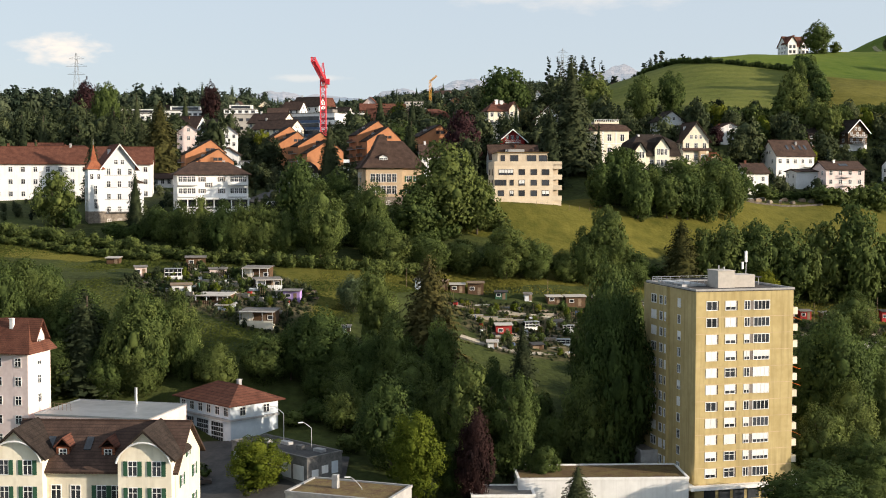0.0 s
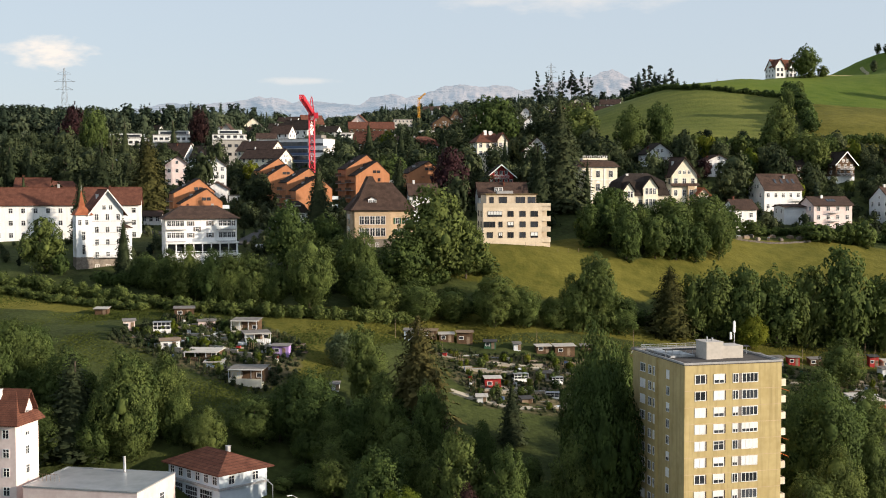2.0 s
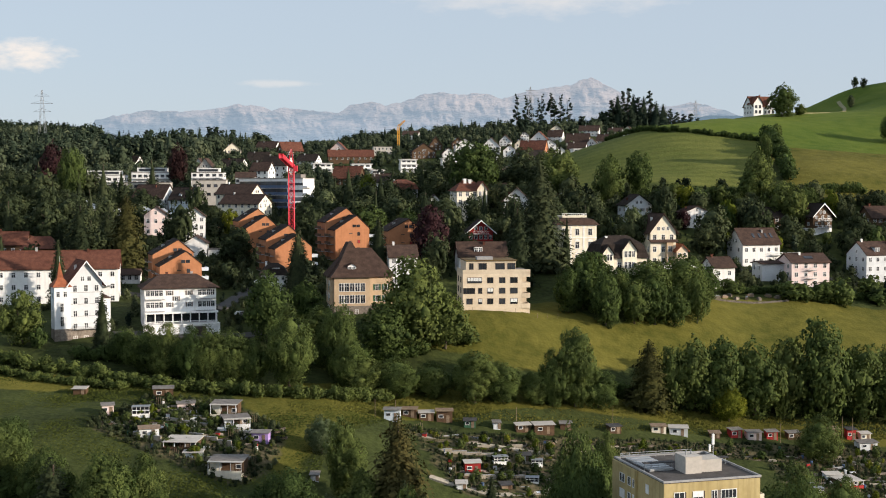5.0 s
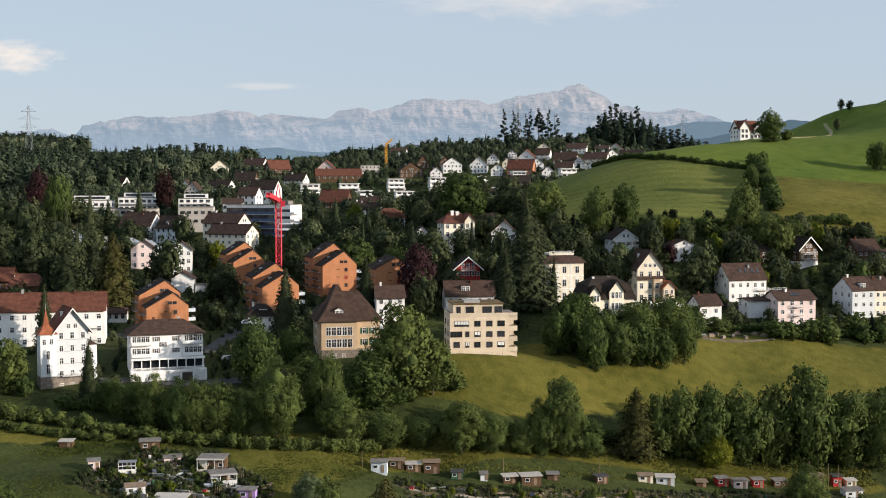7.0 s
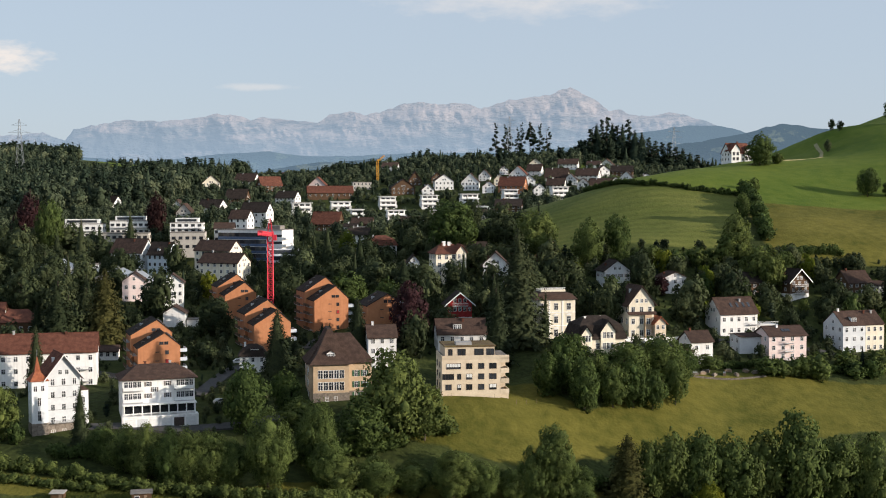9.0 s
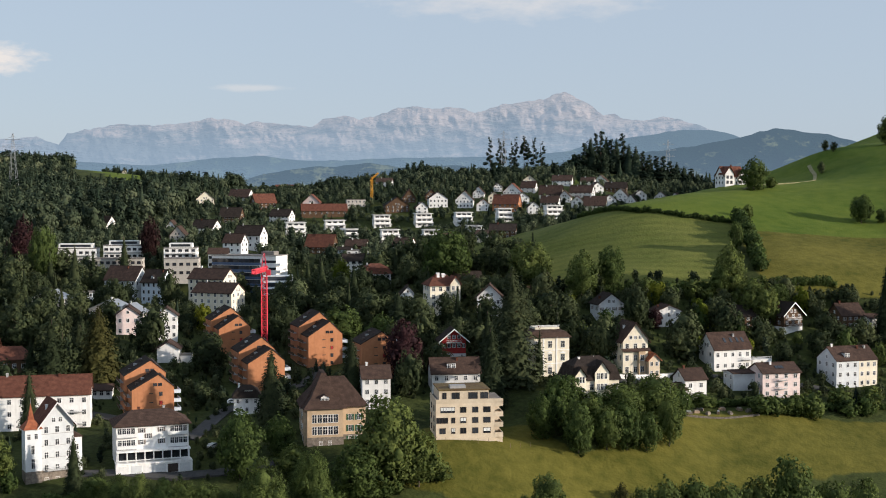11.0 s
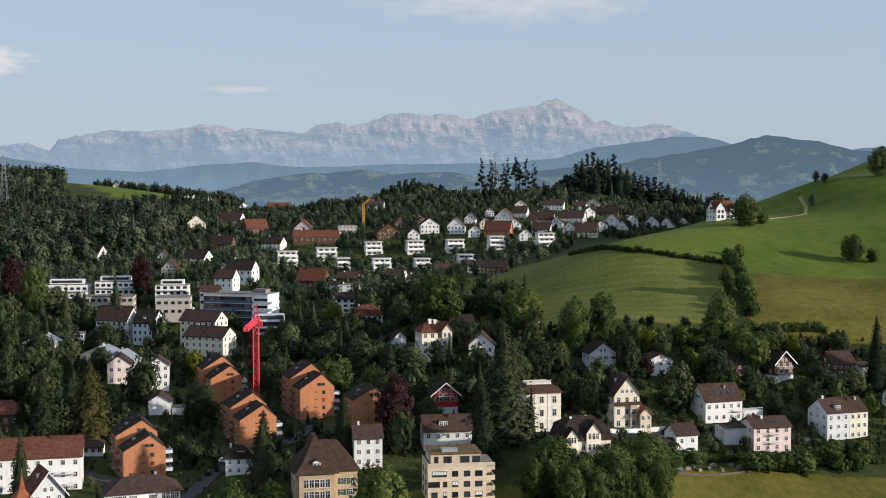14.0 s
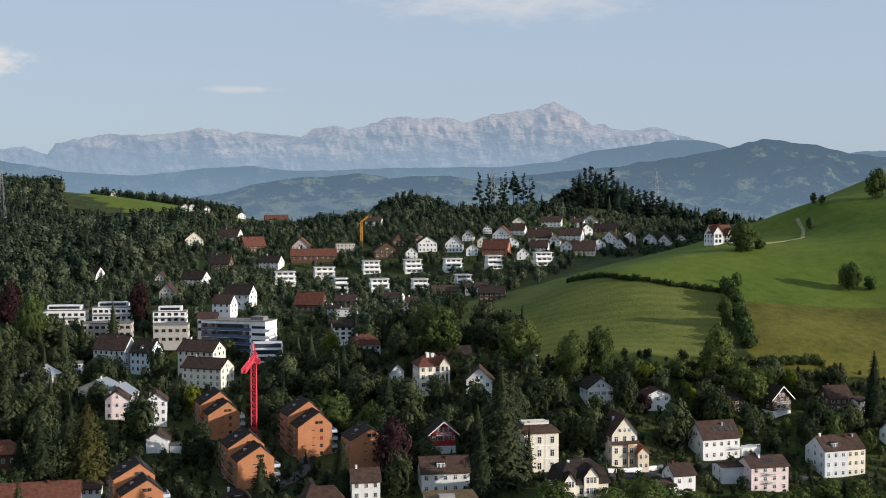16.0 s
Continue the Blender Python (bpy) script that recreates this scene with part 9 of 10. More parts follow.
plant("broad", 67.5, 380, 13.2, 10.7)
plant("broad", 73.9, 382, 15.0, 10.7)
plant("broad", 80.4, 384, 12.0, 9.1)
plant("silver", 82.3, 388, 9.6, 5.3)
plant("broad", 88.7, 390, 14.5, 9.2)
plant("broad", 65.7, 390, 10.9, 9.2)
plant("broad", 47.4, 381, 13.0, 10.0)
plant("bush", 131.9, 420, 5.8, 8.1)
plant("bush", 140.2, 422, 7.2, 8.5)
plant("bush", 147.4, 426, 6.0, 7.8)
plant("bush", 159.9, 428, 6.2, 10.2)
plant("bush", 167.0, 430, 7.1, 8.3)
plant("bush", 127.6, 420, 3.8, 6.1)
plant("bush", 107.4, 422, 5.6, 11.5)
plant("bush", 95.5, 408, 4.5, 7.4)
plant("spruce", 34.6, 408, 27.0, 9.2)
plant("spruce", -113.7, 436, 26.9, 11.7)
plant("spruce_br", -98.9, 442, 27.9, 13.9)
plant("spruce", -108.0, 452, 19.8, 9.8)
plant("spruce", -121.5, 440, 17.2, 7.6)
plant("fir", -147.9, 612, 27.0, 9.6)
plant("fir", -142.5, 626, 21.5, 9.8)
plant("broad", -171.3, 642, 28.2, 15.3)
plant("copper", -190.5, 676, 26.4, 18.1)
plant("copper", -126.9, 690, 23.3, 12.7)
plant("fir", -133.6, 656, 23.2, 8.6)
plant("town", -87.4, 480, 18.9, 13.0)
plant("town", -96.9, 574, 18.6, 10.6)
plant("bush_lt", -74.7, 524, 10.3, 9.7)
plant("town", -81.5, 528, 10.4, 9.7)
plant("town", -63.0, 456, 14.0, 12.4)
plant("town", -44.2, 506, 12.8, 10.3)
plant("silver", -37.3, 554, 15.3, 15.2)
plant("town", -73.3, 644, 11.7, 9.1)
plant("fir", -27.9, 562, 23.1, 11.5)
plant("light", -19.8, 582, 17.5, 10.9)
plant("fir", -13.3, 548, 20.4, 10.2)
plant("town", -6.1, 514, 15.6, 14.2)
plant("fir", 5.2, 492, 19.7, 13.6)
plant("broad", -1.4, 472, 14.6, 15.2)
plant("broad", -16.8, 492, 16.1, 17.9)
plant("copper", 6.4, 428, 20.8, 14.9)
plant("town", 8.0, 414, 15.8, 10.4)
plant("town", 14.2, 464, 16.7, 11.4)
plant("spruce", -11.0, 414, 19.6, 7.4)
plant("spruce", -35.5, 398, 20.8, 8.1)
plant("broad", 27.3, 562, 27.3, 23.1)
plant("fir", 36.7, 446, 19.8, 10.0)
plant("broad", 62.2, 536, 21.5, 19.8)
plant("broad", 80.9, 516, 19.2, 14.5)
plant("broad", 94.0, 520, 18.4, 12.3)
plant("town", 97.7, 488, 17.6, 11.5)
plant("town", 79.2, 452, 18.3, 12.7)
plant("town", 68.5, 456, 14.5, 10.7)
plant("town", 61.4, 482, 16.9, 13.5)
plant("town", 70.5, 492, 12.9, 12.2)
plant("column", 52.9, 430, 17.0, 4.7)
plant("town", 111.4, 466, 18.4, 15.3)
plant("bush_lt", 123.8, 490, 12.9, 8.5)
plant("copper", 105.9, 490, 7.4, 6.7)
plant("town", 131.8, 482, 16.4, 13.7)
plant("town", 114.6, 504, 10.3, 9.2)
plant("broad", 142.1, 516, 20.5, 14.7)
plant("broad", 156.6, 558, 14.1, 6.6)
plant("broad", 139.2, 514, 14.6, 12.2)
plant("broad", 145.7, 498, 16.4, 14.2)
plant("broad", 150.9, 494, 16.4, 11.8)
plant("broad", 159.0, 504, 11.7, 9.8)
plant("town", 170.7, 502, 9.8, 7.4)
plant("town", 188.0, 508, 9.5, 9.9)
plant("spruce", 196.6, 488, 29.1, 8.2)
plant("town", 185.3, 482, 11.9, 11.6)
plant("town", 172.6, 484, 12.2, 9.4)
plant("town", 143.9, 478, 12.3, 11.4)
plant("town", 130.0, 492, 13.1, 10.1)
plant("bush", 107.9, 516, 6.8, 9.9)
plant("bush", 116.9, 514, 7.1, 9.9)
plant("bush", 126.3, 514, 8.7, 9.9)
plant("bush", 132.8, 512, 6.4, 8.4)
plant("broad", 235.5, 616, 14.1, 12.0)
plant("bush", 246.4, 616, 7.3, 8.6)
plant("bush", 177.5, 612, 6.3, 6.7)
plant("broad", 200.3, 680, 16.5, 15.6)
plant("town", 293.7, 1084, 21.7, 17.9)
plant("bush", 212.1, 686, 6.4, 8.2)
plant("bush", 204.6, 682, 4.2, 6.3)
plant("town", 264.7, 758, 6.8, 5.2)
plant("town", 283.2, 804, 6.8, 4.8)
plant("town", 285.2, 794, 6.2, 4.4)
plant("broad", 316.7, 784, 18.4, 15.2)
plant("town", -174.9, 604, 21.1, 15.7)
plant("town", -125.4, 492, 13.0, 10.7)
plant("town", -137.0, 480, 17.0, 14.6)
plant("town", -176.7, 660, 20.3, 11.5)
plant("town", -106.6, 466, 14.3, 10.2)
plant("town", -64.5, 472, 12.2, 9.4)
plant("town", -80.1, 520, 7.9, 6.9)
plant("town", -60.9, 412, 9.1, 9.1)
plant("town", -36.7, 492, 11.0, 8.7)
plant("tall", 18.3, 230, 10.9, 6.2)
plant("broad", 20.0, 220, 9.6, 7.9)
plant("broad", 25.5, 216, 7.9, 6.8)
plant("broad", 9.3, 240, 12.8, 7.6)
plant("broad", -7.1, 246, 12.6, 10.0)
plant("broad", -14.5, 240, 11.8, 7.6)
plant("spruce", -1.5, 238, 20.8, 7.5)
plant("broad", -17.9, 228, 9.5, 9.3)
plant("broad", -24.3, 240, 8.3, 6.5)
plant("broad", 1.5, 202, 8.7, 6.4)
plant("tall", 16.4, 206, 8.1, 5.6)
plant("broad", 67.3, 234, 20.6, 9.5)
plant("broad", 72.6, 224, 14.9, 11.1)
plant("broad", 82.1, 234, 14.5, 9.5)
plant("broad", 64.6, 214, 13.4, 10.6)
plant("broad", 67.0, 194, 6.6, 7.9)
plant("broad", -63.3, 236, 11.1, 8.5)
plant("broad", -49.6, 242, 12.1, 6.5)
plant("broad", -72.8, 236, 10.5, 7.4)
plant("broad", -57.4, 238, 7.9, 9.6)
plant("bush", -27.4, 230, 2.9, 5.2)
plant("bush", -16.2, 218, 3.3, 5.9)
plant("bush", -20.9, 206, 2.1, 5.6)
plant("bush", -28.1, 204, 2.4, 5.5)
plant("broad", -82.8, 254, 8.6, 6.8)
plant("broad", 44.0, 282, 14.8, 6.3)
plant("broad", -14.5, 240, 14.6, 11.3)
plant("broad", -9.0, 238, 17.2, 10.2)
plant("tall", -0.4, 236, 20.6, 9.0)
plant("broad", -18.9, 240, 9.7, 10.3)
plant("broad", -5.6, 228, 15.0, 11.3)
plant("broad", 33.1, 224, 24.1, 11.6)
plant("broad", 26.3, 218, 20.2, 11.3)
plant("broad", 35.4, 226, 15.4, 8.7)
plant("broad", 30.0, 218, 33.7, 13.2)
plant("broad", 21.2, 222, 8.9, 9.0)
plant("broad", -83.2, 254, 15.8, 12.5)
plant("broad", -85.7, 246, 18.4, 9.9)
plant("broad", -71.3, 246, 15.0, 12.1)
plant("broad", -57.8, 238, 19.9, 13.3)
plant("broad", -52.1, 244, 15.0, 10.4)
plant("broad", 73.7, 234, 23.9, 15.8)
plant("broad", 103.4, 316, 11.3, 11.4)
plant("broad", 56.0, 392, 15.0, 14.1)
plant("broad", 62.2, 388, 11.0, 12.3)
plant("broad", 73.6, 392, 13.9, 15.2)
plant("broad", 86.4, 402, 14.9, 16.5)
plant("broad", 95.7, 410, 10.8, 11.2)
plant("bush", 126.9, 420, 5.9, 11.6)
plant("bush", 137.3, 422, 6.1, 11.7)
plant("bush", 145.1, 422, 9.6, 11.7)
plant("bush", 159.2, 434, 8.2, 12.1)
plant("bush", 170.1, 436, 8.3, 12.1)
# the next two trees are added to throw shade on the open slope
plant("broad", -34.9, 244, 9.7, 9.8)
plant("broad", -43.5, 240, 9.0, 9.1)
plant("spruce", 42.9, 424, 39.6, 15.6)
plant("pine", 101.4, 1227, 42.9, 12.0)
plant("pine", 109.6, 1215, 40.0, 11.0)
plant("pine", 114.0, 1217, 37.3, 11.0)
plant("pine", 122.7, 1221, 36.7, 11.0)
plant("pine", 127.6, 1225, 41.2, 12.0)
plant("pine", 134.7, 1223, 41.3, 13.0)
plant("pine", 138.6, 1223, 34.3, 12.0)
plant("pine", 145.1, 1219, 38.5, 12.0)
plant("pine", 152.3, 1217, 34.2, 13.0)
plant("dark_pine", 195.3, 1230, 29.5, 15.1)
plant("dark_pine", 201.6, 1235, 34.6, 13.8)
plant("dark_pine", 209.9, 1251, 38.8, 12.4)
plant("dark_pine", 211.2, 1226, 42.0, 13.7)
plant("dark_pine", 220.8, 1255, 36.5, 13.8)
plant("dark_pine", 225.1, 1254, 34.2, 15.8)
plant("dark_pine", 232.1, 1261, 37.4, 12.1)
plant("dark_pine", 235.1, 1247, 42.2, 13.5)
plant("dark_pine", 239.4, 1234, 33.2, 12.1)
plant("dark_pine", 246.2, 1234, 31.9, 14.0)
plant("dark_pine", 253.1, 1234, 28.5, 12.9)
plant("dark_pine", 261.7, 1243, 27.4, 12.1)
plant("dark_pine", 271.8, 1259, 28.9, 14.6)
plant("dark_pine", 272.9, 1232, 27.9, 15.4)
plant("dark_pine", 279.1, 1230, 24.0, 14.9)
plant("dark_pine", 291.3, 1253, 26.2, 13.7)
plant("dark_pine", 299.9, 1258, 23.9, 13.2)
plant("dark_pine", 305.0, 1249, 21.8, 15.4)
plant("dark_pine", 311.1, 1245, 17.4, 12.1)
plant("dark_pine", 316.4, 1235, 14.4, 13.7)
plant("dark_pine", 198.4, 1232, 23.3, 14.8)
plant("dark_pine", 212.9, 1252, 24.8, 13.8)
plant("dark_pine", 225.9, 1245, 25.3, 14.1)
plant("dark_pine", 236.4, 1241, 22.0, 12.1)
plant("dark_pine", 256.0, 1227, 20.6, 15.9)
plant("dark_pine", 277.7, 1249, 18.5, 12.7)
plant("spruce", 50, 458, 24, 13.0)

# ---- garden plots on the slope: huts, beds, poles ----
HUT = {"rose": ("pink", "rose-painted"), "glass": ("glass", "glazed"), "brown": ("brown", "brown timber"), "tan": ("cream", "tan"), "white": ("cool", "white"), "teal": ("blue", "pale blue"), "grey": ("grey", "grey"),
       "purple": ("purple", "lilac-painted"), "blue": ("blue", "pale blue"), "dark": ("brown", "dark timber"), "green": ("greenp", "green-painted"), "red": ("red", "red-painted"), "wood": ("wood", "weathered wooden")}


def garden_shed(x, y, w, h, colour):
    r = random.Random(int(x * 19 + y * 3))
    wall, word = HUT[colour]
    d = max(2.2, w * 0.6)
    h = max(h, 1.5)
    ob = thing("greenhouse" if colour == "glass" else "garden_shed", f"small {word} " + ("greenhouse among the garden plots" if colour == "glass" else "garden shed with a flat sloping roof"), "garden shed", Matrix.Translation((x, y, ground(x, y))) @ pose(0, 0, 0, 0, 0, r.uniform(-8, 18)), "garden sheds")
    if colour == "glass":
        Shape().box(-w / 2, 0, -1, w / 2, d, h * 0.35).link("base", M["white"], ob)
        Shape().box(-w / 2 + 0.05, 0.05, h * 0.35, w / 2 - 0.05, d - 0.05, h * 0.95).link("glazing", M["glass"], ob)
        s = Shape()
        n = max(3, int(w / 0.8))
        for i in range(n + 1):
            u = -w / 2 + (w - 0.08) * i / n
            s.box(u, -0.02, h * 0.35, u + 0.08, 0.06, h)
        s.box(-w / 2, -0.03, h * 0.62, w / 2, 0.05, h * 0.68)
        s.link("frame", M["frame"], ob)
        Shape().box(-w / 2 - 0.1, -0.15, h * 0.95, w / 2 + 0.1, d + 0.1, h).link("roof", M["metal"], ob)
        return
    lower = w > 5
    Shape().box(-w / 2, 0, -1.5, w / 2, d, h - 0.12).link("wall", M["brown" if lower else wall], ob)
    if lower:
        Shape().box(-w / 2, -1.95, -1.6, w / 2, -1.8, 0.85).box(-w / 2, -1.8, -1.6, -w / 2 + 0.12, 0, 0.85).box(-w / 2, -1.8, -1.6, w / 2, 0, 0.0).link("parapet", M[wall], ob)
        Shape().box(-w / 2, -0.06, 0, -w / 6, 0, h - 0.3).link("board_panel", M[wall], ob)
    Shape().prism([(-0.6, h - 0.15), (d + 0.25, h + 0.12), (d + 0.25, h + 0.24), (-0.6, h - 0.03)], -w / 2 - 0.3, w / 2 + 0.3, "x").link("roof", M[r.choice(("gravel", "gravel", "tar", "wood", "greige"))], ob)
    Shape().box(w * 0.12, -0.05, 0, w * 0.12 + 0.75, 0, min(1.9, h - 0.3)).link("door", M["wood" if wall != "wood" else "brown"], ob)
    if h > 1.7:
        window(ob, pose(-w * 0.22, 0, h * 0.42), min(1.0, w * 0.3), 0.65, "plain")
    if lower:
        p = Shape()
        for u in (-w / 2, -w / 6, w / 6, w / 2 - 0.12):
            p.box(u, -1.8, -1, u + 0.12, -1.68, h - 0.2)
        p.link("pergola_post", M["cool"], ob)
        Shape().box(-w / 2 - 0.2, -2.0, h - 0.2, w / 2 + 0.2, 0.1, h - 0.08).link("pergola_roof", M["greige"], ob)
        window(ob, pose(-w * 0.36, 0, h * 0.35), 1.0, 0.8, "plain")
        window(ob, pose(w * 0.36, 0, h * 0.35), 1.0, 0.8, "plain")


garden_shed(-70.1, 292, 2.6, 2.4, "rose")
garden_shed(-62.6, 292, 3.9, 2.6, "glass")
garden_shed(-60.5, 308, 4.7, 2.5, "brown")
garden_shed(-53.6, 300, 4.0, 1.6, "rose")
garden_shed(-43.8, 296, 6.1, 3.2, "tan")
garden_shed(-40.3, 290, 5.8, 2.2, "white")
garden_shed(-58.2, 280, 4.3, 2.3, "white")
garden_shed(-50.3, 276, 7.2, 2.0, "brown")
garden_shed(-47.2, 272, 3.9, 1.5, "teal")
garden_shed(-39.4, 268, 7.2, 2.8, "tan")
garden_shed(-34.0, 282, 3.8, 2.5, "purple")
garden_shed(-4.9, 308, 3.9, 2.8, "blue")
garden_shed(-0.7, 312, 3.6, 2.2, "brown")
garden_shed(3.6, 312, 3.6, 2.2, "brown")
garden_shed(8.1, 312, 3.9, 3.1, "dark")
garden_shed(14.3, 310, 2.8, 1.9, "green")
garden_shed(21.0, 310, 1.7, 1.7, "white")
garden_shed(27.6, 310, 3.6, 1.8, "brown")
garden_shed(32.8, 310, 5.0, 2.5, "brown")
garden_shed(38.6, 314, 2.8, 1.7, "brown")
garden_shed(51.4, 316, 3.1, 2.0, "brown")
garden_shed(63.2, 320, 3.7, 2.0, "tan")
garden_shed(68.3, 320, 4.6, 2.3, "white")
garden_shed(78.2, 322, 2.6, 1.4, "brown")
garden_shed(84.3, 324, 3.2, 2.3, "red")
garden_shed(89.0, 324, 3.8, 2.3, "rose")
garden_shed(94.2, 326, 2.9, 2.3, "red")
garden_shed(100.6, 328, 3.5, 2.1, "dark")
garden_shed(111.9, 332, 3.9, 2.7, "dark")
garden_shed(117.2, 332, 2.4, 3.0, "red")
garden_shed(121.0, 332, 2.7, 2.1, "tan")
garden_shed(14.0, 288, 3.6, 2.8, "red")
garden_shed(26.6, 296, 2.9, 1.6, "white")
garden_shed(29.4, 294, 2.6, 1.6, "glass")
garden_shed(20.9, 294, 3.4, 1.8, "glass")
garden_shed(21.4, 282, 2.5, 1.0, "wood")
garden_shed(27.4, 286, 3.1, 1.0, "glass")
garden_shed(107.6, 322, 3.5, 1.7, "tan")
garden_shed(119.6, 326, 5.0, 2.3, "white")
garden_shed(103.0, 304, 3.8, 1.6, "white")
garden_shed(105.4, 300, 5.6, 2.1, "red")
garden_shed(100.8, 282, 4.0, 2.3, "dark")
garden_shed(105.4, 284, 3.3, 2.0, "white")
garden_shed(96.3, 294, 2.1, 1.3, "glass")
garden_shed(11.1, 280, 2.3, 1.0, "white")
garden_shed(-81.3, 310, 3.1, 1.4, "dark")
garden_shed(-20.9, 270, 1.7, 1.2, "white")


def plot_field(poly, gap, seed):
    """Beds with low walls, soil and rows of greens on the garden slope."""
    r = random.Random(seed)
    for x, y in scatter(poly, gap, seed):
        w, d = r.uniform(1.8, 4.2), r.uniform(1.0, 1.9)
        z = ground(x, y)
        what = r.random()
        at = Matrix.Translation((x, y, z)) @ pose(0, 0, 0, 0, 0, r.uniform(-10, 16))
        if what < 0.42:
            ob = thing("garden_bed", "small dug garden bed with leafy rows", "garden bed", at, "garden beds")
            Shape().box(-w / 2, 0, -0.9, w / 2, d, 0.12).link("edging", M[r.choice(("wood", "stone", "path"))], ob)
            Shape().box(-w / 2 + 0.1, 0.1, 0.12, w / 2 - 0.1, d - 0.1, 0.2).link("soil", M["soil"], ob)
            v, f, _ = crown_broad(seed + int(x) + 400, 60, 0.16, 4, -0.1, 0.8, 0.5)
            tagged(put("leafy_crop", mesh_of("leafy_crop", v * np.array((w * 0.9, d, 0.6)) + np.array((0, d / 2, 0.2)), f, M[r.choice(("leaf", "leaf_lt"))]), ob), kind="stuff")
        elif what < 0.92:
            hh = r.uniform(0.8, 2.6)
            plant(r.choice(("bush", "bush", "bush_lt")), x, y, hh, hh * r.uniform(0.9, 1.4))
        else:
            ob = thing("water_barrel", "plastic water barrel beside the garden beds", "barrel", at, "water barrels")
            Shape().bar((0, 0, -0.3), (0, 0, 0.95), 0.35, sides=12).link("body", M[r.choice(("bluepanel", "greenp", "frame"))], ob)


plot_field([(-72, 284), (-62, 308), (-46, 304), (-30, 290), (-31, 276), (-38, 264), (-52, 272)], 2.9, 31)
plot_field([(0, 306), (36, 307), (34, 292), (26, 278), (12, 280)], 2.8, 32)
plot_field([(36, 308), (82, 318), (120, 328), (122, 316), (116, 296), (104, 280), (92, 280), (90, 312), (40, 302)], 3.4, 33)


def garden_pole(x, y, h):
    ob = thing("garden_pole", "thin pale wooden pole standing in the plots", "pole", Matrix.Translation((x, y, ground(x, y))), "garden poles")
    Shape().bar((0, 0, -0.5), (0, 0, h), 0.06, r2=0.04).link("shaft", M["wood"], ob)


for x, y, h in ((26, 312, 5), (51, 318, 6), (96, 325, 5), (114, 330, 7), (117, 331, 6.5), (-4, 309, 5), (-9, 308, 4.5), (92, 301, 4)):
    garden_pole(x, y, h)


def terrace_wall(line, h, label):
    """A dry stone wall stepping along the slope."""
    ob = thing("garden_wall", label, "garden wall", Matrix.Translation((line[0][0], line[0][1], 0)))
    r = random.Random(5)
    for (x0, y0), (x1, y1) in zip(line, line[1:]):
        n = int(math.hypot(x1 - x0, y1 - y0) / 0.9)
        for i in range(n):
            x, y = x0 + (x1 - x0) * i / n - line[0][0], y0 + (y1 - y0) * i / n - line[0][1]
            z = ground(x + line[0][0], y + line[0][1])
            for k in range(2):
                s = r.uniform(0.85, 1.05)
                Shape().box(x, y - 0.3 - r.uniform(0, 0.1), z - 0.5 + k * h / 2, x + 0.86 * s, y + 0.3, z + (k + 1) * h / 2 - 0.06).link("stone", M["stone"], ob)


terrace_wall([(99, 412), (112, 415), (126, 419)], 0.5, "pale dry stone wall at the meadow's upper edge")
for i, (x, y) in enumerate(((101, 415), (104, 417), (108, 417), (112, 419), (116, 419), (120, 422), (106, 420), (114, 422), (123, 421))):
    ob = thing("stone_pile", "heap of pale stones and boards on the terrace", "stone pile", Matrix.Translation((x, y, ground(x, y))) @ pose(0, 0, 0, 0, 0, i * 25), "stone piles")
    Shape().box(-1.2, -0.5, -0.3, 1.2, 0.5, 0.5).link("stack", M["wood" if i % 2 else "stone"], ob)
    Shape().box(-0.9, -0.35, 0.5, 0.7, 0.4, 0.85).link("top_layer", M["metal" if i % 3 == 0 else "stone"], ob)
for i in range(9):
    garden_pole(18 + i * 3.2, 372 + (i % 3) * 1.5, 1.2)
car(-44, 372, 70, "white")
car(-50, 371, 60, "silver")
car(-49, 412, 15, "white")
car(100, 425, 40, "dark")

for i, poly in enumerate(PLOTS):
    wood("vegetable_rows", "low leafy vegetable rows and flowers in the plots", scatter(poly, 1.25, 50 + i), 0.0, 0.4, 1.5, 60 + i, "leaf_stuff", fine=0.6)


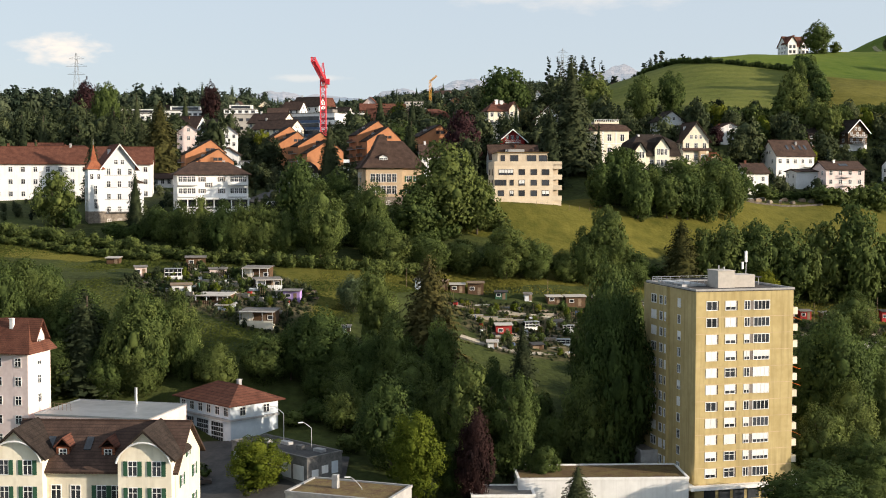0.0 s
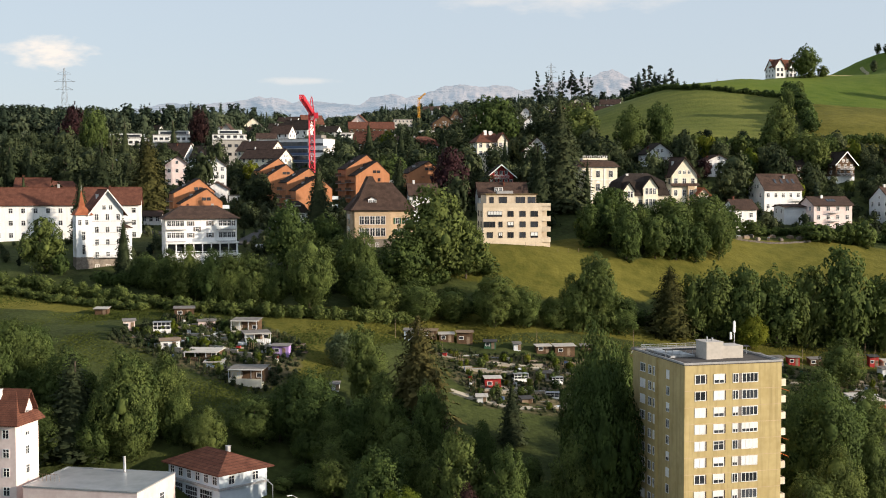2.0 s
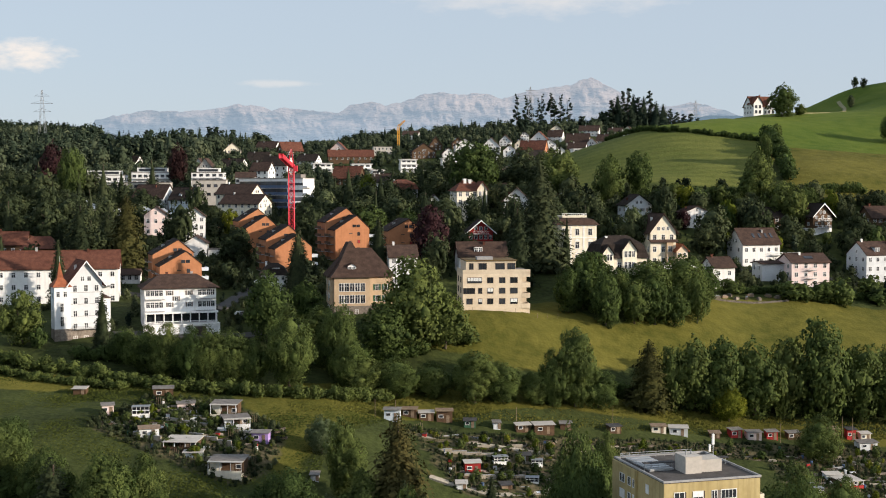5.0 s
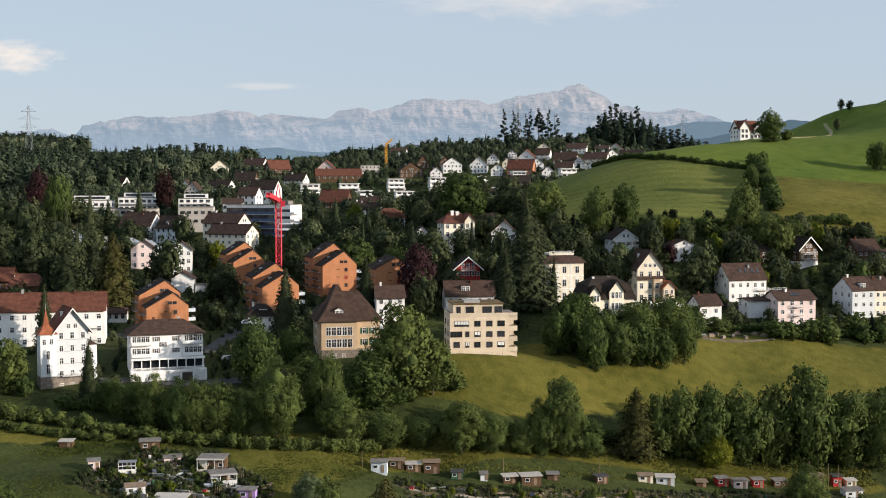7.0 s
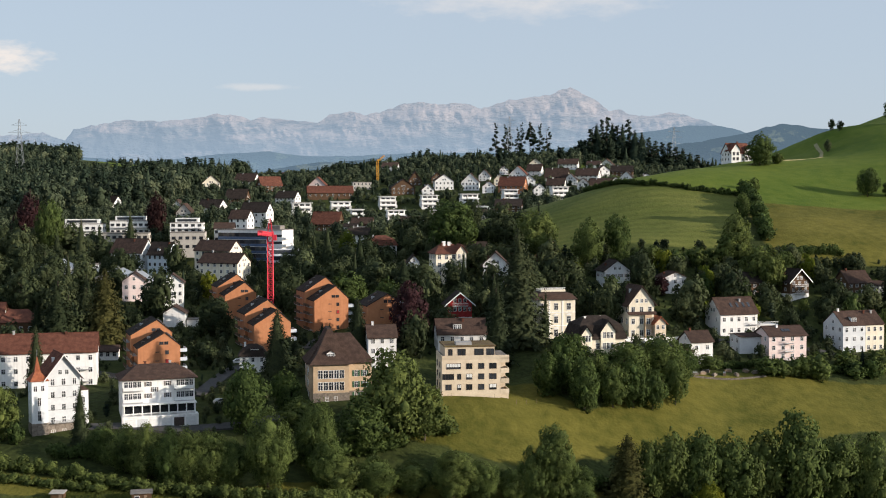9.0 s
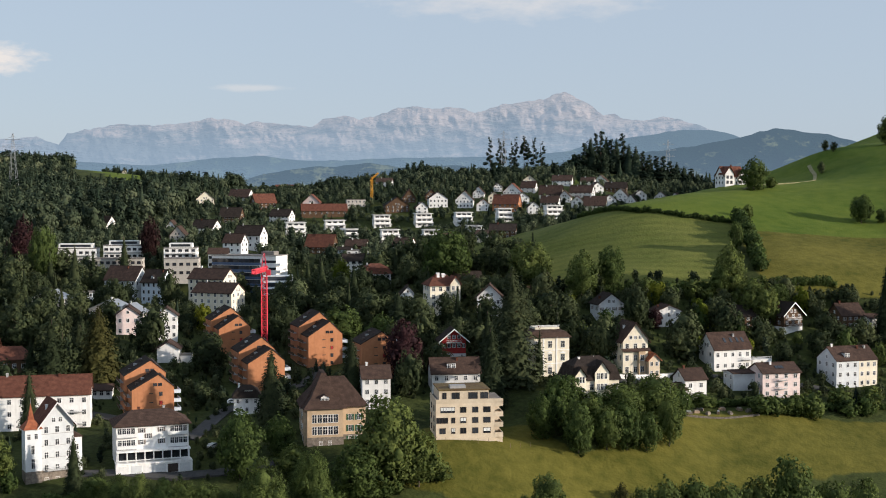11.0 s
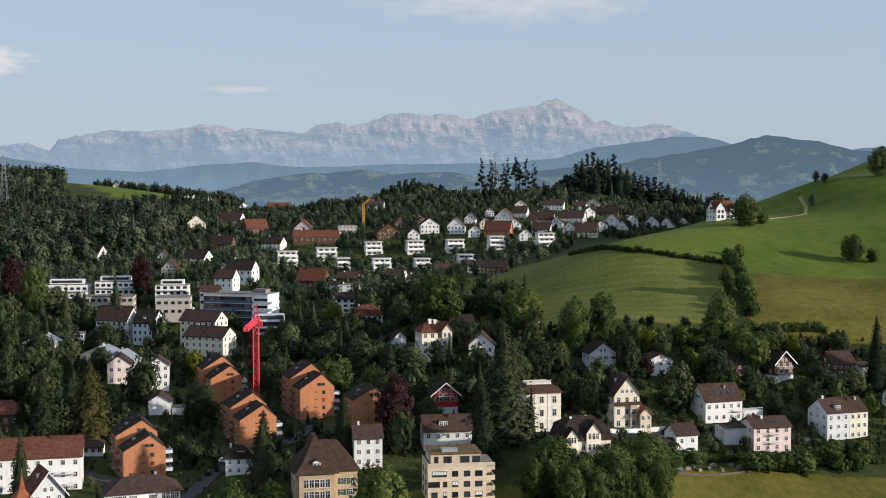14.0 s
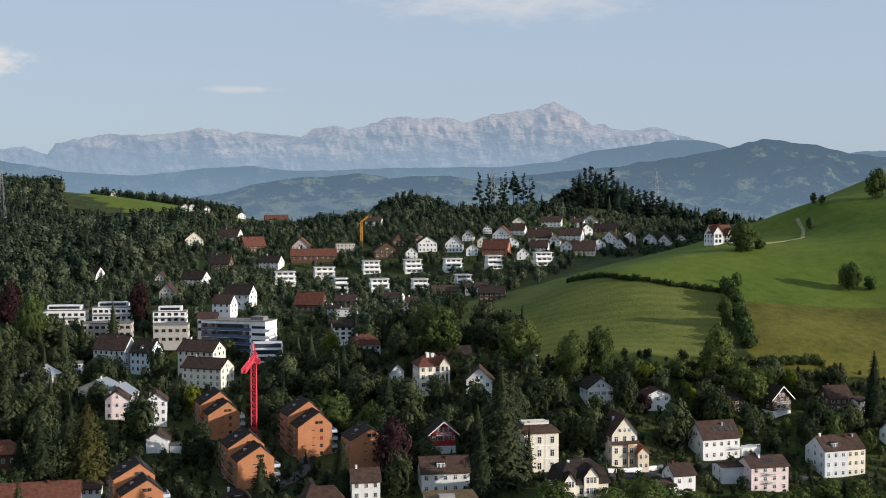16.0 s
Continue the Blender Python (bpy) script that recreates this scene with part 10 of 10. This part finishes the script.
def clutter(poly, gap, seed):
    """What gardeners leave about: cold frames, tarps, bean poles, plank stacks, pots, compost bins."""
    r = random.Random(seed)
    for x, y in scatter(poly, gap, seed):
        at = Matrix.Translation((x, y, ground(x, y))) @ pose(0, 0, 0, 0, 0, r.uniform(-15, 20))
        q = r.random()
        if q < 0.22:
            ob = thing("cold_frame", "low glazed cold frame with a white rim", "cold frame", at, "cold frames")
            Shape().box(-0.8, 0, -0.5, 0.8, 1.0, 0.35).link("box", M[r.choice(("wood", "cool", "path"))], ob)
            Shape().prism([(0, 0.36), (1.0, 0.56), (1.0, 0.6), (0, 0.4)], -0.8, 0.8, "x").link("lid", M[r.choice(("metal", "frame", "cool"))], ob)
        elif q < 0.42:
            ob = thing("bean_poles", "row of slanted wooden bean poles", "bean poles", at, "bean poles")
            for i in range(5):
                Shape().bar((-1 + i * 0.5, -0.3, -0.3), (-1 + i * 0.5 + 0.05, 0.1, 1.9 + r.uniform(-0.2, 0.2)), 0.03, sides=4).link("pole", M["wood"], ob)
        elif q < 0.66:
            ob = thing("plank_stack", "stack of weathered boards and slabs between the beds", "wood stack", at, "stacks")
            Shape().box(-1.1, -0.3, -0.3, 1.1, 0.4, 0.4).box(-0.9, -0.25, 0.4, 0.8, 0.3, 0.62).link("stack", M[r.choice(("wood", "path", "stone"))], ob)
        elif q < 0.82:
            ob = thing("compost_bin", "boxy plastic compost bin among the beds", "compost bin", at, "compost bins")
            Shape().box(-0.45, 0, -0.3, 0.45, 0.9, 0.9).link("body", M[r.choice(("greenp", "frame", "bluepanel", "cool", "red"))], ob)
            Shape().box(-0.5, -0.05, 0.9, 0.5, 0.95, 0.98).link("lid", M["dkframe"], ob)
        else:
            long_w = r.uniform(2.5, 6)
            ob = thing("bed_wall", "low pale stone edging of a terraced bed", "garden wall", at, "bed walls")
            Shape().box(-long_w / 2, 0, -0.8, long_w / 2, 0.3, 0.45).link("wall_piece", M[r.choice(("path", "stone", "grey"))], ob)


clutter([(-68, 286), (-62, 304), (-46, 302), (-32, 288), (-32, 274), (-38, 266), (-52, 272)], 3.6, 81)
clutter([(0, 306), (36, 307), (34, 292), (28, 278), (12, 280)], 4.4, 82)
clutter([(90, 312), (120, 328), (122, 316), (116, 296), (104, 280), (92, 280)], 4.6, 83)
for x0, y0, x1, y1 in ((-70, 288, -50, 276), (-58, 300, -36, 284), (2, 303, 34, 300), (8, 290, 34, 288), (94, 316, 120, 318), (96, 300, 116, 304)):
    road("garden_path", "narrow trodden path between the garden plots", [(x0, y0), ((x0 + x1) / 2, (y0 + y1) / 2 + 0.8), (x1, y1)], 0.8, M["path"], 0.22)
wood("plot_shrubs", "currant bushes, roses and small fruit trees among the garden huts", np.array([q for q in scatter(PLOTS[0], 2.3, 90)]), 0.0, 1.0, 2.6, 90, "leaf_stuff", fine=1.6)
wood("plot_shrubs", "berry bushes and small fruit trees in the lower plots", np.concatenate([scatter(PLOTS[1], 3.4, 91), scatter(PLOTS[2], 3.2, 92)]), 0.0, 0.9, 2.2, 91, "leaf_stuff", fine=1.4)
